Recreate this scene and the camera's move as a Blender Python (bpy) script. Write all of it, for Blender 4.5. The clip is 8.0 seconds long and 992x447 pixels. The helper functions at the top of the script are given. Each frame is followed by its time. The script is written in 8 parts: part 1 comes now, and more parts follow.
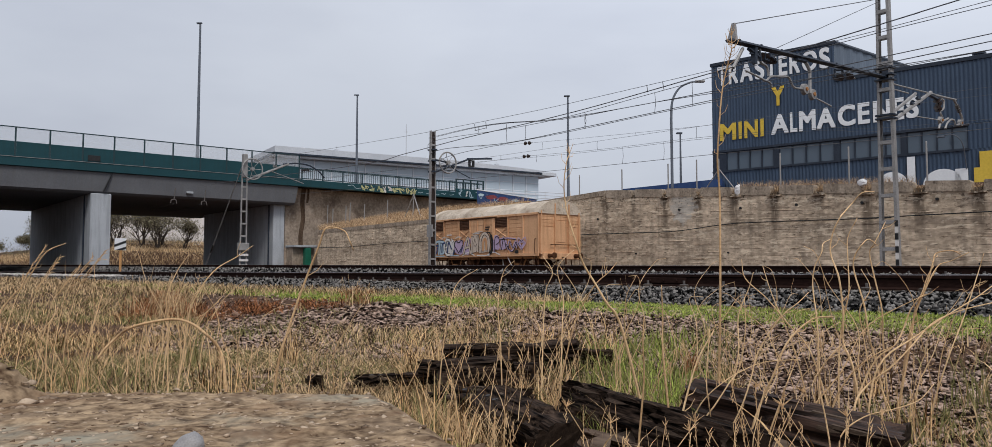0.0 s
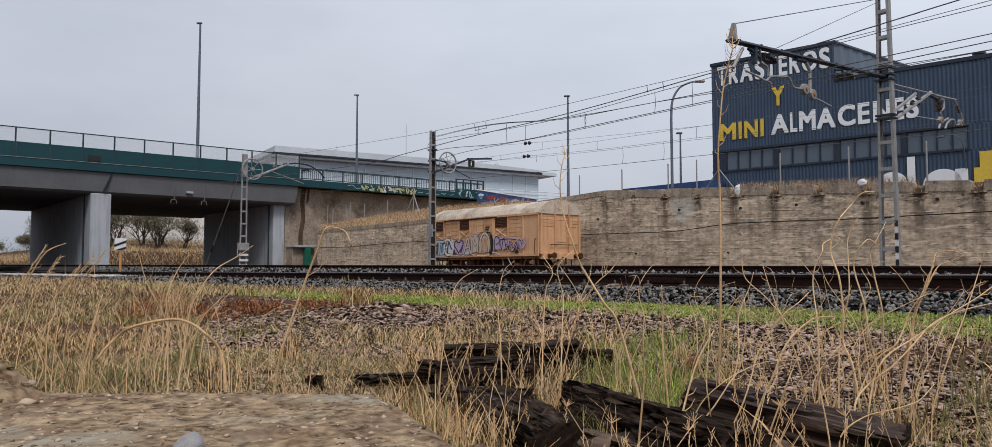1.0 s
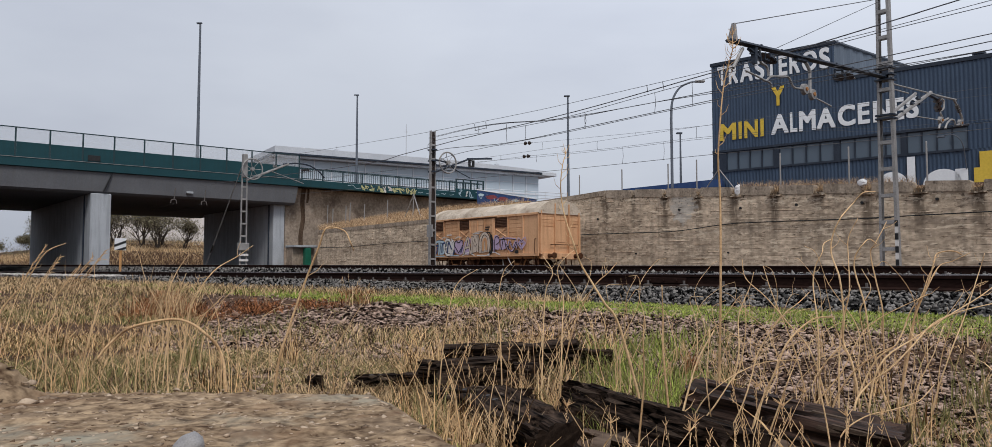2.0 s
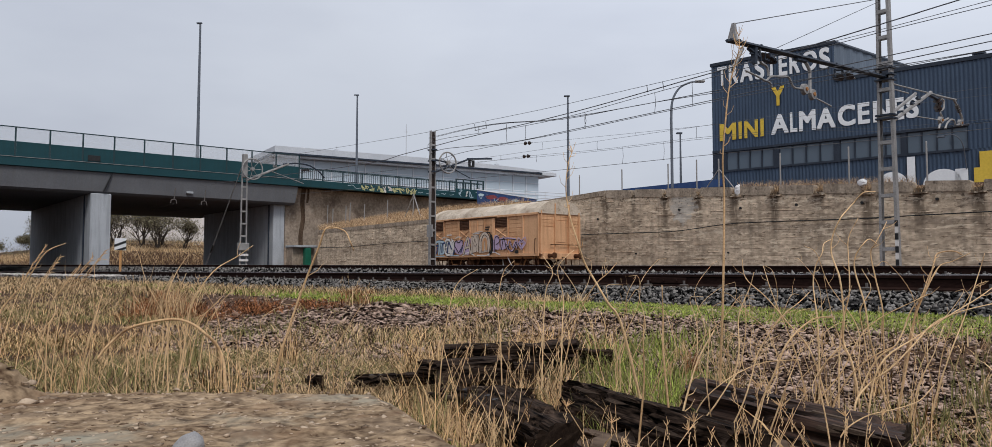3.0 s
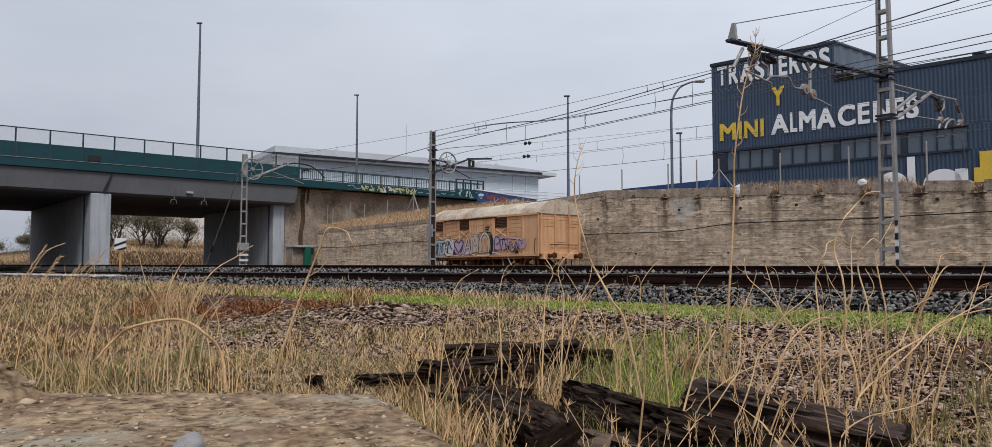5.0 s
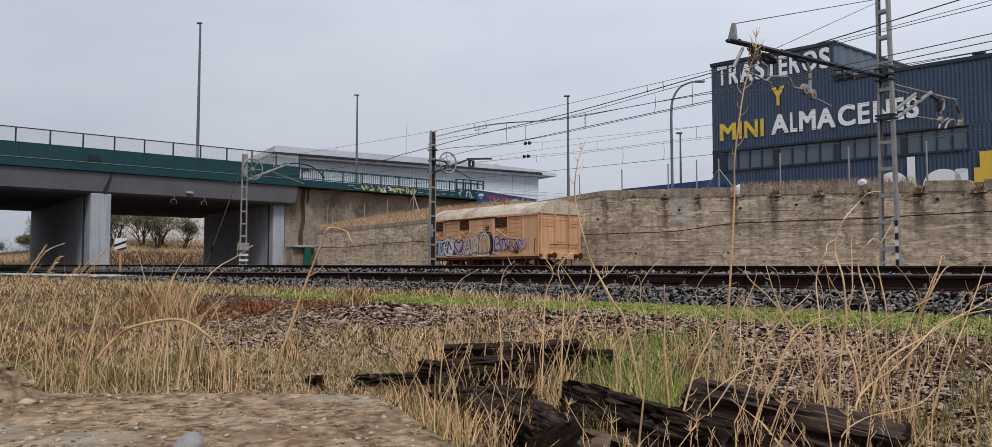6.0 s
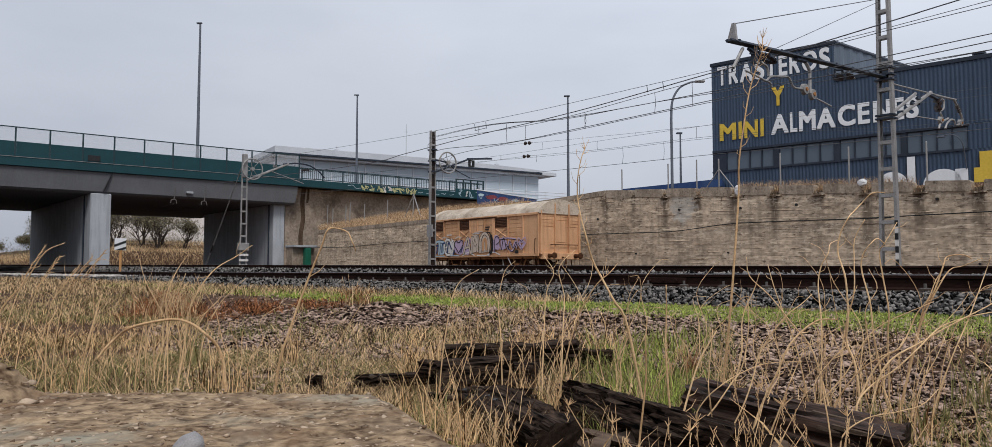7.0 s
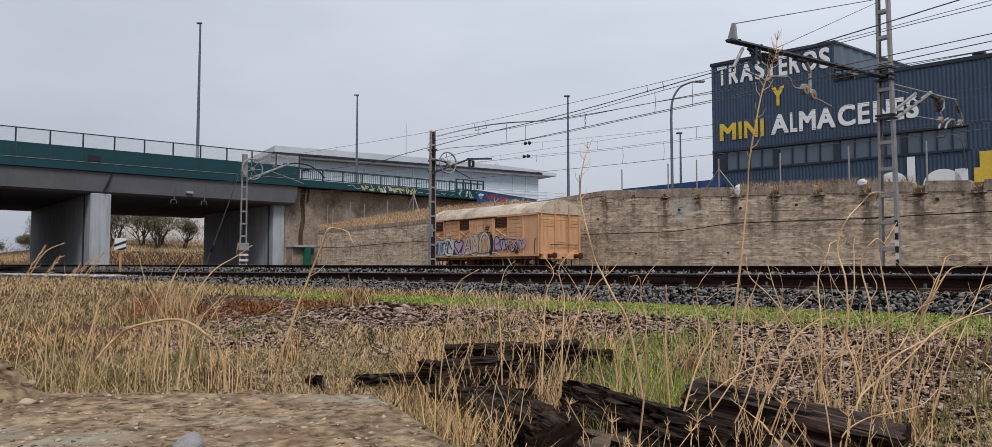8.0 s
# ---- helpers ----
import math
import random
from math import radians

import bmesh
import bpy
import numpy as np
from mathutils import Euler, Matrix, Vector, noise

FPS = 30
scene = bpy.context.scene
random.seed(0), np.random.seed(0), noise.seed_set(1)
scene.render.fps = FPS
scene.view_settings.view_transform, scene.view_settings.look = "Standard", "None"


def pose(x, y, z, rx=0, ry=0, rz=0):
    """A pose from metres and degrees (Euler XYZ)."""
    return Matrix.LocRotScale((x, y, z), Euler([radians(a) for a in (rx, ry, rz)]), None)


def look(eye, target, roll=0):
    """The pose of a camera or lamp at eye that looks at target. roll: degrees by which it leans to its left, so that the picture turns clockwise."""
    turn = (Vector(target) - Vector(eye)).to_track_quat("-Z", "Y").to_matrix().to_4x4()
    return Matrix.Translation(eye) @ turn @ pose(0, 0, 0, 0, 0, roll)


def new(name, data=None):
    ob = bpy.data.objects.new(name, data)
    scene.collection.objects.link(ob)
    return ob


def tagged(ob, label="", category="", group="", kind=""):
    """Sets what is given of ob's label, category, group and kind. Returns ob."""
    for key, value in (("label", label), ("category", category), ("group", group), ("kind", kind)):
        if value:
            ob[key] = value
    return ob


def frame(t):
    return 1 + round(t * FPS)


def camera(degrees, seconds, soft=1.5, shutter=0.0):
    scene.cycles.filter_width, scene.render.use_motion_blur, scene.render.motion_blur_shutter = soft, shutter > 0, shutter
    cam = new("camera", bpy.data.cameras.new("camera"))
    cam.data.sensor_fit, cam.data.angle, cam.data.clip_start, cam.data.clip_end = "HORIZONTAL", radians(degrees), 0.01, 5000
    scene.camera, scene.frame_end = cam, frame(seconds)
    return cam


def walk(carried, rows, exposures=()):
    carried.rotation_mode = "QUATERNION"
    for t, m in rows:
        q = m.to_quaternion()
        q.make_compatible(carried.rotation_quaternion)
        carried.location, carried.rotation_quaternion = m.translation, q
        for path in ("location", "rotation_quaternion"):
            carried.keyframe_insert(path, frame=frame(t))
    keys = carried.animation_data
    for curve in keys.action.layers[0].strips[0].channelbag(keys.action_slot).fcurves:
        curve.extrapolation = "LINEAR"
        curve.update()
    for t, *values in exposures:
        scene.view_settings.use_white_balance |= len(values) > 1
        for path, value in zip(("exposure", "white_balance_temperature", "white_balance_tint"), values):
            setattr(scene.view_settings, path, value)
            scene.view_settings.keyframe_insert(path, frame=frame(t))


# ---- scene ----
# The camera stands still on a low block of stone.
cam = camera(64.2, 8.0, 0.5)
EYE = pose(0, 0, 0.70, 90 + 3.411, 0, 0)
walk(cam, [(0.0, EYE), (8.0, EYE)])

# ---- overcast daylight ----
world = bpy.data.worlds.new("overcast_sky")
scene.world = world
world.use_nodes = True
wn, wl = world.node_tree.nodes, world.node_tree.links
wbg = wn["Background"]
wsky = wn.new("ShaderNodeTexSky")
wsky.sky_type = "NISHITA"
wsky.sun_disc = False
wsky.sun_elevation = radians(52)
wsky.sun_rotation = radians(200)
wsky.dust_density = 4.0
wco = wn.new("ShaderNodeTexCoord")
wmap = wn.new("ShaderNodeMapping")
wmap.inputs["Scale"].default_value = (1.0, 1.0, 3.2)
wnoise = wn.new("ShaderNodeTexNoise")
wnoise.inputs["Scale"].default_value = 1.6
wnoise.inputs["Detail"].default_value = 5.0
wnoise.inputs["Roughness"].default_value = 0.5
wramp = wn.new("ShaderNodeValToRGB")
wramp.color_ramp.elements[0].position = 0.36
wramp.color_ramp.elements[0].color = (4.78, 5.14, 6.04, 1)
wramp.color_ramp.elements[1].position = 0.66
wramp.color_ramp.elements[1].color = (6.02, 6.42, 7.25, 1)
wmix = wn.new("ShaderNodeMix")
wmix.data_type = "RGBA"
wmix.inputs["Factor"].default_value = 0.94
wl.new(wco.outputs["Generated"], wmap.inputs["Vector"])
wl.new(wmap.outputs["Vector"], wnoise.inputs["Vector"])
wl.new(wnoise.outputs["Fac"], wramp.inputs["Fac"])
wl.new(wsky.outputs["Color"], wmix.inputs["A"])
wl.new(wramp.outputs["Color"], wmix.inputs["B"])
# the cloud is thinner and brighter towards one side
wdot = wn.new("ShaderNodeVectorMath")
wdot.operation = "DOT_PRODUCT"
wdot.inputs[1].default_value = (0.36, 0.72, 0.60)
wrange = wn.new("ShaderNodeMapRange")
wrange.inputs["From Min"].default_value = 0.78
wrange.inputs["From Max"].default_value = 1.0
wrange.inputs["To Min"].default_value = 1.0
wrange.inputs["To Max"].default_value = 1.22
wgain = wn.new("ShaderNodeVectorMath")
wgain.operation = "SCALE"
wl.new(wco.outputs["Generated"], wdot.inputs[0])
wl.new(wdot.outputs["Value"], wrange.inputs["Value"])
wl.new(wmix.outputs["Result"], wgain.inputs[0])
wl.new(wrange.outputs["Result"], wgain.inputs["Scale"])
# and greyer towards the horizon
wxyz = wn.new("ShaderNodeSeparateXYZ")
whigh = wn.new("ShaderNodeMapRange")
whigh.inputs["From Min"].default_value = 0.02
whigh.inputs["From Max"].default_value = 0.34
whigh.inputs["To Min"].default_value = 0.86
whigh.inputs["To Max"].default_value = 1.09
wfade = wn.new("ShaderNodeVectorMath")
wfade.operation = "SCALE"
wl.new(wco.outputs["Generated"], wxyz.inputs[0])
wl.new(wxyz.outputs["Z"], whigh.inputs["Value"])
wl.new(wgain.outputs["Vector"], wfade.inputs[0])
wl.new(whigh.outputs["Result"], wfade.inputs["Scale"])
wl.new(wfade.outputs["Vector"], wbg.inputs["Color"])
wbg.inputs["Strength"].default_value = 0.10
sun_data = bpy.data.lights.new("sun", "SUN")
sun_data.energy = 1.85
sun_data.angle = radians(18)
sun_data.color = (1.0, 0.975, 0.94)
sun = new("sun", sun_data)
sun.matrix_world = look((10, -34, 46), (0, 0, 0))
scene.view_settings.exposure = 0.0


# ---- materials ----
def mat(name, dark, light, scale=4.0, rough=0.8, bump=0.25, metal=0.0, fine=9.0, per_object=0.0, per_island=0.0, stretch=(1, 1, 1), streak=0.0, coord="Object", dirt=None, span=(0.30, 0.70), spots=None):
    """Two scales of noise between two colours, with fine relief; optional streaks that run down, and a dirt colour in blotches."""
    m = bpy.data.materials.new(name)
    m.use_nodes = True
    n, l = m.node_tree.nodes, m.node_tree.links
    b = n["Principled BSDF"]
    b.inputs["Metallic"].default_value = metal
    b.inputs["Specular IOR Level"].default_value = 0.04 if rough > 0.7 else 0.3
    co = n.new("ShaderNodeTexCoord")
    mp = n.new("ShaderNodeMapping")
    mp.inputs["Scale"].default_value = stretch
    l.new(co.outputs[coord], mp.inputs["Vector"])
    big = n.new("ShaderNodeTexNoise")
    big.inputs["Scale"].default_value = scale
    big.inputs["Detail"].default_value = 6
    small = n.new("ShaderNodeTexNoise")
    small.inputs["Scale"].default_value = scale * fine
    small.inputs["Detail"].default_value = 4
    l.new(mp.outputs["Vector"], big.inputs["Vector"])
    l.new(mp.outputs["Vector"], small.inputs["Vector"])
    add = n.new("ShaderNodeMath")
    add.operation = "MULTIPLY_ADD"
    add.inputs[1].default_value = 0.55
    l.new(small.outputs["Fac"], add.inputs[0])
    half = n.new("ShaderNodeMath")
    half.operation = "MULTIPLY"
    half.inputs[1].default_value = 0.45 if not (per_object or per_island) else 0.30
    l.new(big.outputs["Fac"], half.inputs[0])
    l.new(half.outputs[0], add.inputs[2])
    fac = add.outputs[0]
    if per_object or per_island:
        src = n.new("ShaderNodeObjectInfo") if per_object else n.new("ShaderNodeNewGeometry")
        sock = src.outputs["Random"] if per_object else src.outputs["Random Per Island"]
        v = n.new("ShaderNodeMath")
        v.operation = "MULTIPLY_ADD"
        v.inputs[1].default_value = per_object or per_island
        v.inputs[2].default_value = 0.08 - 0.5 * (per_object or per_island)
        l.new(sock, v.inputs[0])
        s = n.new("ShaderNodeMath")
        s.operation = "ADD"
        l.new(fac, s.inputs[0])
        l.new(v.outputs[0], s.inputs[1])
        fac = s.outputs[0]
    ramp = n.new("ShaderNodeValToRGB")
    ramp.color_ramp.elements[0].position = span[0]
    ramp.color_ramp.elements[0].color = (*dark, 1)
    ramp.color_ramp.elements[1].position = span[1]
    ramp.color_ramp.elements[1].color = (*light, 1)
    l.new(fac, ramp.inputs["Fac"])
    col = ramp.outputs["Color"]
    if streak:
        mp2 = n.new("ShaderNodeMapping")
        mp2.inputs["Scale"].default_value = (1.6, 1.6, 0.12)
        l.new(co.outputs[coord], mp2.inputs["Vector"])
        st = n.new("ShaderNodeTexNoise")
        st.inputs["Scale"].default_value = 2.2
        st.inputs["Detail"].default_value = 7
        l.new(mp2.outputs["Vector"], st.inputs["Vector"])
        r2 = n.new("ShaderNodeValToRGB")
        r2.color_ramp.elements[0].position = 0.47
        r2.color_ramp.elements[0].color = (0, 0, 0, 1)
        r2.color_ramp.elements[1].position = 0.66
        r2.color_ramp.elements[1].color = (streak, streak, streak, 1)
        l.new(st.outputs["Fac"], r2.inputs["Fac"])
        mx = n.new("ShaderNodeMix")
        mx.data_type = "RGBA"
        mx.inputs["B"].default_value = (*(dirt or tuple(c * 0.45 for c in dark)), 1)
        l.new(r2.outputs["Color"], mx.inputs["Factor"])
        l.new(col, mx.inputs["A"])
        col = mx.outputs["Result"]
    elif dirt:
        bl = n.new("ShaderNodeTexNoise")
        bl.inputs["Scale"].default_value = scale * 0.37
        bl.inputs["Detail"].default_value = 9
        l.new(mp.outputs["Vector"], bl.inputs["Vector"])
        r2 = n.new("ShaderNodeValToRGB")
        r2.color_ramp.elements[0].position = 0.52
        r2.color_ramp.elements[0].color = (0, 0, 0, 1)
        r2.color_ramp.elements[1].position = 0.66
        r2.color_ramp.elements[1].color = (0.55, 0.55, 0.55, 1)
        l.new(bl.outputs["Fac"], r2.inputs["Fac"])
        mx = n.new("ShaderNodeMix")
        mx.data_type = "RGBA"
        mx.inputs["B"].default_value = (*dirt, 1)
        l.new(r2.outputs["Color"], mx.inputs["Factor"])
        l.new(col, mx.inputs["A"])
        col = mx.outputs["Result"]
    if spots:
        # pits and lime bloom: dark and pale flecks of a given size
        for size, low, high, tone, amount in spots:
            pit = n.new("ShaderNodeTexNoise")
            pit.inputs["Scale"].default_value = size
            pit.inputs["Detail"].default_value = 5
            pit.inputs["Roughness"].default_value = 0.65
            l.new(co.outputs[coord], pit.inputs["Vector"])
            r3 = n.new("ShaderNodeMapRange")
            r3.inputs["From Min"].default_value = low
            r3.inputs["From Max"].default_value = high
            r3.inputs["To Max"].default_value = amount
            l.new(pit.outputs["Fac"], r3.inputs["Value"])
            mx = n.new("ShaderNodeMix")
            mx.data_type = "RGBA"
            mx.inputs["B"].default_value = (*tone, 1)
            l.new(r3.outputs["Result"], mx.inputs["Factor"])
            l.new(col, mx.inputs["A"])
            col = mx.outputs["Result"]
    l.new(col, b.inputs["Base Color"])
    rr = n.new("ShaderNodeMapRange")
    rr.inputs["To Min"].default_value = max(0.02, rough - 0.12)
    rr.inputs["To Max"].default_value = min(1.0, rough + 0.12)
    l.new(small.outputs["Fac"], rr.inputs["Value"])
    l.new(rr.outputs["Result"], b.inputs["Roughness"])
    if bump:
        bp = n.new("ShaderNodeBump")
        bp.inputs["Strength"].default_value = bump
        bp.inputs["Distance"].default_value = 0.15 / (scale * fine) ** 0.5 * 0.2
        l.new(add.outputs[0], bp.inputs["Height"])
        l.new(bp.outputs["Normal"], b.inputs["Normal"])
    return m


def weather_wall(m):
    """Adds to a wall material the damp streaks under the outlets, one grey mortar patch and hairline cracks, and paints
    light and shade along the boards.
    """
    n, l = m.node_tree.nodes, m.node_tree.links
    base = n["Principled BSDF"].inputs["Base Color"]
    col = base.links[0].from_socket
    co = n.new("ShaderNodeTexCoord").outputs["Object"]
    xyz = n.new("ShaderNodeSeparateXYZ")
    l.new(co, xyz.inputs[0])
    X, Z = xyz.outputs["X"], xyz.outputs["Z"]

    def calc(op, a, b=0.0, c=0.0):
        q = n.new("ShaderNodeMath")
        q.operation = op
        for k, v in enumerate((a, b, c)):
            if isinstance(v, (int, float)):
                q.inputs[k].default_value = v
            else:
                l.new(v, q.inputs[k])
        return q.outputs[0]

    def ease(v, a, b, to0=0.0, to1=1.0):
        q = n.new("ShaderNodeMapRange")
        q.interpolation_type = "SMOOTHSTEP"
        for key, w in (("Value", v), ("From Min", a), ("From Max", b), ("To Min", to0), ("To Max", to1)):
            if isinstance(w, (int, float)):
                q.inputs[key].default_value = w
            else:
                l.new(w, q.inputs[key])
        return q.outputs["Result"]

    def grain(scale, stretch, detail=4):
        mp = n.new("ShaderNodeMapping")
        mp.inputs["Scale"].default_value = stretch
        l.new(co, mp.inputs["Vector"])
        q = n.new("ShaderNodeTexNoise")
        q.inputs["Scale"].default_value = scale
        q.inputs["Detail"].default_value = detail
        l.new(mp.outputs["Vector"], q.inputs["Vector"])
        return q.outputs["Fac"]

    def lay(col, mask, tone):
        mx = n.new("ShaderNodeMix")
        mx.data_type = "RGBA"
        mx.inputs["B"].default_value = (*tone, 1)
        l.new(mask, mx.inputs["Factor"])
        l.new(col, mx.inputs["A"])
        return mx.outputs["Result"]

    wob = calc("MULTIPLY_ADD", grain(1.3, (1, 1, 1)), 0.44, -0.22)
    gap = calc("PINGPONG", calc("ADD", calc("ADD", X, 31.5), wob), 1.03)
    below = calc("SUBTRACT", calc("MULTIPLY_ADD", X, -0.0555, 3.47), Z)
    length = calc("MULTIPLY_ADD", grain(0.9, (1, 0, 0), 1), 10.0, -2.2)
    run = calc("MULTIPLY", ease(gap, 0.33, 0.10), ease(below, calc("MAXIMUM", length, 0.8), 0.0))
    run = calc("MULTIPLY", run, ease(grain(5.0, (1.6, 1, 0.35), 6), 0.22, 0.50))
    run = calc("MULTIPLY", run, ease(X, -30.3, -29.8))
    col = lay(col, calc("MULTIPLY", run, 0.92), (0.085, 0.062, 0.045))
    du = calc("MULTIPLY", calc("ADD", X, 24.2), 1.25)
    dv = calc("MULTIPLY", calc("SUBTRACT", Z, 3.9), 1.15)
    far = calc("SQRT", calc("ADD", calc("MULTIPLY", du, du), calc("MULTIPLY", dv, dv)))
    far = calc("ADD", far, calc("MULTIPLY_ADD", grain(3.2, (1, 1, 1), 7), 1.6, -0.8))
    col = lay(col, calc("MULTIPLY", ease(far, 1.05, 0.8), 0.62), (0.52, 0.50, 0.46))
    # crumbled band under the coping: pale broken lime, and holes drawn as dark colour
    high = ease(below, 1.15, 0.35)
    col = lay(col, calc("MULTIPLY", calc("MULTIPLY", high, ease(grain(4.5, (1, 1, 1.5), 8), 0.57, 0.595)), 0.8), (0.62, 0.53, 0.41))
    col = lay(col, calc("MULTIPLY", calc("MULTIPLY", high, ease(grain(6.0, (1, 1, 1.6), 8), 0.595, 0.62)), 0.9), (0.05, 0.038, 0.03))
    # pale lips and dark seams along the boards, painted as fins' light and shade
    col = lay(col, calc("MULTIPLY", ease(grain(1.8, (1.1, 1, 5.5), 8), 0.600, 0.625), 0.75), (0.74, 0.62, 0.47))
    col = lay(col, calc("MULTIPLY", ease(grain(2.0, (1.2, 3, 6.0), 8), 0.630, 0.655), 0.75), (0.11, 0.082, 0.06))
    l.new(col, base)
    return m


def glass_mat(name, tint, rough=0.08, alpha=1.0):
    m = bpy.data.materials.new(name)
    m.use_nodes = True
    b = m.node_tree.nodes["Principled BSDF"]
    b.inputs["Base Color"].default_value = (*tint, 1)
    b.inputs["Roughness"].default_value = rough
    b.inputs["Alpha"].default_value = alpha
    return m


M_EARTH = mat("dry_earth", (0.014, 0.008, 0.0055), (0.165, 0.098, 0.065), 5.0, 0.95, 1.0, fine=10)
M_GRAVEL = mat("gravel_stone", (0.014, 0.008, 0.006), (0.50, 0.36, 0.285), 6.0, 0.85, 0.4, per_island=0.9)
M_BALLAST = mat("grey_ballast_stone", (0.003, 0.003, 0.003), (0.245, 0.228, 0.212), 6.0, 0.85, 0.4, per_island=0.85, span=(0.36, 0.72))
M_PALE = mat("pale_crushed_stone", (0.30, 0.27, 0.25), (0.60, 0.56, 0.52), 6.0, 0.9, 0.3, per_island=0.5)
M_BED = mat("dark_bed_grey", (0.018, 0.017, 0.017), (0.06, 0.056, 0.053), 8.0, 0.95, 0.8)
M_RAIL = mat("rusty_rail_steel", (0.010, 0.0055, 0.005), (0.036, 0.019, 0.015), 7.0, 0.85, 0.3, metal=0.0, stretch=(0.3, 1, 1))
M_RAILTOP = mat("worn_rail_head", (0.20, 0.19, 0.19), (0.42, 0.41, 0.41), 5.0, 0.28, 0.05, metal=0.9, stretch=(0.2, 1, 1))
M_SLEEPER = mat("dark_track_sleeper", (0.05, 0.038, 0.03), (0.15, 0.12, 0.10), 5.0, 0.9, 0.5, per_object=0.3)
M_CLIP = mat("dull_steel_clip", (0.06, 0.05, 0.045), (0.2, 0.18, 0.17), 12.0, 0.6, 0.2, metal=0.4)
M_WALL = mat("board_marked_concrete", (0.275, 0.21, 0.152), (0.83, 0.665, 0.495), 0.9, 0.92, 1.0, fine=9, stretch=(0.62, 0.62, 1.1), streak=0.38, dirt=(0.17, 0.135, 0.105), spots=((2.6, 0.60, 0.66, (0.12, 0.09, 0.065), 0.5), (0.5, 0.52, 0.68, (0.17, 0.135, 0.10), 0.45), (3.3, 0.62, 0.66, (0.76, 0.65, 0.51), 0.5)))
weather_wall(M_WALL)
M_COPING = mat("stained_coping_concrete", (0.16, 0.125, 0.095), (0.56, 0.46, 0.36), 1.6, 0.92, 0.8, streak=0.45, dirt=(0.10, 0.08, 0.062), spots=((4.5, 0.58, 0.66, (0.06, 0.045, 0.035), 0.7),))
M_BAG = mat("white_plastic_film", (0.62, 0.61, 0.61), (0.80, 0.79, 0.79), 9.0, 0.5, 0.3)
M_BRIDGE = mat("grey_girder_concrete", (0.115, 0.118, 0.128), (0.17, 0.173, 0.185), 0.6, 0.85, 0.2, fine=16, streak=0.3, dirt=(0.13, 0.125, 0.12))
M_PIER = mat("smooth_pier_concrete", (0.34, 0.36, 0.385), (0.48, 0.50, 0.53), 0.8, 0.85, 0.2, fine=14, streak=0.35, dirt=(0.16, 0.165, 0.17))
M_ABUT = mat("brown_stained_concrete", (0.17, 0.132, 0.10), (0.45, 0.365, 0.29), 0.6, 0.92, 0.5, fine=7, dirt=(0.045, 0.028, 0.02), spots=((0.35, 0.52, 0.66, (0.09, 0.065, 0.05), 0.7), (1.6, 0.58, 0.68, (0.42, 0.36, 0.29), 0.5)))
M_SEEP = mat("brown_seepage", (0.035, 0.022, 0.015), (0.14, 0.095, 0.065), 2.0, 0.9, 0.4, stretch=(1, 1, 0.3))
M_TEAL = mat("teal_painted_steel", (0.006, 0.042, 0.052), (0.011, 0.063, 0.076), 0.8, 0.5, 0.08, fine=20, streak=0.25, dirt=(0.012, 0.035, 0.037))
M_POST = mat("dark_teal_post", (0.012, 0.035, 0.042), (0.03, 0.06, 0.068), 4.0, 0.5, 0.1)
M_WHITEPAINT = mat("white_wall_paint", (0.55, 0.57, 0.60), (0.74, 0.75, 0.78), 0.5, 0.7, 0.1, fine=15)
M_PALEROOF = mat("pale_roof_metal", (0.48, 0.50, 0.54), (0.66, 0.68, 0.71), 0.4, 0.55, 0.1, fine=18)
M_DARKTRIM = mat("dark_blue_trim", (0.015, 0.022, 0.035), (0.035, 0.045, 0.065), 1.5, 0.5, 0.1)
M_CLAD = mat("navy_corrugated_cladding", (0.036, 0.059, 0.098), (0.057, 0.087, 0.138), 0.5, 0.42, 0.06, metal=0.1, fine=20, streak=0.22, dirt=(0.018, 0.028, 0.043))
# navy cladding lightened for the return wall, as if lit by the sky
M_LITCLAD = mat("sky_lit_navy_cladding", (0.085, 0.108, 0.14), (0.12, 0.148, 0.185), 0.5, 0.42, 0.06, metal=0.1, fine=20)
M_LETTER = mat("white_sign_letters", (0.74, 0.76, 0.78), (0.88, 0.89, 0.90), 1.0, 0.6, 0.05)
M_YELLOW = mat("yellow_sign_letters", (0.62, 0.42, 0.05), (0.78, 0.55, 0.08), 1.0, 0.6, 0.05)
M_BLUE = mat("blue_sheet_paint", (0.010, 0.032, 0.11), (0.025, 0.062, 0.18), 0.9, 0.5, 0.1, streak=0.3, dirt=(0.05, 0.09, 0.16))
M_GALV = mat("weathered_galvanised_steel", (0.20, 0.193, 0.187), (0.43, 0.415, 0.405), 3.0, 0.6, 0.2, metal=0.35, fine=12)
M_LAMP = mat("grey_lamp_post_paint", (0.09, 0.105, 0.135), (0.16, 0.18, 0.21), 2.0, 0.55, 0.1)
M_WIRE = mat("dull_copper_wire", (0.075, 0.075, 0.08), (0.15, 0.15, 0.158), 3.0, 0.6, 0.0, metal=0.3)
M_INSUL = mat("brown_porcelain", (0.02, 0.014, 0.012), (0.05, 0.035, 0.03), 6.0, 0.3, 0.05)
M_TAN = mat("faded_ochre_wagon_paint", (0.55, 0.298, 0.155), (0.77, 0.468, 0.275), 1.6, 0.75, 0.25, fine=12, streak=0.45, dirt=(0.36, 0.165, 0.075), per_object=0.16)
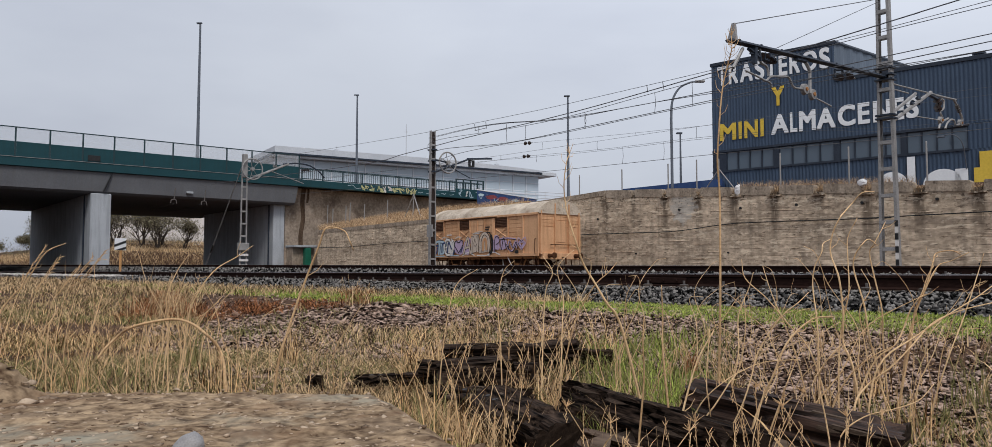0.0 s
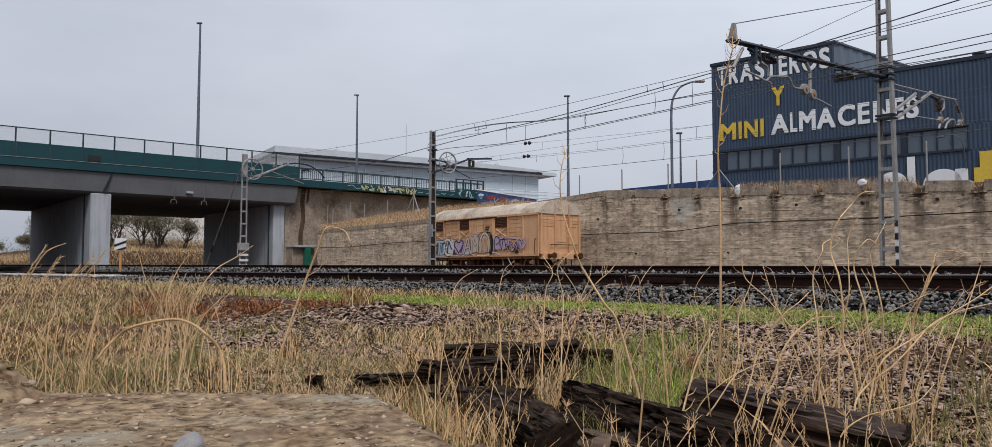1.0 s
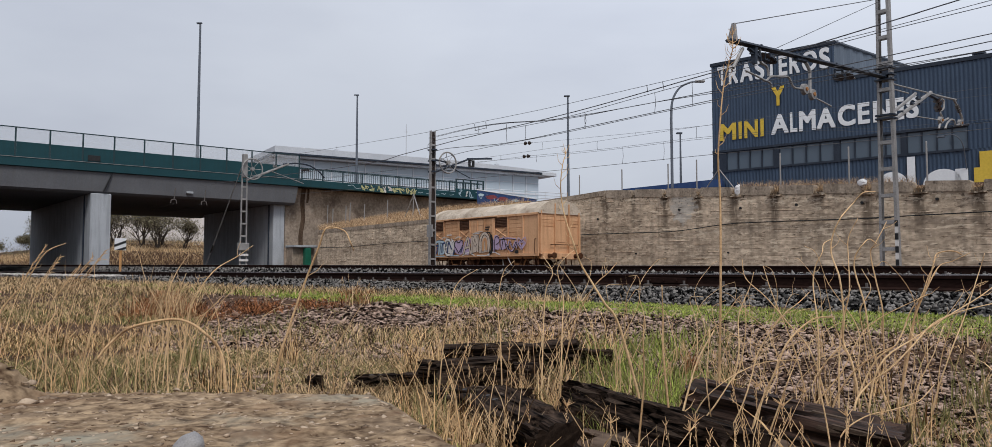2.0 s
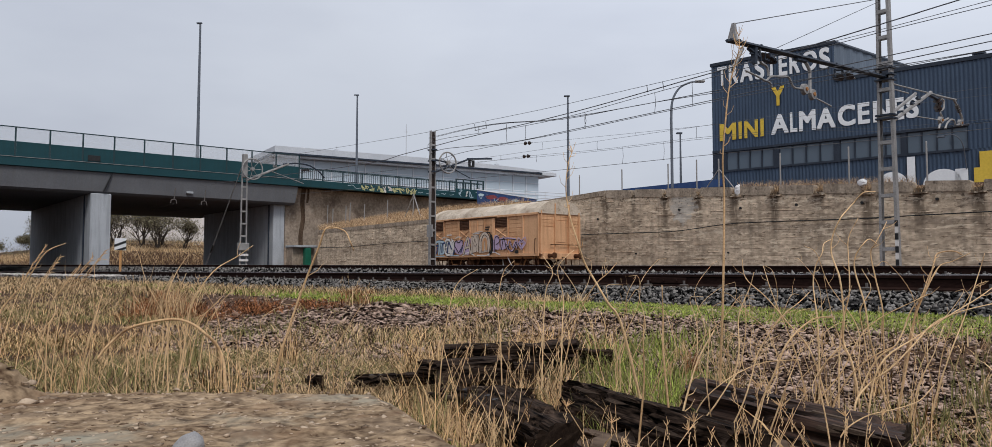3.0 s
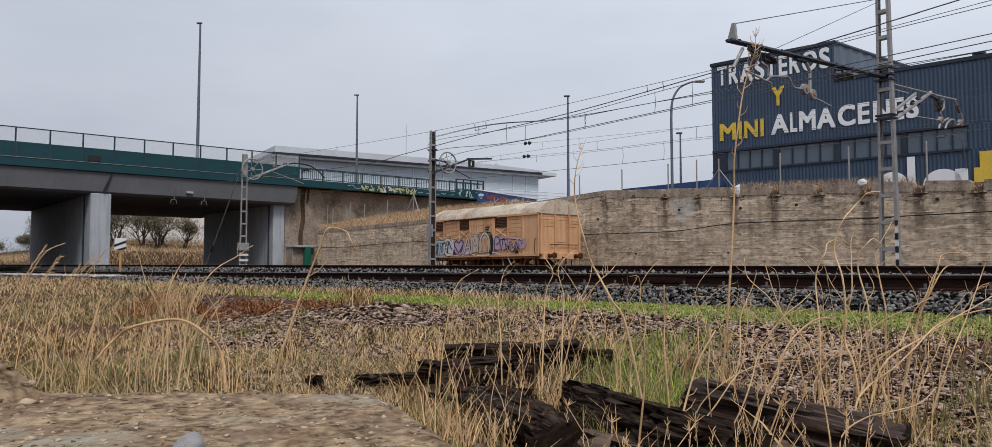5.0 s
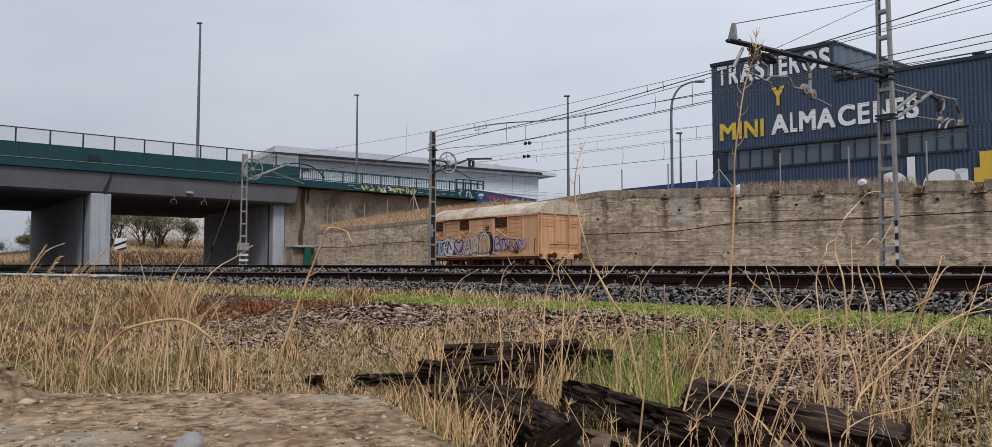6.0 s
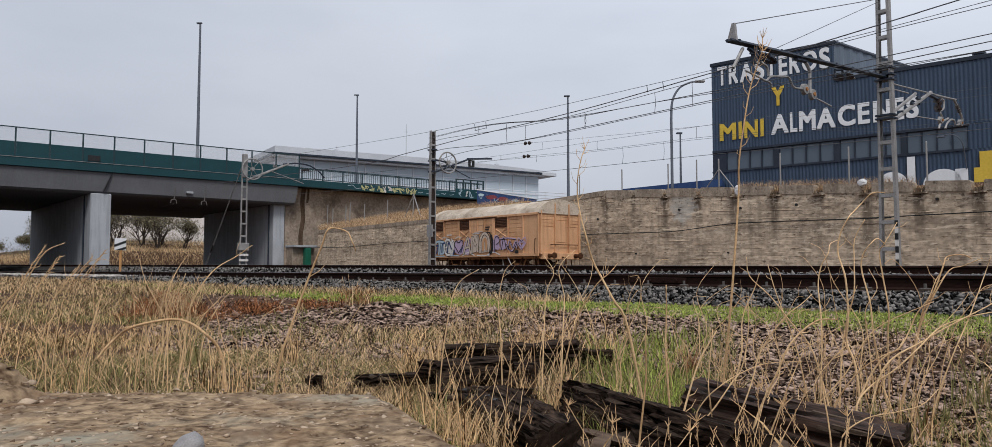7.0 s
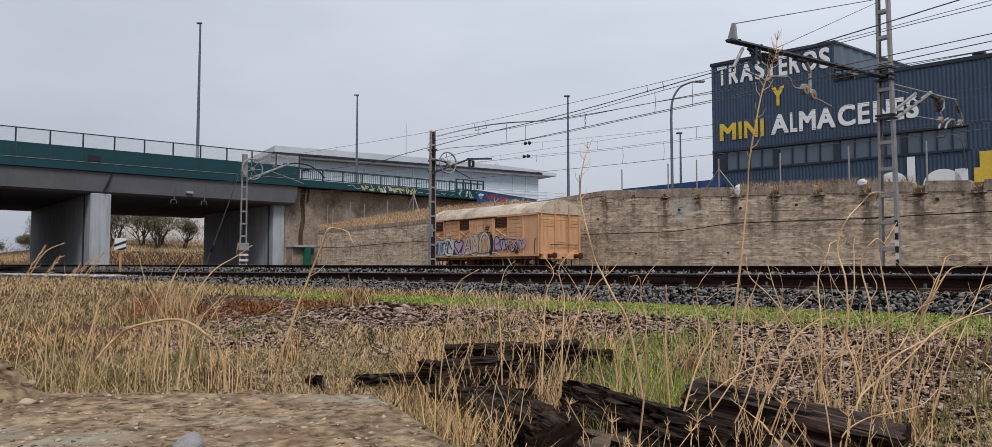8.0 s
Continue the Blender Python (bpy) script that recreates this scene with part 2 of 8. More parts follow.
M_WROOF = mat("weathered_cream_roof", (0.44, 0.36, 0.28), (0.74, 0.645, 0.53), 1.5, 0.85, 0.3, fine=9, dirt=(0.13, 0.085, 0.05), stretch=(0.9, 0.5, 1.0), spots=((1.6, 0.54, 0.66, (0.22, 0.14, 0.085), 0.55), (5.0, 0.60, 0.67, (0.16, 0.09, 0.05), 0.5)))
M_RUST = mat("orange_rust_paint", (0.20, 0.085, 0.035), (0.50, 0.25, 0.11), 4.0, 0.8, 0.4)
M_UNDER = mat("rusty_underframe", (0.025, 0.013, 0.009), (0.13, 0.058, 0.030), 4.0, 0.8, 0.4)
M_VENT = mat("dark_louvre", (0.06, 0.032, 0.022), (0.20, 0.105, 0.066), 5.0, 0.75, 0.2)
M_TIE = mat("weathered_creosote_timber", (0.0015, 0.0011, 0.0009), (0.118, 0.079, 0.058), 34.0, 0.85, 1.0, fine=3.5, stretch=(0.11, 1.0, 1.2), dirt=(0.006, 0.0045, 0.004), span=(0.42, 0.72))
M_BROWNTIE = mat("brown_creosote_timber", (0.003, 0.002, 0.0015), (0.095, 0.052, 0.036), 30.0, 0.7, 1.0, fine=3.5, stretch=(0.09, 1.0, 1.2), dirt=(0.012, 0.008, 0.006), span=(0.38, 0.68))
M_SPLINTER = mat("grey_split_wood", (0.03, 0.022, 0.017), (0.16, 0.115, 0.085), 40.0, 0.75, 0.6, stretch=(0.12, 1, 1))
M_SAWN = mat("dark_end_grain", (0.004, 0.003, 0.0025), (0.042, 0.028, 0.02), 70.0, 0.9, 0.5)
M_BOARD = mat("split_brown_timber", (0.06, 0.04, 0.03), (0.22, 0.16, 0.12), 5.0, 0.8, 0.6, stretch=(0.12, 1, 1))
M_BLOCK = mat("coarse_weathered_concrete", (0.068, 0.040, 0.024), (0.45, 0.325, 0.205), 56.0, 0.95, 0.5, fine=2.4, dirt=(0.20, 0.145, 0.10), span=(0.36, 0.63), spots=((6.0, 0.52, 0.66, (0.36, 0.35, 0.28), 0.6), (10.0, 0.55, 0.68, (0.13, 0.088, 0.06), 0.6), (95.0, 0.60, 0.68, (0.07, 0.045, 0.03), 0.6), (80.0, 0.62, 0.69, (0.60, 0.48, 0.36), 0.65), (15.0, 0.54, 0.66, (0.17, 0.095, 0.055), 0.5)))
M_GRIT = mat("tan_grit", (0.13, 0.085, 0.055), (0.52, 0.40, 0.29), 40.0, 0.95, 0.3, per_island=0.5)
M_PEBBLE = mat("pale_grey_pebble", (0.19, 0.18, 0.18), (0.37, 0.36, 0.355), 120.0, 0.7, 0.1)
M_DRY = mat("dry_straw", (0.085, 0.042, 0.016), (0.89, 0.60, 0.315), 4.0, 0.8, 0.0, per_island=0.95)
M_SOFTDRY = mat("bleached_grass", (0.06, 0.034, 0.015), (0.78, 0.56, 0.325), 4.0, 0.85, 0.0, per_island=0.95)
M_FARDRY = mat("brown_bank_straw", (0.20, 0.125, 0.07), (0.68, 0.49, 0.31), 4.0, 0.85, 0.0, per_island=0.8)
M_GOLD = mat("golden_bank_grass", (0.24, 0.15, 0.075), (0.86, 0.63, 0.38), 4.0, 0.85, 0.0, per_island=0.8)
M_GREEN = mat("fresh_grass", (0.14, 0.185, 0.03), (0.46, 0.54, 0.115), 4.0, 0.7, 0.0, per_island=0.7)
M_OLIVE = mat("fading_grass", (0.11, 0.11, 0.038), (0.36, 0.32, 0.14), 4.0, 0.8, 0.0, per_island=0.7)
M_RED = mat("russet_dock_weed", (0.05, 0.019, 0.009), (0.47, 0.20, 0.09), 6.0, 0.85, 0.0, per_island=0.7)
M_STALK = mat("straw_stalk", (0.42, 0.25, 0.12), (0.87, 0.605, 0.34), 14.0, 0.7, 0.1, per_object=0.25)
M_BRANCH = mat("bare_bark", (0.03, 0.024, 0.02), (0.10, 0.08, 0.066), 6.0, 0.9, 0.4)
M_LEAF = mat("dusty_shrub_leaf", (0.08, 0.07, 0.042), (0.27, 0.235, 0.15), 3.0, 0.8, 0.0, per_island=0.7)
M_BANK = mat("dry_bank_grass", (0.19, 0.115, 0.055), (0.42, 0.29, 0.15), 1.4, 0.95, 0.8, fine=14)
M_HILL = mat("pale_far_hill", (0.46, 0.42, 0.39), (0.58, 0.53, 0.49), 0.02, 0.95, 0.0)
M_SIGNW = mat("white_sign_plate", (0.62, 0.62, 0.64), (0.78, 0.78, 0.80), 3.0, 0.5, 0.05)
M_BLACK = mat("black_paint", (0.012, 0.012, 0.013), (0.03, 0.03, 0.031), 3.0, 0.5, 0.05)
M_ORANGE = mat("faded_orange_post", (0.46, 0.22, 0.08), (0.62, 0.34, 0.14), 3.0, 0.7, 0.1)
M_GREENBOX = mat("green_cabinet_paint", (0.01, 0.10, 0.06), (0.02, 0.16, 0.10), 3.0, 0.5, 0.1)
M_CREAM = mat("cream_spray_paint", (0.50, 0.40, 0.32), (0.66, 0.55, 0.46), 5.0, 0.6, 0.0)
M_NAVY = mat("dark_blue_spray_paint", (0.03, 0.045, 0.11), (0.06, 0.08, 0.18), 5.0, 0.6, 0.0)
M_LILAC = mat("lilac_spray_paint", (0.40, 0.30, 0.44), (0.56, 0.43, 0.58), 5.0, 0.6, 0.0)
M_SKYBLUE = mat("pale_blue_spray_paint", (0.33, 0.45, 0.52), (0.50, 0.60, 0.66), 5.0, 0.6, 0.0)
M_CHALK = mat("white_spray_paint", (0.60, 0.57, 0.54), (0.76, 0.73, 0.70), 5.0, 0.6, 0.0)
M_MAROON = mat("maroon_spray_paint", (0.14, 0.03, 0.04), (0.26, 0.06, 0.07), 5.0, 0.6, 0.0)
M_LIME = mat("pale_yellow_spray_paint", (0.46, 0.46, 0.22), (0.60, 0.58, 0.32), 5.0, 0.6, 0.0)
M_DGLASS = glass_mat("tinted_window_glass", (0.085, 0.115, 0.15), 0.15)
M_PGLASS = glass_mat("pale_window_glass", (0.48, 0.55, 0.61), 0.10)
M_SCREEN = glass_mat("clear_screen_panel", (0.55, 0.58, 0.62), 0.25, 0.22)


# ---- building helpers ----
T = pose(0, 0, 0, 0, 0, -50)  # along the tracks: X towards the viewer, Y across them and away


def mesh_of(name, bm):
    me = bpy.data.meshes.new(name)
    bmesh.ops.recalc_face_normals(bm, faces=bm.faces)
    bm.to_mesh(me)
    bm.free()
    return me


def thing(name, label, category, m=None, group="", kind=""):
    ob = new(name)
    ob.empty_display_size = 0.2
    ob.matrix_world = m if m is not None else Matrix()
    return tagged(ob, label, category, group, kind)


def part(name, bm, material, parent, label="", m=None, smooth=False):
    me = bm if isinstance(bm, bpy.types.Mesh) else mesh_of(name, bm)
    if not me.materials:
        me.materials.append(material)
    if smooth:
        me.polygons.foreach_set("use_smooth", [True] * len(me.polygons))
    ob = new(name, me)
    ob.parent = parent
    if m is not None:
        ob.matrix_basis = m
    if label:
        ob["label"] = label
    return ob


def solid(name, bm, material, label, category, m=None, group="", kind="", smooth=False):
    ob = part(name, bm, material, None, "", m, smooth)
    return tagged(ob, label, category, group, kind)


def box(bm, lo, hi, m=None, bevel=0.0):
    """Adds a box between two corners, turned by m."""
    c = [(a + b) / 2 for a, b in zip(lo, hi)]
    d = [abs(b - a) for a, b in zip(lo, hi)]
    r = bmesh.ops.create_cube(bm, size=1.0, matrix=(m or Matrix()) @ Matrix.Translation(c) @ Matrix.Diagonal((*d, 1)))
    if bevel:
        edges = list({e for v in r["verts"] for e in v.link_edges})
        bmesh.ops.bevel(bm, geom=edges, offset=bevel, segments=1, affect="EDGES")
    return bm


def tube(bm, pts, r0, r1=None, sides=6, caps=True):
    """A round rod along points, tapering from r0 to r1."""
    pts = [Vector(p) for p in pts]
    r1 = r0 if r1 is None else r1
    rings, up = [], Vector((0.31, 0.17, 0.93)).normalized()
    for i, p in enumerate(pts):
        d = (pts[min(i + 1, len(pts) - 1)] - pts[max(i - 1, 0)]).normalized()
        a = d.cross(up)
        if a.length < 0.05:
            a = d.cross(Vector((1, 0, 0)))
        a.normalize()
        b = d.cross(a)
        r = r0 + (r1 - r0) * i / max(1, len(pts) - 1)
        rings.append([bm.verts.new(p + (a * math.cos(k * math.tau / sides) + b * math.sin(k * math.tau / sides)) * r) for k in range(sides)])
    for q, w in zip(rings, rings[1:]):
        for k in range(sides):
            bm.faces.new((q[k], q[(k + 1) % sides], w[(k + 1) % sides], w[k]))
    if caps:
        bm.faces.new(rings[0])
        bm.faces.new(rings[-1][::-1])
    return bm


def smooth_line(pts, steps=5):
    """A Catmull-Rom curve through the points."""
    p = [Vector(q) for q in pts]
    p = [p[0] * 2 - p[1]] + p + [p[-1] * 2 - p[-2]]
    out = []
    for i in range(1, len(p) - 2):
        for k in range(steps):
            t = k / steps
            a, b, c, d = p[i - 1:i + 3]
            out.append(0.5 * ((2 * b) + (c - a) * t + (2 * a - 5 * b + 4 * c - d) * t * t + (3 * b - a - 3 * c + d) * t ** 3))
    return out + [p[-2]]


def sweep(bm, profile, x0, x1, steps=1, lift=None):
    """Draws a closed profile of (y, z) out along X."""
    rows = []
    for i in range(steps + 1):
        x = x0 + (x1 - x0) * i / steps
        dz = lift(x) if lift else 0.0
        rows.append([bm.verts.new((x, y, z + dz)) for y, z in profile])
    n = len(profile)
    for a, b in zip(rows, rows[1:]):
        for k in range(n):
            bm.faces.new((a[k], a[(k + 1) % n], b[(k + 1) % n], b[k]))
    bm.faces.new(rows[0])
    bm.faces.new(rows[-1][::-1])
    return bm


def prism(bm, outline, y0, y1, m=None):
    """A flat shape of (x, z) with thickness from y0 to y1."""
    m = m or Matrix()
    a = [bm.verts.new(m @ Vector((x, y0, z))) for x, z in outline]
    b = [bm.verts.new(m @ Vector((x, y1, z))) for x, z in outline]
    bm.faces.new(a)
    bm.faces.new(b[::-1])
    n = len(outline)
    for k in range(n):
        bm.faces.new((a[k], b[k], b[(k + 1) % n], a[(k + 1) % n]))
    return bm


def fast_mesh(name, verts, faces):
    """A mesh from arrays; all faces have the same number of corners."""
    me = bpy.data.meshes.new(name)
    n, k = faces.shape
    me.vertices.add(len(verts))
    me.vertices.foreach_set("co", np.ascontiguousarray(verts, dtype=np.float32).ravel())
    me.loops.add(n * k)
    me.loops.foreach_set("vertex_index", np.ascontiguousarray(faces, dtype=np.int32).ravel())
    me.polygons.add(n)
    me.polygons.foreach_set("loop_start", np.arange(0, n * k, k, dtype=np.int32))
    me.update(calc_edges=True)
    return me


def smoothstep(a, b, v):
    t = min(1.0, max(0.0, (v - a) / (b - a)))
    return t * t * (3 - 2 * t)


def to_track(x, y):
    return 0.64279 * x - 0.76604 * y, 0.76604 * x + 0.64279 * y


def to_world(X, Y):
    return 0.64279 * X + 0.76604 * Y, -0.76604 * X + 0.64279 * Y


def ground_z(x, y):
    """Height of the ground: low round the viewer, up to the ballast, level beyond, a bank behind the bridge."""
    X, Y = to_track(x, y)
    z = 0.07 + 0.27 * smoothstep(2.6, 6.2, Y) + 0.05 * smoothstep(10, 14, Y)
    z += (1.5 * smoothstep(4, 12, Y) + 1.5 * smoothstep(19, 27, Y)) * smoothstep(-109, -116, X) + (0.6 + 1.2 * smoothstep(24, 33, Y)) * smoothstep(4, 12, Y) * smoothstep(-118, -134, X)
    near = 1.0 - smoothstep(20, 40, abs(X) + abs(Y))
    return z + near * 0.03 * noise.noise(Vector((x * 0.7, y * 0.7, 0)))


def second_rise(X):
    """The far running line climbs gently away from the viewer."""
    return 0.745 - 0.0061 * X


def wall_top(X):
    if X > -29.4:
        return max(3.4, 4.05 - (X + 10.4) * 0.0555)
    if X > -46.8:
        return 5.11 + (X + 29.4) * 0.0431
    return 4.36 + (X + 46.8) * 0.0085


# ---- ground, ballast and tracks ----
def make_ground():
    xs = sorted({*np.linspace(-18, 5, 110), *np.linspace(-40, 16, 90), *np.linspace(-130, -40, 40), *np.linspace(16, 60, 10), -3000.0, -1200.0, -500.0, -220.0, 120.0, 400.0, 1500.0})
    ys = sorted({*np.linspace(-3, 9, 60), *np.linspace(9, 34, 24), *np.linspace(-20, -3, 8), *np.linspace(34, 90, 12), -3000.0, -1000.0, -300.0, -80.0, 200.0, 600.0, 3000.0})
    v, f = [], []
    for X in xs:
        for Y in ys:
            x, y = to_world(X, Y)
            v.append((x, y, ground_z(x, y)))
    n = len(ys)
    for i in range(len(xs) - 1):
        for j in range(n - 1):
            f.append((i * n + j, i * n + j + 1, (i + 1) * n + j + 1, (i + 1) * n + j))
    me = fast_mesh("ground", np.array(v), np.array(f))
    solid("ground", me, M_EARTH, "bare brown earth of a trackside plot", "ground", kind="structure", smooth=True)


make_ground()

RAIL_PROFILE = [(-0.07, 0), (0.07, 0), (0.07, 0.012), (0.012, 0.032), (0.009, 0.115), (0.034, 0.128), (0.036, 0.155), (0.03, 0.160), (-0.03, 0.160), (-0.036, 0.155), (-0.034, 0.128), (-0.009, 0.115), (-0.012, 0.032), (-0.07, 0.012)]


def make_track(name, label, near, foot, x0, x1, rise=None):
    """Two rails on sleepers; near is the offset of the nearer rail, foot the height of its foot."""
    root = thing(name, label, "railway track", T, "tracks", "structure")
    for y in (near, near + 1.668):
        part("rail", sweep(bmesh.new(), [(y + a, foot + b) for a, b in RAIL_PROFILE], x0, x1, 40, rise), M_RAIL, root)
        part("rail_head", sweep(bmesh.new(), [(y - 0.028, foot + 0.1605), (y + 0.028, foot + 0.1605), (y + 0.026, foot + 0.1635), (y - 0.026, foot + 0.1635)], x0, x1, 40, rise), M_RAILTOP, root, "worn bright running surface")
    bm = box(bmesh.new(), (-0.12, -0.45, -0.16), (0.12, 2.12, -0.004), None, 0.012)
    for y in (-0.105, 0.105, 1.563, 1.773):
        box(bm, (-0.06, y - 0.03, -0.006), (0.06, y + 0.03, 0.022))
    sleeper = mesh_of("sleeper", bm)
    bm = bmesh.new()
    for y in (-0.10, 0.10):
        box(bm, (-0.05, y - 0.028, 0.0), (0.05, y + 0.028, 0.03), None, 0.006)
        tube(bm, [(0, y, 0.02), (0, y, 0.075)], 0.017, None, 6)
    clip = mesh_of("rail_fastening", bm)
    k, X = 0, x1 - 0.4
    while X > max(x0, -62):
        dz = rise(X) if rise else 0.0
        part("sleeper", sleeper, M_SLEEPER, root, m=pose(X, near, foot + dz))
        if X > -40:
            part("rail_fastening", clip, M_CLIP, root, m=pose(X, near, foot + dz))
        X -= 0.6
    return root


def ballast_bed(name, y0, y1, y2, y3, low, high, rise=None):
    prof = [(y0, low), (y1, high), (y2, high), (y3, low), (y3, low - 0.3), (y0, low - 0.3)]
    solid(name, sweep(bmesh.new(), prof, -200, 40, 60, rise), M_BED, "dark bed of track ballast", "ballast", T, kind="structure")


NEAR_FOOT = 0.492
main_track = make_track("railway_track", "rusty running line on dark sleepers in grey ballast", 8.70, NEAR_FOOT, -160, 30)
bm = bmesh.new()
box(bm, (-7.36, 8.652, NEAR_FOOT + 0.035), (-6.42, 8.690, NEAR_FOOT + 0.115), None, 0.008)
for bx in (-7.22, -7.0, -6.78, -6.56):
    tube(bm, [(bx, 8.63, NEAR_FOOT + 0.075), (bx, 8.66, NEAR_FOOT + 0.075)], 0.018, None, 6)
part("fishplate", bm, M_RAIL, main_track, "bolted rusty fishplate")
make_track("railway_track", "second rusty running line beyond the first", 14.60, -0.16, -160, 40, second_rise)
make_track("railway_track", "rusty siding under the parked wagon", 28.05, 0.26, -110, 30)
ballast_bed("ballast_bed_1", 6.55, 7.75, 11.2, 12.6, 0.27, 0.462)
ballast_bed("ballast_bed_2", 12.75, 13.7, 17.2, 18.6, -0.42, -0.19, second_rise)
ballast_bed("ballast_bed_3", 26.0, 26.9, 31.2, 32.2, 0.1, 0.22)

def rock_template():
    bm = bmesh.new()
    bmesh.ops.create_icosphere(bm, subdivisions=1, radius=1.0)
    v = np.array([q.co[:] for q in bm.verts])
    f = np.array([[q.index for q in p.verts] for p in bm.faces])
    bm.free()
    return v, f


ROCK_V, ROCK_F = rock_template()
OCTA_V = np.array([(1, 0, 0), (0, 1, 0), (-1, 0, 0), (0, -1, 0), (0, 0, 1), (0, 0, -1)], dtype=float)
OCTA_F = np.array([(0, 1, 4), (1, 2, 4), (2, 3, 4), (3, 0, 4), (1, 0, 5), (2, 1, 5), (3, 2, 5), (0, 3, 5)])


def rocks(name, places, sizes, flat, material, label, rng, coarse=False, category="stones"):
    """Many angular stones in one mesh: places (n, 3), sizes (n)."""
    tv, tf = (OCTA_V, OCTA_F) if coarse else (ROCK_V, ROCK_F)
    n, k = len(places), len(tv)
    v = tv[None] * (1 + rng.uniform(-0.42, 0.36, (n, k, 1)))
    v = v * np.stack([rng.uniform(0.7, 1.35, n), rng.uniform(0.7, 1.35, n), rng.uniform(flat * 0.7, flat * 1.4, n)], 1)[:, None]
    a, b = rng.uniform(0, math.tau, n), rng.normal(0, 0.35 if flat < 0.6 else 0.8, n)
    ca, sa, cb, sb = np.cos(a)[:, None], np.sin(a)[:, None], np.cos(b)[:, None], np.sin(b)[:, None]
    x, y, z = v[..., 0], v[..., 1], v[..., 2]
    y, z = y * cb - z * sb, y * sb + z * cb
    x, y = x * ca - y * sa, x * sa + y * ca
    v = np.stack([x, y, z], 2) * sizes[:, None, None] + places[:, None]
    f = tf[None] + (np.arange(n) * k)[:, None, None]
    return solid(name, fast_mesh(name, v.reshape(-1, 3), f.reshape(-1, 3)), material, label, category, kind="stuff")


def make_ballast():
    rng = np.random.default_rng(4)

    def bed_z(Y):
        return np.interp(Y, [6.3, 6.55, 7.75, 11.2, 12.6], [0.28, 0.275, 0.462, 0.462, 0.27])

    for name, n, x0, x1, s0, s1, coarse in (("ballast_stones", 20000, -14, 3, 0.011, 0.025, False), ("ballast_stones", 10000, -14, 3, 0.010, 0.022, True), ("ballast_stones", 15000, -32, -14, 0.022, 0.042, True), ("ballast_stones", 6000, -75, -32, 0.04, 0.075, True)):
        X = rng.uniform(x0, x1, n)
        Y = np.where(rng.random(n) < 0.84, rng.uniform(6.2, 8.75, n), rng.uniform(8.7, 12.6, n)) + rng.normal(0, 0.05, n)
        size = rng.uniform(s0, s1, n)
        Z = bed_z(Y) + size * rng.uniform(-0.1, 0.9, n)
        w = np.stack([0.64279 * X + 0.76604 * Y, -0.76604 * X + 0.64279 * Y, Z], 1)
        rocks(name, w, size, 0.75, M_BALLAST, "loose grey crushed stone along the rails", rng, coarse, "ballast")
    n = 5000
    X, Y = rng.uniform(-60, 0, n), rng.uniform(12.7, 14.7, n)
    Z = np.interp(Y, [12.7, 13.7, 14.7], [-0.40, -0.19, -0.18]) + 0.745 - 0.0061 * X + 0.02
    w = np.stack([0.64279 * X + 0.76604 * Y, -0.76604 * X + 0.64279 * Y, Z], 1)
    rocks("ballast_stones", w, rng.uniform(0.04, 0.07, n), 0.75, M_BALLAST, "loose grey crushed stone by the second line", rng, True, "ballast")


make_ballast()


# ---- retaining wall with its coping ----
GAPS = [-31.5 + 2.06 * k for k in range(24)]


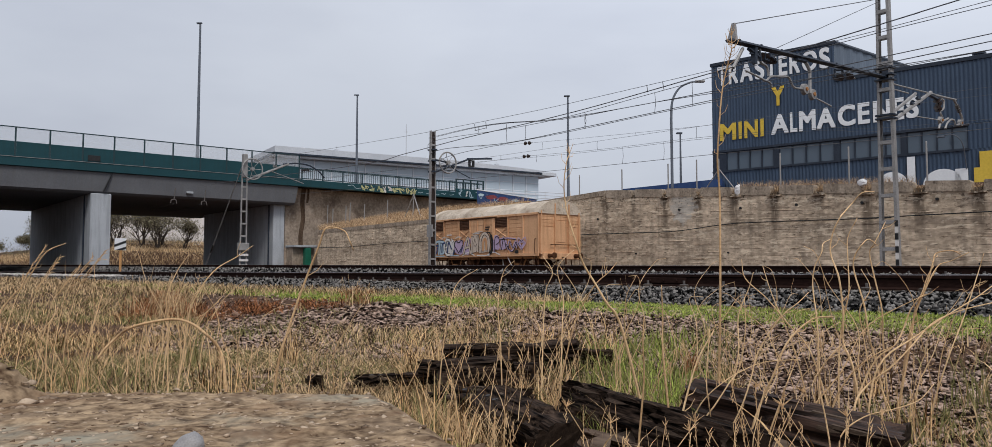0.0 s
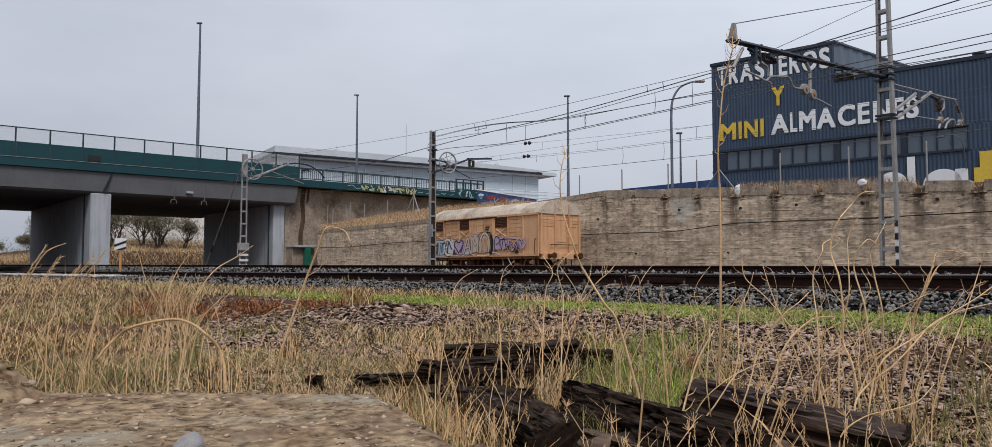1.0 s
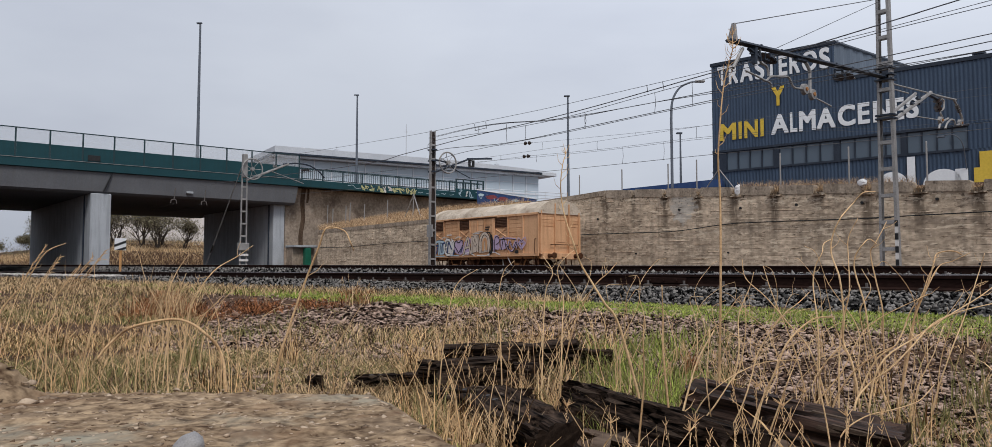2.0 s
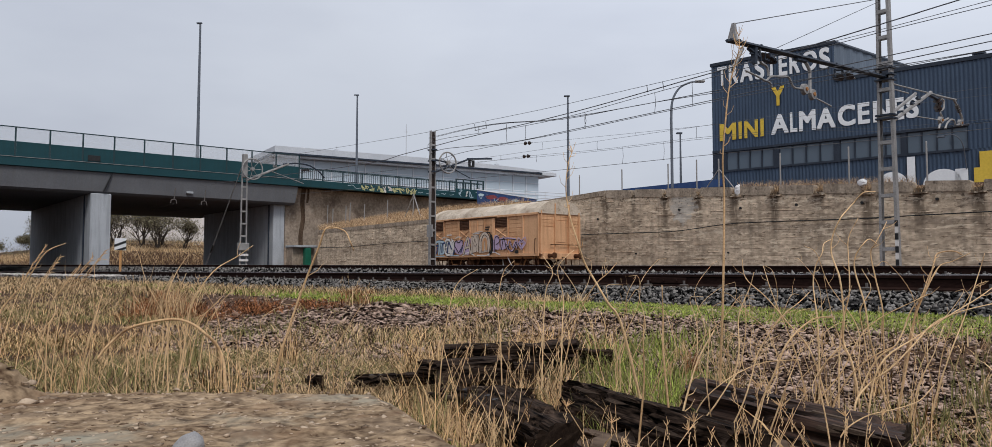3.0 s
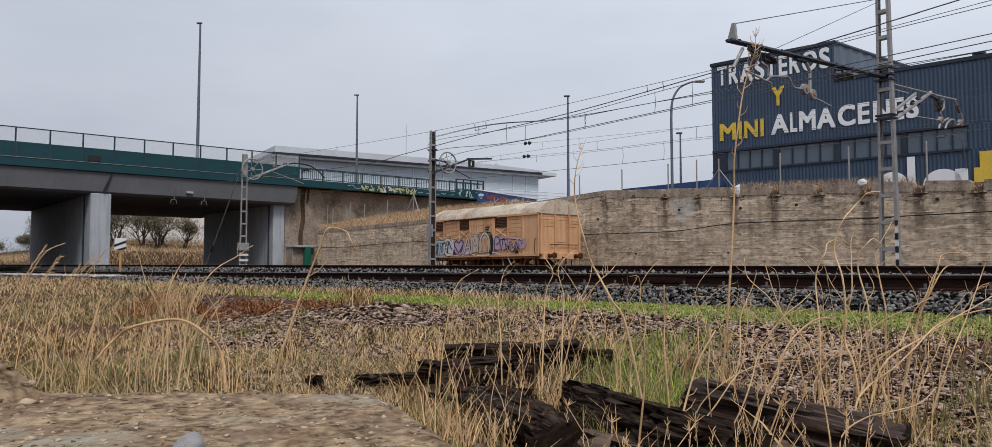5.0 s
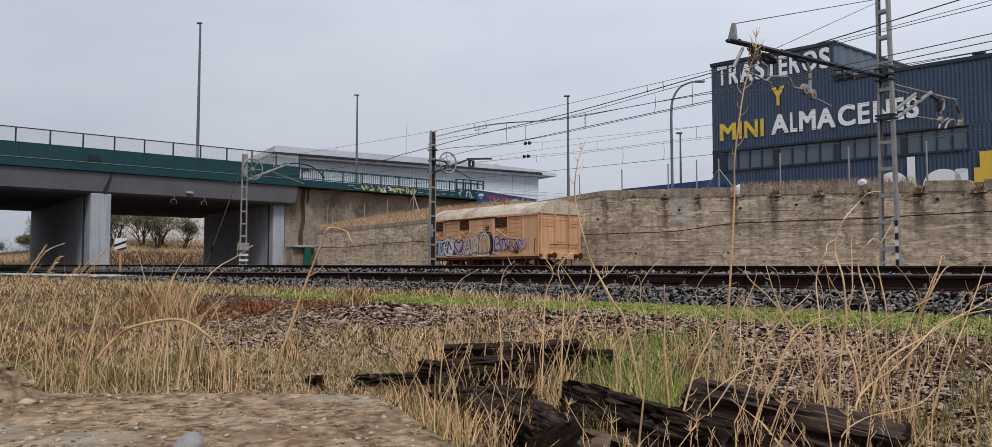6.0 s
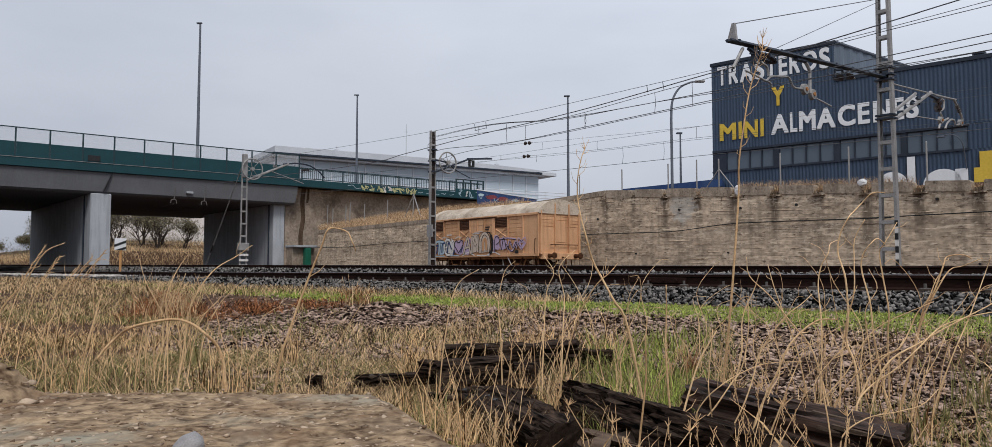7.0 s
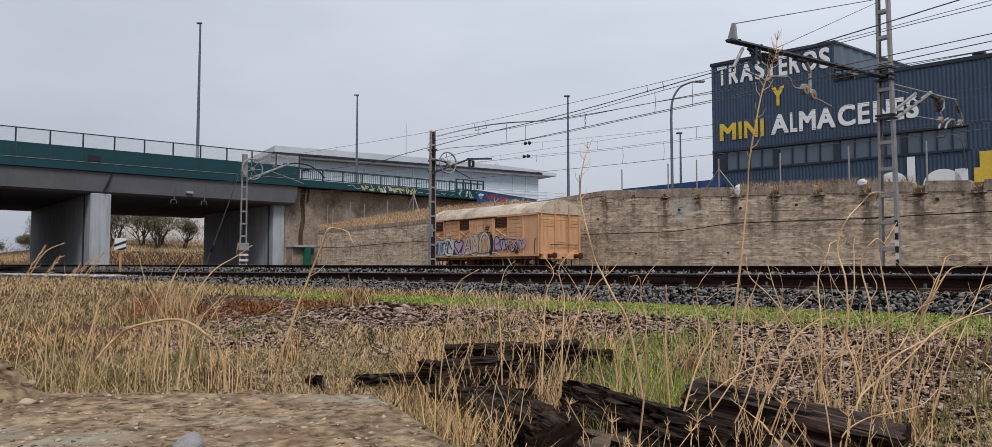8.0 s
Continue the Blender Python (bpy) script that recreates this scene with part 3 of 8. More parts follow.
def make_wall():
    root = thing("wall_retaining", "tall board-marked concrete retaining wall, stained and patched", "wall", T, kind="structure")
    bm = bmesh.new()
    xs = list(np.linspace(-63.0, -47, 48)) + list(np.linspace(-46.8, -29.5, 50)) + list(np.linspace(-29.4, -6, 190)) + list(np.linspace(-5, 40, 30))
    hs = [k / 24 + d for k in range(24) for d in (0.001, 0.034, 0.040)] + [1.0]
    rnd0 = random.Random(31)
    shift = [rnd0.uniform(-0.006, 0.006) for k in range(26)]
    rows = []
    for X in xs:
        top = wall_top(X) - (0.42 if X > -29.4 else 0.28)
        row = []
        for k, h in enumerate(hs):
            y = 32.5 + 0.03 * noise.noise(Vector((X * 0.5, 0, h * 5))) + shift[k // 3] * (0.5 + noise.noise(Vector((X * 0.22, k // 3, 4))))
            y += 0.030 * noise.noise(Vector((X * 2.1, 0, h * 16)))
            if k % 3 == 2:
                # fins of mortar stand out of some joints, others are washed hollow
                v = noise.noise(Vector((X * 0.8, k // 3 * 3.7, 1))) + 0.35 * noise.noise(Vector((X * 3.1, k // 3 * 5.1, 7)))
                y += 0.05 * max(0.0, v - 0.2) - 0.07 * max(0.0, -v - 0.2)
            row.append(bm.verts.new((X, y, h * top)))
        rows.append(row)
        rows[-1] += [bm.verts.new((X, 33.0, top)), bm.verts.new((X, 33.0, 0.0))]
    n = len(rows[0])
    for a, b in zip(rows, rows[1:]):
        for k in range(n):
            bm.faces.new((a[k], b[k], b[(k + 1) % n], a[(k + 1) % n]))
    bm.faces.new(rows[0])
    bm.faces.new(rows[-1][::-1])
    part("wall_face", bm, M_WALL, root)
    # coping blocks with rounded ends, an open outlet between them and a thin ledge below it
    for a, b in zip(GAPS, GAPS[1:]):
        if a < -29.6:
            continue
        g0, g1 = (0.13 if a < -22 else 0.22), (0.13 if b < -22 else 0.22)
        za, zb = wall_top(a), wall_top(b)
        pts = [(a + g0 + 0.06, za - 0.42), (b - g1 - 0.06, zb - 0.42), (b - g1, zb - 0.36), (b - g1, zb - 0.06), (b - g1 - 0.05, zb), (a + g0 + 0.05, za), (a + g0, za - 0.06), (a + g0, za - 0.36)]
        bm = prism(bmesh.new(), pts, 32.47, 32.86)
        part("coping_block", bm, M_COPING, root)
        if b > -26:
            bm = prism(bmesh.new(), [(b - g1 - 0.10, zb - 0.49), (b + g1 + 0.10, zb - 0.49), (b + g1 + 0.12, zb - 0.435), (b - g1 - 0.12, zb - 0.435)], 32.36, 32.6)
            part("outlet_ledge", bm, M_WALL, root)
    part("wall_crest", prism(bmesh.new(), [(-29.4, wall_top(-29.39) - 0.42), (1.2, wall_top(1.2) - 0.42), (1.2, wall_top(1.2) - 0.27), (-29.4, wall_top(-29.39) - 0.27)], 32.56, 32.9), M_WALL, root)
    bm = bmesh.new()
    for x0, x1 in ((-63.0, -46.8), (-46.8, -29.4)):
        prism(bm, [(x0, wall_top(x0) - 0.28), (x1, wall_top(x1 - 0.001) - 0.28), (x1, wall_top(x1 - 0.001)), (x0, wall_top(x0))], 32.47, 32.9)
    part("coping_block", bm, M_COPING, root, "long plain coping")
    # weep holes, each a solid black plug that stands in for the bore's shade
    for X, z in ((-29.9, 3.55), (-24.4, 3.75), (-20.9, 3.62), (-18.1, 3.6), (-15.2, 3.5), (-12.3, 3.45), (-27.2, 1.6), (-25.3, 0.75), (-22.9, 0.72), (-21.6, 1.55), (-18.8, 0.78), (-16.0, 0.8), (-10.9, 0.95)):
        bm = tube(bmesh.new(), [(X, 32.425, z), (X, 32.55, z)], 0.045 if z < 3 else 0.06, None, 8)
        part("weep_plug", bm, M_BLACK, root)
    # crumpled white film caught in two outlets
    for X, z, w, ht in ((-21.05, 4.47, 0.17, 0.25), (-15.2, 4.33, 0.20, 0.15)):
        bm = bmesh.new()
        bmesh.ops.create_icosphere(bm, subdivisions=3, radius=1.0)
        for v in bm.verts:
            v.co *= 1 + 0.30 * noise.noise(v.co * 2.3 + Vector((X, 0, 0))) + 0.12 * noise.noise(v.co * 6)
            v.co = Vector((v.co.x * w, v.co.y * 0.12, v.co.z * ht))
        solid("plastic_sheet", bm, M_BAG, "crumpled white plastic film caught in the coping", "plastic sheet", T @ pose(X, 32.52, z), "plastic film on the wall", smooth=False)
    bm = tube(bmesh.new(), smooth_line([(-62.9, 32.42, 2.70), (-58, 32.40, 2.64), (-50, 32.42, 2.80), (-38, 32.42, 2.75), (-30.62, 32.41, 2.72), (-27.37, 32.41, 2.69), (-24.90, 32.41, 2.67), (-23.37, 32.41, 2.76), (-21.75, 32.41, 2.89), (-19.91, 32.41, 2.91), (-14.24, 32.41, 2.83), (-10.42, 32.41, 2.86), (38, 32.41, 2.9)], 6), 0.024, None, 5)
    solid("wall_cable", bm, M_BLACK, "black cable slung along the concrete wall", "cable", T)


make_wall()


def make_upper_ground():
    bm = bmesh.new()
    rows = []
    for X in list(np.linspace(-46, -30, 9)) + list(np.linspace(-29.4, 60, 20)):
        rows.append([bm.verts.new((X, 32.8, wall_top(X) - 0.2)), bm.verts.new((X, 36, wall_top(X) + 0.1)), bm.verts.new((X, 46, 5.2 - smoothstep(-30, -45, X) * 0.5)), bm.verts.new((X, 160, 6.5))])
    for a, b in zip(rows, rows[1:]):
        for k in range(3):
            bm.faces.new((a[k], b[k], b[k + 1], a[k + 1]))
    solid("ground_upper", bm, M_EARTH, "higher yard behind the retaining wall", "ground", T, kind="structure", smooth=True)
    # dry grass bank that climbs from the wall to the bridge approach
    bm = bmesh.new()
    n, rows = 26, []
    for i in range(n):
        s = 0.78 * i / (n - 1)
        X0 = -62.9 + 20.9 * s
        lo = Vector((X0, 32.75, wall_top(X0) - 0.12))
        hi = Vector((-75.6 + 18 * smoothstep(0.55, 1, s), 39.0 + 29 * s, 4.9 + 6.2 * s - 1.6 * s * s))
        row = []
        for k in range(9):
            q = lo.lerp(hi, k / 8)
            q.z += 0.16 * noise.noise(q * 0.6) * (k > 0)
            row.append(bm.verts.new(q))
        rows.append(row)
    for a, b in zip(rows, rows[1:]):
        for k in range(8):
            bm.faces.new((a[k], b[k], b[k + 1], a[k + 1]))
    solid("ground_bank", bm, M_BANK, "sloping bank under dry yellow grass", "ground", T, kind="structure", smooth=True)


make_upper_ground()


# ---- road bridge ----
def stroke(root, pts, w, material, y, m=None):
    """One curved spray-paint line, 6 mm thick, on the plane at depth y."""
    line = smooth_line([(p[0], 0, p[1]) for p in pts], 5)
    left, right = [], []
    for i, p in enumerate(line):
        d = (line[min(i + 1, len(line) - 1)] - line[max(i - 1, 0)]).normalized()
        n = Vector((-d.z, 0, d.x)) * w / 2
        left.append(p + n)
        right.append(p - n)
    bm = bmesh.new()
    m = m or Matrix()
    rows = [[bm.verts.new(m @ Vector((q.x, y + dy, q.z))) for q, dy in ((a, 0), (b, 0), (b, 0.006), (a, 0.006))] for a, b in zip(left, right)]
    for a, b in zip(rows, rows[1:]):
        for k in range(4):
            bm.faces.new((a[k], a[(k + 1) % 4], b[(k + 1) % 4], b[k]))
    part("graffiti_line", bm, material, root)


def make_bridge():
    root = thing("road_bridge", "grey concrete road bridge with teal fascia and screens", "bridge", T)
    # girder with sloping soffit edge, deck behind it
    bm = bmesh.new()
    prof = [(-76.35, 9.50), (-76.0, 9.42), (-76.25, 7.72), (-76.6, 7.52), (-104.0, 7.52), (-104.6, 7.72), (-104.8, 9.50)]
    a = [bm.verts.new((x, -60, z)) for x, z in prof]
    b = [bm.verts.new((x, 36.9 + (9.5 - z) * -0.12, z)) for x, z in prof]
    bm.faces.new(a)
    bm.faces.new(b[::-1])
    for k in range(len(prof)):
        bm.faces.new((a[k], b[k], b[(k + 1) % len(prof)], a[(k + 1) % len(prof)]))
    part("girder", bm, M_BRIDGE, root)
    for y in (-14.0, 18.25):
        bm = bmesh.new()
        prism(bm, [(y + 0.0, 7.75), (y + 0.07, 7.75), (y + 0.72, 9.40), (y + 0.65, 9.40)], -75.9, -76.3, Matrix(((0, 1, 0, 0), (1, 0, 0, 0), (0, 0, 1, 0), (0, 0, 0, 1))))
        part("deck_joint", bm, M_BLACK, root)
    part("edge_beam", box(bmesh.new(), (-76.4, -60, 9.44), (-75.78, 62, 10.2), None, 0.03), M_TEAL, root, "teal painted edge beam")
    part("edge_beam", box(bmesh.new(), (-105.2, -60, 9.44), (-104.6, 62, 10.2), None, 0.03), M_TEAL, root, "teal painted edge beam")
    part("road_surface", box(bmesh.new(), (-104.6, -60, 9.5), (-76.4, 90, 9.8)), M_BED, root)
    # screens between posts
    y = 36.97
    ys = []
    while y > -30:
        ys.append(y)
        y -= 2.56
    post = mesh_of("screen_post", box(bmesh.new(), (-0.06, -0.06, 0), (0.06, 0.06, 2.52), None, 0.01))
    low = mesh_of("screen_panel", box(bmesh.new(), (-0.02, 0.07, 0.03), (0.02, 2.49, 1.30), None, 0.005))
    high = mesh_of("clear_panel", box(bmesh.new(), (-0.008, 0.07, 1.31), (0.008, 2.49, 2.44)))
    for y in ys:
        part("screen_post", post, M_POST, root, m=pose(-76.0, y, 10.2))
        if y < 36:
            part("screen_panel", low, M_TEAL, root, m=pose(-75.98, y, 10.2))
            ob = part("clear_panel", high, M_SCREEN, root, m=pose(-75.98, y, 10.2))
            ob.visible_shadow = False
    part("top_rail", box(bmesh.new(), (-76.04, ys[-1], 12.66), (-75.94, 37.02, 12.74)), M_POST, root)
    part("foot_rail", box(bmesh.new(), (-75.77, ys[-1], 10.18), (-75.73, 37.02, 10.215)), M_GALV, root, "thin pale metal foot rail")
    # open railing beyond the screens
    y = 37.3
    rail_post = mesh_of("railing_post", box(bmesh.new(), (-0.06, -0.06, 0), (0.06, 0.06, 1.25)))
    bar = mesh_of("railing_bar", box(bmesh.new(), (-0.02, -0.02, 0.12), (0.02, 0.02, 1.12)))
    while y < 60:
        part("railing_post", rail_post, M_POST, root, m=pose(-76, y, 10.2))
        for k in range(1, 10):
            part("railing_bar", bar, M_POST, root, m=pose(-76, y + 0.24 * k, 10.2))
        y += 2.4
    for z in (10.32, 11.32, 11.42):
        part("railing_rail", box(bmesh.new(), (-76.04, 37.0, z - 0.04), (-75.96, 61.5, z + 0.04)), M_POST, root)
    part("end_panel", box(bmesh.new(), (-76.1, 57.4, 10.2), (-75.9, 61.8, 10.62), None, 0.02), M_TEAL, root, "low solid teal panel at the railing's end")
    for y in (57.5, 58.6, 59.7, 60.8, 61.7):
        part("end_post", box(bmesh.new(), (-76.08, y - 0.08, 10.2), (-75.92, y + 0.08, 11.8), None, 0.01), M_POST, root)
    part("end_rail", box(bmesh.new(), (-76.06, 57.4, 11.7), (-75.94, 61.8, 11.82), None, 0.01), M_POST, root)
    # piers
    for y0, y1 in ((17.3, 18.98), (34.8, 36.05)):
        part("pier", box(bmesh.new(), (-103.6 if y0 < 20 else -97.2, y0, -0.2), (-76.25 if y0 < 20 else -77.3, y1, 7.55), None, 0.05), M_PIER, root)
        part("drain_pipe", tube(bmesh.new(), [(-78.2, y0 - 0.09, 0), (-78.2, y0 - 0.09, 7.5)], 0.07, None, 8), M_DARKTRIM, root)
    part("abutment", box(bmesh.new(), (-98, 36.12, -0.2), (-77.35, 75, 9.44), None, 0.04), M_ABUT, root, "brown stained concrete abutment wall")
    # unseen block added out of view to keep side light from under the deck
    part("abutment", box(bmesh.new(), (-106, -62, -0.2), (-76.6, 5.2, 9.46), None, 0.04), M_ABUT, root, "unseen concrete block that keeps side light off the piers")
    for y in (24.27, 27.09):
        bm = tube(bmesh.new(), [(-75.72, y + 0.1, 8.4), (-75.72, y, 7.3)], 0.05, None, 5)
        tube(bm, smooth_line([(-75.72, y - 0.3, 6.98), (-75.72, y - 0.22, 7.3), (-75.72, y + 0.15, 7.3), (-75.72, y + 0.25, 6.95)], 3), 0.05, None, 5)
        part("wire_hanger", bm, M_CLIP, root)
    part("drain_spout", box(bmesh.new(), (-76.4, 25.5, 8.0), (-75.9, 26.1, 8.2), None, 0.02), M_PIER, root)
    part("notice_plate", box(bmesh.new(), (-75.95, 16.9, 10.35), (-75.90, 17.9, 10.85), None, 0.01), M_BLACK, root, "dark plate fixed to the screen")
    part("bearing_ledge", box(bmesh.new(), (-77.9, 36.2, 3.1), (-75.3, 38.95, 3.32), None, 0.02), M_PIER, root)
    part("bearing_wall", box(bmesh.new(), (-77.9, 36.3, -0.2), (-75.9, 38.8, 3.1), None, 0.03), M_ABUT, root)
    # seepage down the abutment, and a spray-painted tag on the fascia
    rnd = random.Random(3)
    flip = Matrix(((0, -1, 0, 0), (1, 0, 0, 0), (0, 0, 1, 0), (0, 0, 0, 1)))
    for w, pts in ((0.5, [(38.2, 9.4), (38.05, 8.0), (38.15, 6.2), (37.9, 4.4), (37.95, 2.9)]), (0.25, [(38.75, 9.4), (38.7, 8.6), (38.6, 7.9)])):
        stroke(root, pts, w, M_SEEP, 77.34, flip)
    y, k = 44.4, 0
    while y < 51.5:
        w = rnd.uniform(0.4, 0.85)
        pts = [(y + rnd.uniform(-0.1, w), rnd.uniform(9.5, 10.15)) for k in range(rnd.randint(4, 7))]
        stroke(root, pts, rnd.uniform(0.06, 0.13), M_LIME if rnd.random() < 0.75 else M_CHALK, 75.765, flip)
        y += w * rnd.uniform(0.5, 1.0)
    stroke(root, [(42.6, 9.9), (43.2, 10.0), (43.6, 9.7), (44.2, 9.75)], 0.05, M_SKYBLUE, 75.765, flip)
    y = 51.8
    while y < 57:
        stroke(root, [(y + 0.22 * k, rnd.uniform(9.62, 9.95)) for k in range(4)], 0.05, M_SKYBLUE, 75.765, flip)
        y += rnd.uniform(0.7, 1.5)
    for y in (57.7, 58.6, 59.5, 60.5):
        stroke(root, [(y + rnd.uniform(-0.2, 0.6), rnd.uniform(9.6, 10.5)) for k in range(6)], 0.09, M_SKYBLUE if y != 58.6 else M_CHALK, 75.755, flip)
    return root


make_bridge()


# ---- warehouse with the large lettering ----
FACADE = Matrix(((0.735, 0.678, 0, 0.678 * 47.85), (-0.678, 0.735, 0, 0.735 * 47.85), (0, 0, 1, 0), (0, 0, 0, 1)))  # X along the front, Y into it


def corrugated(bm, x0, x1, z0, z1, y=0.0, pitch=0.21, depth=0.035):
    """A sheet of upright ribs between x0 and x1; the top may be a function of x."""
    x, up = x0, []
    k = 0
    while x < x1 + 1e-6:
        up.append((x, y - (depth if k % 4 in (1, 2) else 0.0)))
        x += pitch * (0.35, 0.15, 0.35, 0.15)[k % 4]
        k += 1
    top = z1 if callable(z1) else (lambda q: z1)
    a = [bm.verts.new((x, q, z0)) for x, q in up]
    b = [bm.verts.new((x, q, top(x))) for x, q in up]
    for k in range(len(up) - 1):
        bm.faces.new((a[k], a[k + 1], b[k + 1], b[k]))
    return bm


def lettering(name, text, material, parent, x0, x1, z0, z1):
    """Bold built-in capitals between x0 and x1, on the front of the cladding."""
    cu = bpy.data.curves.new(name, "FONT")
    cu.body = text
    cu.extrude = 0.02
    tmp = bpy.data.objects.new(name, cu)
    me = bpy.data.meshes.new_from_object(tmp)
    bpy.data.objects.remove(tmp)
    # made bold by layering the letter slightly shifted, each copy 2 mm deeper
    bm = bmesh.new()
    for k, (dx, dz) in enumerate(((0, 0), (0.032, 0.026), (-0.032, 0.026), (0.032, -0.026), (-0.032, -0.026), (0.032, 0), (-0.032, 0), (0, 0.026), (0, -0.026))):
        n0 = len(bm.verts)
        bm.from_mesh(me)
        bm.verts.ensure_lookup_table()
        for v in bm.verts[n0:]:
            v.co.x += dx
            v.co.y += dz
            v.co.z += 0.0022 * k
    lo = [min(v.co[i] for v in bm.verts) for i in range(3)]
    hi = [max(v.co[i] for v in bm.verts) for i in range(3)]
    for v in bm.verts:
        u = [(v.co[i] - lo[i]) / (hi[i] - lo[i]) for i in range(3)]
        v.co = (x0 + u[0] * x1, -0.045 - u[2] * 0.028, z0 + u[1] * (z1 - z0))
    bpy.data.meshes.remove(me)
    return part(name, bm, material, parent)


def word(text, material, parent, x0, x1, z0, z1):
    """A word letter by letter, fitted between x0 and x1."""
    ratio = {"I": 0.22, "T": 0.82, "R": 0.78, "A": 1.05, "S": 0.76, "E": 0.66, "O": 1.12, "Y": 0.9, "M": 1.16, "N": 0.92, "L": 0.62, "C": 1.0}
    gap = 0.17
    total = sum(ratio[c] for c in text) + gap * (len(text) - 1)
    k, x = (x1 - x0) / total, x0
    for c in text:
        lettering("letter", c, material, parent, x, ratio[c] * k, z0, z1)
        x += (ratio[c] + gap) * k


def make_warehouse():
    root = thing("warehouse", "navy corrugated storage warehouse with large white and yellow lettering", "building", FACADE)
    part("front_wall_left", corrugated(bmesh.new(), -24.65, -16.7, 8.55, 14.25), M_CLAD, root)
    part("front_wall_right", corrugated(bmesh.new(), -16.7, 16, 8.55, 11.95), M_CLAD, root)
    part("lower_wall", corrugated(bmesh.new(), -24.65, 16, 3.0, 7.15), M_CLAD, root)
    part("window_head", box(bmesh.new(), (-24.65, -0.06, 8.42), (-9.8, 0.25, 8.56)), M_DARKTRIM, root)
    part("window_sill", box(bmesh.new(), (-24.65, -0.09, 7.1), (-9.8, 0.25, 7.2)), M_DARKTRIM, root)
    # ribbon of windows: four panes between blank piers
    for a, b in ((-23.7, -20.52), (-20.2, -16.84), (-16.52, -13.16), (-12.88, -9.86)):
        w = (b - a) / 4
        for k in range(4):
            x = a + k * w
            bm = box(bmesh.new(), (x, 0.03, 7.2), (x + 0.04, 0.2, 8.42))
            box(bm, (x + w - 0.04, 0.03, 7.2), (x + w - 0.002, 0.2, 8.42))
            box(bm, (x + 0.04, 0.05, 8.37), (x + w - 0.04, 0.2, 8.42))
            box(bm, (x + 0.04, 0.05, 7.2), (x + w - 0.04, 0.2, 7.25))
            window = part("window", bm, M_DARKTRIM, root, "dark framed window")
            part("pane", box(bmesh.new(), (x + 0.04, 0.10, 7.25), (x + w - 0.04, 0.14, 8.37)), M_DGLASS, window)
    for a, b in ((-24.65, -23.7), (-20.52, -20.2), (-16.84, -16.52), (-13.16, -12.88)):
        part("window_pier", box(bmesh.new(), (a, 0.0, 7.2), (b, 0.2, 8.42)), M_DARKTRIM, root)
    part("blank_wall", corrugated(bmesh.new(), -9.86, 16, 7.15, 8.55), M_CLAD, root)
    part("inner_wall", box(bmesh.new(), (-24.4, 0.3, 3.0), (16, 0.4, 11.5)), M_DARKTRIM, root)
    # tall block: return wall and roof
    bm = bmesh.new()
    n = 56
    a, b = [], []
    for i in range(n + 1):
        s = i / n
        dx = 0.06 if (i // 2) % 2 else 0.0
        a.append(bm.verts.new((-16.7 + 2.7 * s + dx, 0.02 + 16 * s, 11.5)))
        b.append(bm.verts.new((-16.7 + 2.7 * s + dx, 0.02 + 16 * s, 14.25)))
    for i in range(n):
        bm.faces.new((a[i], a[i + 1], b[i + 1], b[i]))
    part("return_wall", bm, M_LITCLAD, root, "navy corrugated return wall in a lighter, sky-lit tone")
    bm = bmesh.new()
    vs = [bm.verts.new(q) for q in ((-24.65, 0, 14.2), (-16.7, 0, 14.2), (-14.0, 16, 14.2), (-24.65, 16, 14.2))]
    bm.faces.new(vs)
    part("roof", bm, M_PALEROOF, root)
    part("parapet_trim", box(bmesh.new(), (-24.72, -0.08, 14.2), (-16.6, 0.2, 14.42), None, 0.01), M_DARKTRIM, root)
    bm = tube(bmesh.new(), [(-16.65, 0, 14.31), (-13.95, 16, 14.31)], 0.11, None, 4)
    part("parapet_trim", bm, M_DARKTRIM, root)
    part("parapet_trim", box(bmesh.new(), (-16.7, -0.08, 11.92), (16, 0.2, 12.14), None, 0.01), M_DARKTRIM, root)
    part("side_wall", box(bmesh.new(), (-24.64, 0.03, 3), (-24.5, 16, 14.2)), M_CLAD, root)
    part("low_roof", box(bmesh.new(), (-16.6, 0.2, 11.55), (16, 30, 11.68)), M_PALEROOF, root)
    for x, w in ((-23.2, 0.7), (-18.9, 0.9)):
        bm = box(bmesh.new(), (x, 2.5, 14.2), (x + w, 3.4, 14.9), None, 0.03)
        part("roof_unit", bm, M_PALEROOF, root)
    bm = tube(bmesh.new(), [(-9.4, 1.0, 11.6), (-9.4, 1.0, 12.4)], 0.25, None, 10)
    tube(bm, [(-9.4, 1.0, 12.4), (-9.4, 1.0, 12.5)], 0.34, None, 10)
    part("roof_vent", bm, M_DARKTRIM, root)
    word("TRASTEROS", M_LETTER, root, -24.2, -16.93, 12.83, 14.08)
    word("Y", M_YELLOW, root, -20.55, -19.74, 10.98, 12.2)
    word("MINI", M_YELLOW, root, -24.1, -21.1, 9.17, 10.29)
    for c, x0, x1 in (("A", -20.62, -19.52), ("L", -19.42, -18.98), ("M", -18.86, -17.86), ("A", -17.80, -16.70), ("C", -16.55, -15.56), ("E", -15.42, -14.76), ("N", -14.58, -13.68), ("E", -13.50, -12.94), ("S", -12.84, -12.20)):
        lettering("letter", c, M_LETTER, root, x0, x1 - x0, 9.19, 10.43)
    # lower sign, mostly behind the wall: plain shapes
    part("sign_bar", prism(bmesh.new(), [(-12.86, 4.2), (-12.46, 4.2), (-12.46, 7.02), (-12.86, 7.02)], -0.11, -0.06), M_LETTER, root)
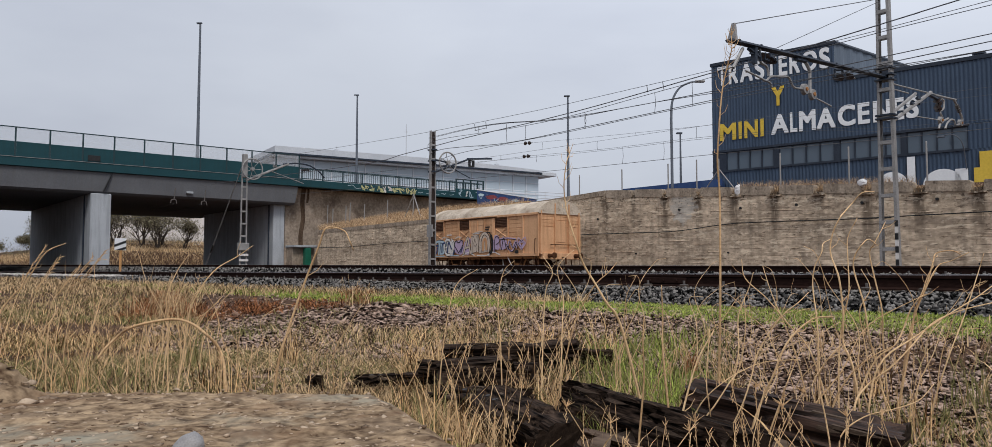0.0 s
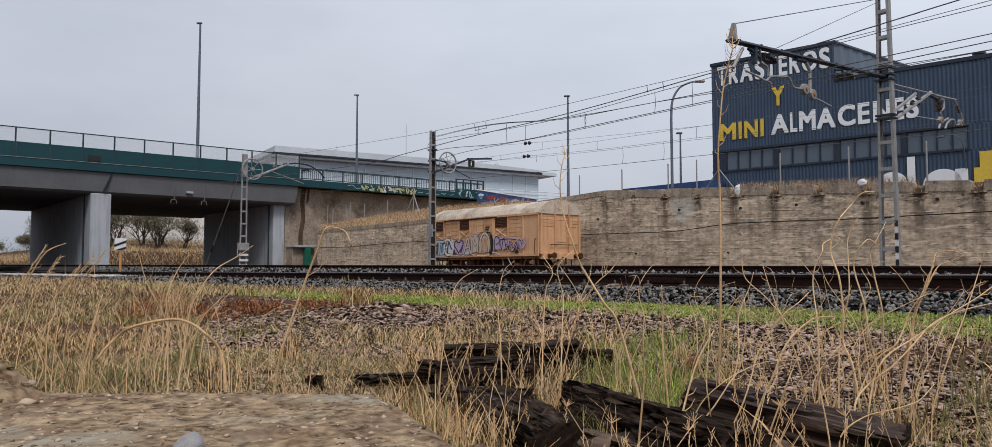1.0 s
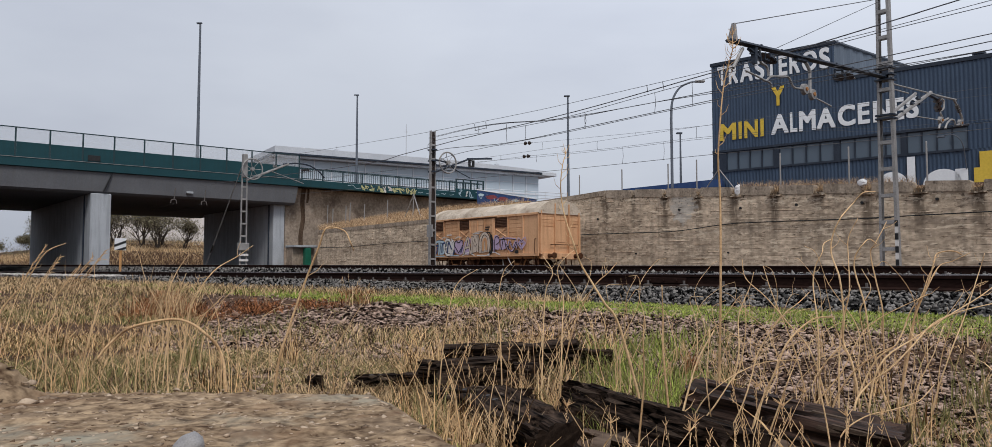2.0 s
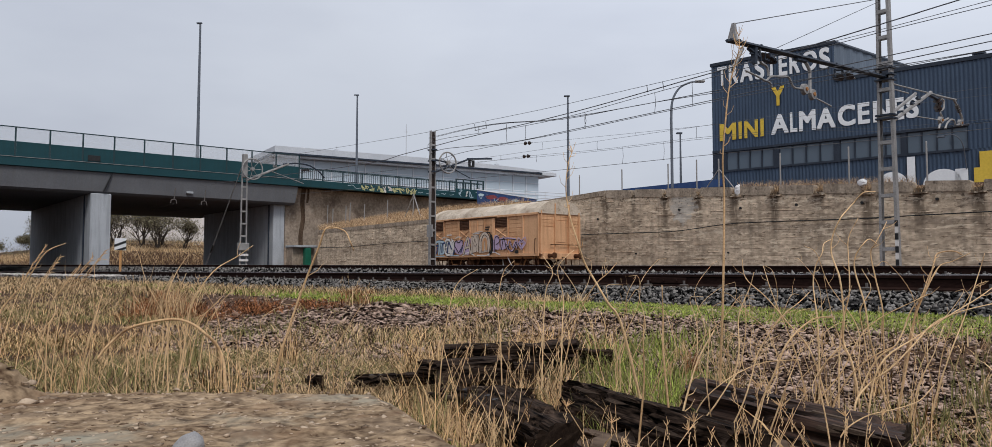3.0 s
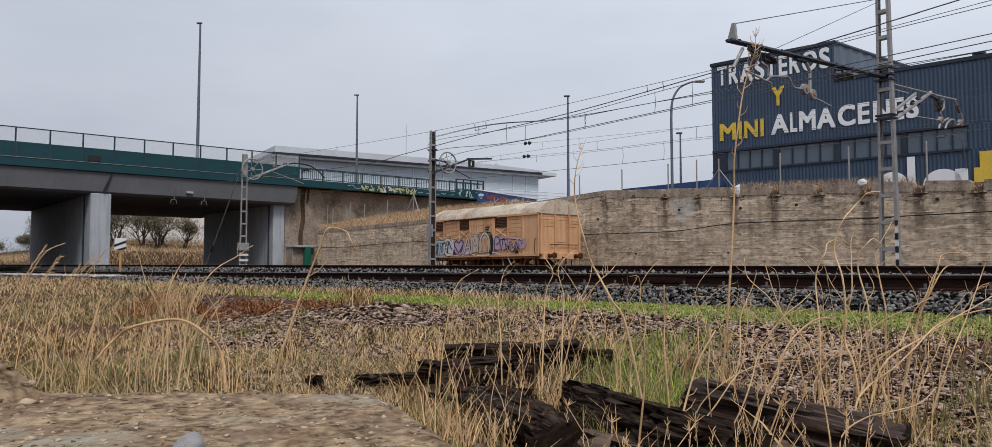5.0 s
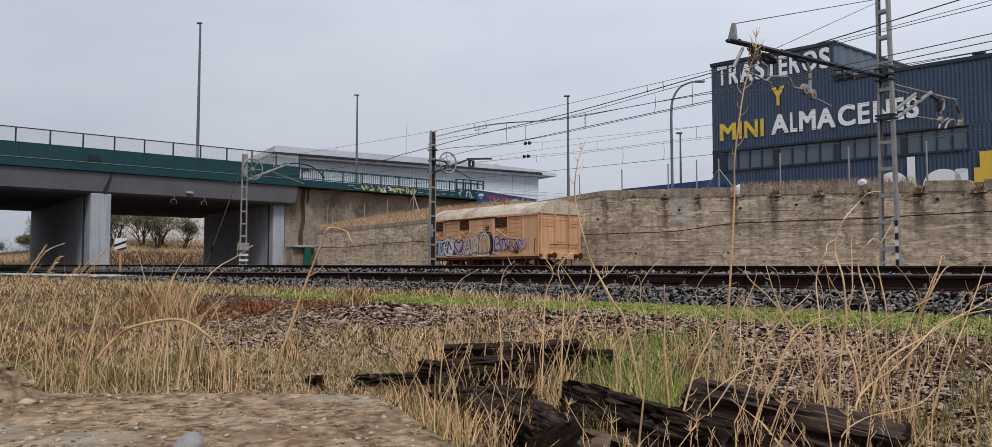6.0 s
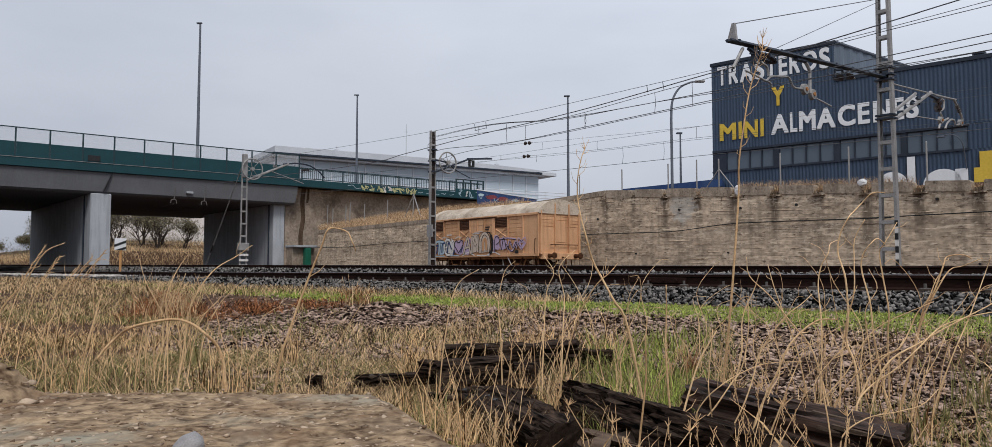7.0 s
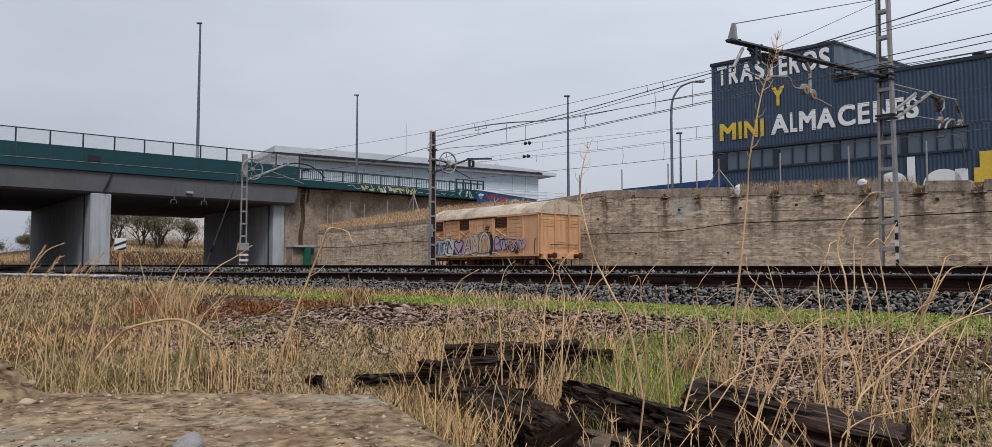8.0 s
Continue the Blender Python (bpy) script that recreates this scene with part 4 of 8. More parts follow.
    for c, r, z in ((-13.65, 0.75, 5.62), (-11.12, 0.95, 5.4)):
        o = [(c + r * math.cos(t * math.pi / 14), z + 0.85 * r * math.sin(t * math.pi / 14)) for t in range(15)] + [(c - r, 4.2), (c + r, 4.2)]
        part("sign_disc", prism(bmesh.new(), o, -0.11, -0.06), M_LETTER, root)
    part("sign_bar", prism(bmesh.new(), [(-10.5, 4.2), (-9.9, 4.2), (-9.9, 6.15), (-10.5, 6.15)], -0.11, -0.06), M_LETTER, root)
    part("sign_bar", prism(bmesh.new(), [(-9.62, 4.2), (-7.4, 4.2), (-7.4, 6.98), (-9.34, 6.98), (-9.34, 6.14), (-9.62, 6.14)], -0.11, -0.06), M_YELLOW, root)
    bm = tube(bmesh.new(), smooth_line([(-9.95, -0.1, 6.1), (-9.95, -0.9, 7.4), (-10.3, -1.2, 7.85), (-10.75, -1.2, 7.85)]), 0.03, None, 5)
    box(bm, (-11.05, -1.32, 7.76), (-10.7, -1.08, 7.86))
    part("wall_lamp", bm, M_LAMP, root)


make_warehouse()


# ---- pale hall behind the bridge ----
def make_hall():
    d = Vector((49.1, 30.0, 0)).normalized()
    m = Matrix(((d.x, -d.y, 0, -38.0), (d.y, d.x, 0, 130.0), (0, 0, 1, 0), (0, 0, 0, 1)))
    root = thing("glazed_hall", "long pale glazed hall with a dark overhanging roof edge", "building", m)
    part("body", box(bmesh.new(), (2.4, 2.2, -0.5), (55.6, 20, 19.4)), M_WHITEPAINT, root)
    part("roof_edge", box(bmesh.new(), (1.1, -0.2, 20.12), (55.4, 22.2, 20.46), None, 0.03), M_DARKTRIM, root, "thin dark blue roof edge")
    part("roof", prism(bmesh.new(), [(1.6, 20.46), (55.4, 20.46), (55.4, 20.55), (58.6, 20.55), (58.6, 20.8), (52.0, 21.15), (36.0, 21.62), (1.6, 21.62)], 0.6, 21.5), M_PALEROOF, root)
    for x, z in ((6.4, 0.5), (12.5, 0.9), (30.0, 0.5), (45.5, 0.4)):
        bm = box(bmesh.new(), (x, 1.6, 21.0), (x + 0.7, 2.4, 21.62 + z * 0.5), None, 0.05)
        tube(bm, [(x + 0.2, 1.8, 21.4), (x + 0.2, 1.8, 21.62 + z)], 0.05, None, 5)
        part("roof_unit", bm, M_PALEROOF, root)
    part("soffit", box(bmesh.new(), (1.5, 0.2, 19.8), (55.2, 21, 20.12)), M_WHITEPAINT, root)
    part("roof_end", box(bmesh.new(), (55.4, -0.2, 19.9), (58.9, 22.2, 20.55), None, 0.04), M_PALEROOF, root, "pale upturned end of the roof")
    x = 2.4
    while x < 55:
        bm = box(bmesh.new(), (x - 0.07, 1.55, 9.0), (x + 0.07, 1.9, 19.8))
        box(bm, (x + 0.07, 1.6, 18.3), (x + 3.07, 1.9, 18.4))
        window = part("window", bm, M_WHITEPAINT, root, "tall window with white frame")
        for z0, z1 in ((11.2, 13.8), (14.0, 16.2), (16.32, 18.3), (18.4, 19.78)):
            part("pane", box(bmesh.new(), (x + 0.07, 1.7, z0), (x + 3.07, 1.85, z1)), M_PGLASS, window)
        x += 3.14
    for z in (11.1, 13.9, 16.26):
        part("transom", box(bmesh.new(), (2.4, 1.5, z - 0.1), (55.6, 1.85, z + 0.1)), M_WHITEPAINT, root)
    # terrace railing before the glass
    for z in (15.1, 15.7, 16.3):
        part("terrace_rail", tube(bmesh.new(), [(30, -1.6, z), (60.5, -1.6, z)], 0.07, None, 6), M_WHITEPAINT, root)
    for k in range(13):
        part("terrace_post", tube(bmesh.new(), [(30.2 + 2.5 * k, -1.6, 13.9), (30.2 + 2.5 * k, -1.6, 16.35)], 0.06, None, 6), M_WHITEPAINT, root)
    part("terrace_slab", box(bmesh.new(), (29, -1.9, 13.5), (61, 2.2, 13.9), None, 0.04), M_PALEROOF, root)


make_hall()


# ---- blue hoarding and low blue shed ----
def make_blue():
    root = thing("blue_hoarding", "scuffed blue sheet-metal hoarding beside the road", "fence", pose(-2.2, 92, 0, 0, 0, 12))
    part("cap_rail", tube(bmesh.new(), [(-0.1, 0.0, 10.16), (7.3, 0.0, 9.15)], 0.06, None, 6), M_WHITEPAINT, root)
    for k in range(6):
        part("sheet", prism(bmesh.new(), [(k * 1.2, 6.5), (k * 1.2 + 1.18, 6.5), (k * 1.2 + 1.18, 10.1 - 0.165 * (k + 1)), (k * 1.2, 10.1 - 0.165 * k)], 0, 0.05), M_BLUE, root)
    # sprayed mural in maroon, white and pale blue
    rnd = random.Random(23)
    for x, z, w, ht, fill in ((0.45, 9.55, 0.7, 0.35, M_SKYBLUE), (1.7, 9.3, 1.5, 0.55, M_MAROON), (3.0, 9.1, 1.4, 0.5, M_MAROON), (4.6, 8.95, 0.9, 0.3, M_SKYBLUE), (5.9, 8.8, 1.0, 0.35, M_MAROON)):
        o = [(x + w / 2 * math.cos(q * math.tau / 14) * rnd.uniform(0.8, 1.1), z + ht / 2 * math.sin(q * math.tau / 14) * rnd.uniform(0.8, 1.1)) for q in range(14)]
        part("graffiti_fill", prism(bmesh.new(), o, -0.008, -0.002), fill, root)
    for k in range(11):
        x = 0.2 + 0.6 * k
        z = 9.55 - 0.11 * k
        stroke(root, [(x, z), (x + rnd.uniform(0.1, 0.3), z - rnd.uniform(0.3, 0.6)), (x + rnd.uniform(0.3, 0.6), z + rnd.uniform(-0.2, 0.1))], rnd.uniform(0.04, 0.07), (M_SKYBLUE, M_BLACK, M_MAROON)[k % 3], -0.018)
    root = thing("low_shed", "low shed with a blue sheet roof behind the wall", "shed", pose(0, 0, 0))
    bm = bmesh.new()
    q = [(7.8, 48.5, 5.72), (13.4, 46.6, 6.14), (15.0, 51.5, 6.3), (9.2, 53.4, 5.9)]
    v = [bm.verts.new(p) for p in q] + [bm.verts.new((p[0], p[1], p[2] - 0.45)) for p in q]
    bm.faces.new(v[:4])
    bm.faces.new(v[4:][::-1])
    for k in range(4):
        bm.faces.new((v[k], v[k + 4], v[(k + 1) % 4 + 4], v[(k + 1) % 4]))
    part("roof", bm, M_BLUE, root)
    bm = bmesh.new()
    q = [(8.0, 48.7), (13.2, 47.0), (14.6, 51.3), (9.4, 53.0)]
    v = [bm.verts.new((*p, 3.5)) for p in q] + [bm.verts.new((*p, 5.3)) for p in q]
    for k in range(4):
        bm.faces.new((v[k], v[(k + 1) % 4], v[(k + 1) % 4 + 4], v[k + 4]))
    part("wall", bm, M_WHITEPAINT, root)


make_blue()


# ---- street lamps ----
def straight_lamp(x, y, z0, z1, r, arm):
    root = thing("street_lamp", "tall slim grey street lamp with a short head", "street lamp", pose(x, y, z0), "street lamps")
    h = z1 - z0
    part("pole", tube(bmesh.new(), [(0, 0, 0), (0, 0, h)], r * 1.5, r * 0.8, 8), M_LAMP, root)
    bm = box(bmesh.new(), (-arm, -0.12, h - 0.02), (arm * 0.5, 0.12, h + 0.12), None, 0.03)
    part("lamp_head", bm, M_LAMP, root)
    part("base_plate", box(bmesh.new(), (-0.2, -0.2, 0), (0.2, 0.2, 0.04)), M_LAMP, root)


def aerial():
    root = thing("aerial_mast", "thin lattice radio aerial far behind the hall", "aerial", pose(-22.9, 200, 12))
    part("pole", tube(bmesh.new(), [(0, 0, -13), (0, 0, 26)], 0.14, 0.05, 5), M_GALV, root)
    part("crossbar", tube(bmesh.new(), [(-0.4, 0, 24), (0.4, 0, 24)], 0.05, None, 4), M_GALV, root)


aerial()
straight_lamp(-28.9, 76.0, 9.8, 24.8, 0.115, 0.35)
straight_lamp(-16.85, 95.0, 9.6, 21.95, 0.12, 0.4)
straight_lamp(6.43, 70.0, 5.9, 16.25, 0.095, 0.35)
straight_lamp(14.1, 60.0, 5.6, 11.15, 0.07, 0.3)


def curved_lamp():
    root = thing("street_lamp", "grey street lamp with a curved swan neck", "street lamp", pose(10.3, 46, 4.9), "street lamps")
    part("pole", tube(bmesh.new(), smooth_line([(0, 0, 0), (0, 0, 3), (0, 0, 5.0), (0.12, 0, 5.9), (0.52, 0, 6.55), (1.1, 0, 6.85), (1.5, 0, 6.92)], 5), 0.085, 0.05, 8), M_LAMP, root)
    part("lamp_head", box(bmesh.new(), (1.4, -0.12, 6.86), (2.0, 0.12, 6.99), None, 0.04), M_GALV, root)


curved_lamp()


# ---- fence posts on the wall ----
def fence_posts():
    for X, top in ((-31.85, 6.2), (-28.63, 6.22), (-25.5, 6.2), (-23.73, 6.22), (-22.44, 6.12), (-19.17, 6.03), (-15.99, 5.95), (-12.86, 5.78), (-9.5, 5.6)):
        z0 = wall_top(X) - 0.3
        x, y = to_world(X, 33.05)
        root = thing("fence_post", "bare grey steel fence post on the wall", "post", pose(x, y, z0, 0, 0, -50), "fence posts on the wall")
        part("tube", tube(bmesh.new(), [(0, 0, 0), (0, 0, top - z0)], 0.035, None, 7), M_GALV, root)
        part("cap", tube(bmesh.new(), [(0, 0, top - z0), (0, 0, top - z0 + 0.04)], 0.042, 0.02, 7), M_GALV, root)
        if X == -22.44:
            for dx in (-0.95, 0.95):
                part("brace", tube(bmesh.new(), [(dx, 0, 0.1), (0, 0, 1.25)], 0.026, None, 6), M_GALV, root)
    for X, Y, z0, z1, brace in ((-71.7, 38, 4.9, 7.28, 0), (-70.6, 38, 4.9, 6.84, 0), (-68.0, 38, 4.9, 6.99, 0), (-67.2, 38, 4.9, 7.24, 0), (-64.5, 38, 4.9, 6.94, 0), (-60.5, 38, 4.9, 7.02, 0), (-56.4, 38, 4.6, 7.35, 1)):
        x, y = to_world(X, Y)
        root = thing("fence_post", "leaning pale fence post in dry grass", "post", pose(x, y, z0, 0, 3, -50), "fence posts on the bank")
        part("tube", tube(bmesh.new(), [(0, 0, 0), (0, 0, z1 - z0)], 0.05, None, 7), M_GALV, root)
        if brace:
            for dx in (-1.7, 1.6):
                part("brace", tube(bmesh.new(), [(dx, 0, 0.0), (0, 0, 2.6)], 0.05, None, 6), M_GALV, root)


fence_posts()


# ---- goods wagon ----
def make_wagon():
    L, W = 9.22, 2.96
    root = thing("goods_wagon", "old ochre two-axle covered goods wagon sprayed with graffiti", "railway wagon", T @ pose(-33.87, 28.88, 0.42))
    h = L / 2
    z0, z1 = 1.16, 3.22

    # boarded body
    bm = box(bmesh.new(), (-h + 0.03, -W / 2 + 0.03, z0), (h - 0.03, W / 2 - 0.03, z1))
    part("body_core", bm, M_TAN, root)
    bays = [(-4.61, -3.49), (-3.49, -2.03), (-2.03, -1.03), (-1.03, 1.12), (1.12, 2.22), (2.22, 3.42), (3.42, 4.61)]
    for side in (-1, 1):
        for k, (a, b) in enumerate(bays):
            if k in (3, 6):
                continue
            z = z0
            while z < z1 - 0.06:
                top = min(z + 0.225, z1)
                if not (k in (0, 2, 4) and top > 2.60):
                    y0, y1 = sorted((side * (W / 2 - 0.035), side * (W / 2 + 0.005)))
                    part("side_board", box(bmesh.new(), (a + 0.03, y0, z + 0.01), (b - 0.03, y1, top - 0.008), None, 0.006), M_TAN, root)
                z += 0.225
        # smooth end panel
        y0, y1 = sorted((side * (W / 2 - 0.035), side * (W / 2 + 0.012)))
        part("side_panel", box(bmesh.new(), (3.45, y0, z0 + 0.02), (4.58, y1, z1 - 0.02), None, 0.01), M_TAN, root, "smooth repaired steel panel")
        # posts and rails
        for x in (-4.58, -3.49, -2.03, -1.03, 1.12, 2.22, 3.42, 4.57):
            y0, y1 = sorted((side * (W / 2 - 0.02), side * (W / 2 + 0.055)))
            part("side_post", box(bmesh.new(), (x - 0.045, y0, z0 - 0.04), (x + 0.045, y1, z1), None, 0.008), M_TAN, root)
        y0, y1 = sorted((side * (W / 2 - 0.02), side * (W / 2 + 0.075)))
        part("eaves_rail", box(bmesh.new(), (-h, y0, z1 - 0.09), (h, y1, z1 + 0.03), None, 0.01), M_TAN, root)
        part("sill_rail", box(bmesh.new(), (-h, y0, z0 - 0.14), (h, y1, z0 + 0.02), None, 0.01), M_TAN, root)
        # braces under the vents
        for k in (0, 2, 4):
            a, b = bays[k]
            bm = bmesh.new()
            yb = side * (W / 2 + 0.015)
            tube(bm, [(a + 0.08, yb, 2.04), (b - 0.08, yb, 2.52)], 0.028, None, 4)
            tube(bm, [(a + 0.08, yb, 2.52), (b - 0.08, yb, 2.04)], 0.028, None, 4)
            part("cross_brace", bm, M_TAN, root)
            vent = part("vent", box(bmesh.new(), (a + 0.05, min(yb, yb - side * 0.05), 2.60), (b - 0.05, max(yb, yb - side * 0.05), 3.10)), M_VENT, root, "dark louvred vent")
            for j in range(6):
                part("slat", box(bmesh.new(), (a + 0.07, -0.03, -0.006), (b - 0.07, 0.03, 0.006), pose(0, yb + side * 0.012, 2.65 + 0.08 * j, 38 * side, 0, 0)), M_VENT, vent)
        # sliding door, in two leaves
        yd = side * (W / 2 + 0.06)
        door = part("sliding_door", box(bmesh.new(), (-1.0, min(yd, yd - side * 0.06), z0 + 0.02), (1.09, max(yd, yd - side * 0.06), z1 - 0.12), None, 0.012), M_TAN, root)
        for x in (-0.97, -0.32, 0.32, 1.02):
            part("stile", box(bmesh.new(), (x - 0.035, min(yd, yd + side * 0.03), z0 + 0.04), (x + 0.035, max(yd, yd + side * 0.03), z1 - 0.14), None, 0.006), M_TAN, door)
        for z in (1.5, 1.95, 2.4, 2.8):
            part("rail", box(bmesh.new(), (-0.97, min(yd, yd + side * 0.018), z - 0.02), (1.05, max(yd, yd + side * 0.018), z + 0.02)), M_TAN, door)
        part("door_track", tube(bmesh.new(), [(-3.4, yd + side * 0.03, z1 - 0.06), (1.4, yd + side * 0.03, z1 - 0.06)], 0.03, None, 5), M_UNDER, root)
        for x, z, w in ((0.42, 2.62, 0.34), (0.42, 2.5, 0.26), (-0.62, 2.3, 0.5), (-0.6, 2.2, 0.4), (1.5, 1.9, 0.3), (-3.1, 2.3, 0.4)):
            part("marking", box(bmesh.new(), (x, min(yd, yd + side * 0.036), z), (x + w, max(yd, yd + side * 0.036), z + 0.06)), M_BLACK if z > 2.4 else M_CHALK, root)
        # grab rails and steps near the ends
        for x in (-4.35, 4.4):
            yb = side * (W / 2 + 0.11)
            bm = tube(bmesh.new(), smooth_line([(x, yb - side * 0.1, 1.9), (x, yb, 1.86), (x, yb, 1.2), (x, yb - side * 0.1, 1.16)], 3), 0.016, None, 5)
            part("grab_rail", bm, M_UNDER, root)
            bm = box(bmesh.new(), (x - 0.2, min(yb, yb - side * 0.22), 0.52), (x + 0.2, max(yb, yb - side * 0.22), 0.55))
            tube(bm, [(x - 0.18, yb - side * 0.1, 0.53), (x - 0.18, yb - side * 0.1, 1.05)], 0.016, None, 5)
            tube(bm, [(x + 0.18, yb - side * 0.1, 0.53), (x + 0.18, yb - side * 0.1, 1.05)], 0.016, None, 5)
            part("step", bm, M_UNDER, root)

    # curved roof with a rim
    arc = [(y, z1 + 0.02 + 0.70 * max(0.0, 1 - (y / (W / 2 + 0.07)) ** 2) ** 0.62) for y in np.linspace(-W / 2 - 0.07, W / 2 + 0.07, 21)]
    bm = sweep(bmesh.new(), arc + [(W / 2 + 0.02, z1 - 0.02), (-W / 2 - 0.02, z1 - 0.02)], -h - 0.06, h + 0.06, 1)
    part("roof", bm, M_WROOF, root)
    for x in (-h - 0.05, -3.0, -1.5, 0.0, 1.5, 3.0, h + 0.05):
        bm = tube(bmesh.new(), [(x, y, z + 0.008) for y, z in arc], 0.017, None, 4)
        part("roof_seam", bm, M_WROOF, root)
    # ends: boards, posts, rail and lamp brackets
    for e in (-1, 1):
        x0, x1 = sorted((e * (h - 0.035), e * (h + 0.005)))
        z = z0
        while z < z1 - 0.05:
            step = 1.38 if z < 1.2 else 0.17
            part("end_board" if step < 1 else "end_sheet", box(bmesh.new(), (x0, -W / 2 + 0.04, z + 0.008), (x1, W / 2 - 0.04, min(z + step, z1) - 0.008), None, 0.006), M_TAN, root)
            z += step
        for y in (-1.36, -0.40, 0.60, 1.36):
            x0, x1 = sorted((e * (h - 0.02), e * (h + (0.10 if abs(y) < 1 else 0.08))))
            part("end_post", box(bmesh.new(), (x0, y - 0.038, z0 - 0.05), (x1, y + 0.038, z1 + (0.52 if abs(y) < 1 else 0.12)), None, 0.01), M_TAN, root)
        bm = tube(bmesh.new(), [(e * (h + 0.13), -0.75, 1.62), (e * (h + 0.13), 1.2, 1.62)], 0.02, None, 5)
        for y in (-0.7, 0.3, 1.15):
            tube(bm, [(e * (h + 0.0), y, 1.62), (e * (h + 0.13), y, 1.62)], 0.015, None, 5)
        part("end_handrail", bm, M_UNDER, root)
        part("end_panel", box(bmesh.new(), (min(e * (h - 0.02), e * (h + 0.03)), -0.33, 1.75), (max(e * (h - 0.02), e * (h + 0.03)), 0.36, 2.85), None, 0.01), M_TAN, root)
        part("headstock", box(bmesh.new(), (min(e * (h - 0.1), e * (h + 0.16)), -1.32, 0.86), (max(e * (h - 0.1), e * (h + 0.16)), 1.32, 1.18), None, 0.015), M_TAN, root, "rust-streaked headstock beam")
        for y in (-0.94, 0.94):
            buf = part("buffer", tube(bmesh.new(), [(e * (h + 0.16), y, 1.04), (e * (h + 0.55), y, 1.04)], 0.11, 0.085, 12), M_UNDER, root)
            part("buffer_head", tube(bmesh.new(), [(e * (h + 0.54), y, 1.04), (e * (h + 0.60), y, 1.04)], 0.165, 0.155, 16), M_UNDER, buf)
        bm = tube(bmesh.new(), [(e * (h + 0.1), 0, 0.98), (e * (h + 0.42), 0, 0.93), (e * (h + 0.44), 0, 0.6)], 0.045, None, 6)
        part("coupling", bm, M_UNDER, root)
    # underframe and running gear
    for y in (-0.98, 0.98):
        part("sole_bar", box(bmesh.new(), (-h, y - 0.06, 0.88), (h, y + 0.06, 1.10), None, 0.01), M_UNDER, root)
    for x in (-2.75, 2.75):
        part("axle", tube(bmesh.new(), [(x, -1.15, 0.46), (x, 1.15, 0.46)], 0.08, None, 8), M_UNDER, root)
        for y in (-0.86, 0.86):
            bm = tube(bmesh.new(), [(x, y - 0.065, 0.46), (x, y + 0.065, 0.46)], 0.46, 0.46, 24)
            tube(bm, [(x, y - 0.1, 0.46), (x, y + 0.1, 0.46)], 0.16, 0.16, 10)
            part("wheel", bm, M_UNDER, root)
            s = 1 if y > 0 else -1
            bm = box(bmesh.new(), (x - 0.17, y + s * 0.16 - 0.08, 0.34), (x + 0.17, y + s * 0.16 + 0.08, 0.64), None, 0.02)
            tube(bm, smooth_line([(x - 0.75, y + s * 0.16, 0.86), (x - 0.35, y + s * 0.16, 0.70), (x, y + s * 0.16, 0.66), (x + 0.35, y + s * 0.16, 0.70), (x + 0.75, y + s * 0.16, 0.86)], 3), 0.05, None, 5)
            part("leaf_spring", bm, M_UNDER, root)
    bm = box(bmesh.new(), (-0.9, -0.5, 0.55), (0.5, 0.5, 0.9), None, 0.04)
    part("brake_gear", bm, M_UNDER, root)
    part("air_reservoir", tube(bmesh.new(), [(0.7, -0.7, 0.68), (1.7, -0.7, 0.68)], 0.17, None, 12), M_UNDER, root)
    part("battery_box", box(bmesh.new(), (-1.75, -1.2, 0.5), (-1.05, -0.8, 0.9), None, 0.02), M_UNDER, root)
    for side in (-1, 1):
        y0, y1 = sorted((side * 1.30, side * 1.38))
        part("side_sill", box(bmesh.new(), (-h + 0.1, y0, 0.90), (h - 0.1, y1, 1.03), None, 0.01), M_RUST, root, "rust-orange lower sill")
        for x in (-2.75, 2.75):
            for dx in (-0.34, 0.34):
                part("axle_guard", prism(bmesh.new(), [(x + dx * 1.5 - 0.05, 0.92), (x + dx * 1.5 + 0.05, 0.92), (x + dx * 0.7 + 0.05, 0.36), (x + dx * 0.7 - 0.05, 0.36)], min(side * 1.13, side * 1.15), max(side * 1.13, side * 1.15)), M_RUST, root)
        for x in (-3.9, -3.45, -1.9, -0.6, 0.2, 1.75, 2.0, 3.55, 4.1):
            part("hanger_rod", tube(bmesh.new(), [(x, side * 1.33, 0.92), (x + 0.08, side * 1.30, 0.46)], 0.028, None, 5), M_UNDER, root)
        part("brake_rod", tube(bmesh.new(), [(-3.6, side * 1.05, 0.58), (3.6, side * 1.05, 0.60)], 0.035, None, 6), M_UNDER, root)
    # dark panels added to shut off view and light under the body
    for x, w, z in ((-3.7, 0.5, 0.62), (-1.6, 0.5, 0.42), (-0.4, 0.9, 0.36), (0.9, 0.7, 0.40), (1.9, 0.45, 0.5), (3.8, 0.5, 0.6)):
        part("underside_panel", box(bmesh.new(), (x - w, -0.62, z), (x + w, -0.5, 1.0), None, 0.03), M_UNDER, root)
    for x, lean in ((-4.2, 0.25), (-3.2, -0.2), (-1.3, 0.3), (-0.2, -0.25), (0.7, 0.3), (2.1, 0.35), (3.3, -0.3), (4.3, 0.2)):
        part("hanger_rod", tube(bmesh.new(), [(x, -1.42, 1.0), (x + lean, -1.40, 0.5)], 0.032, None, 5), M_CHALK if x == 2.1 else M_UNDER, root)
    for x in (-2.75, 2.75):
        part("axle_box", box(bmesh.new(), (x - 0.2, -1.26, 0.32), (x + 0.2, -1.12, 0.66), None, 0.03), M_RUST, root)
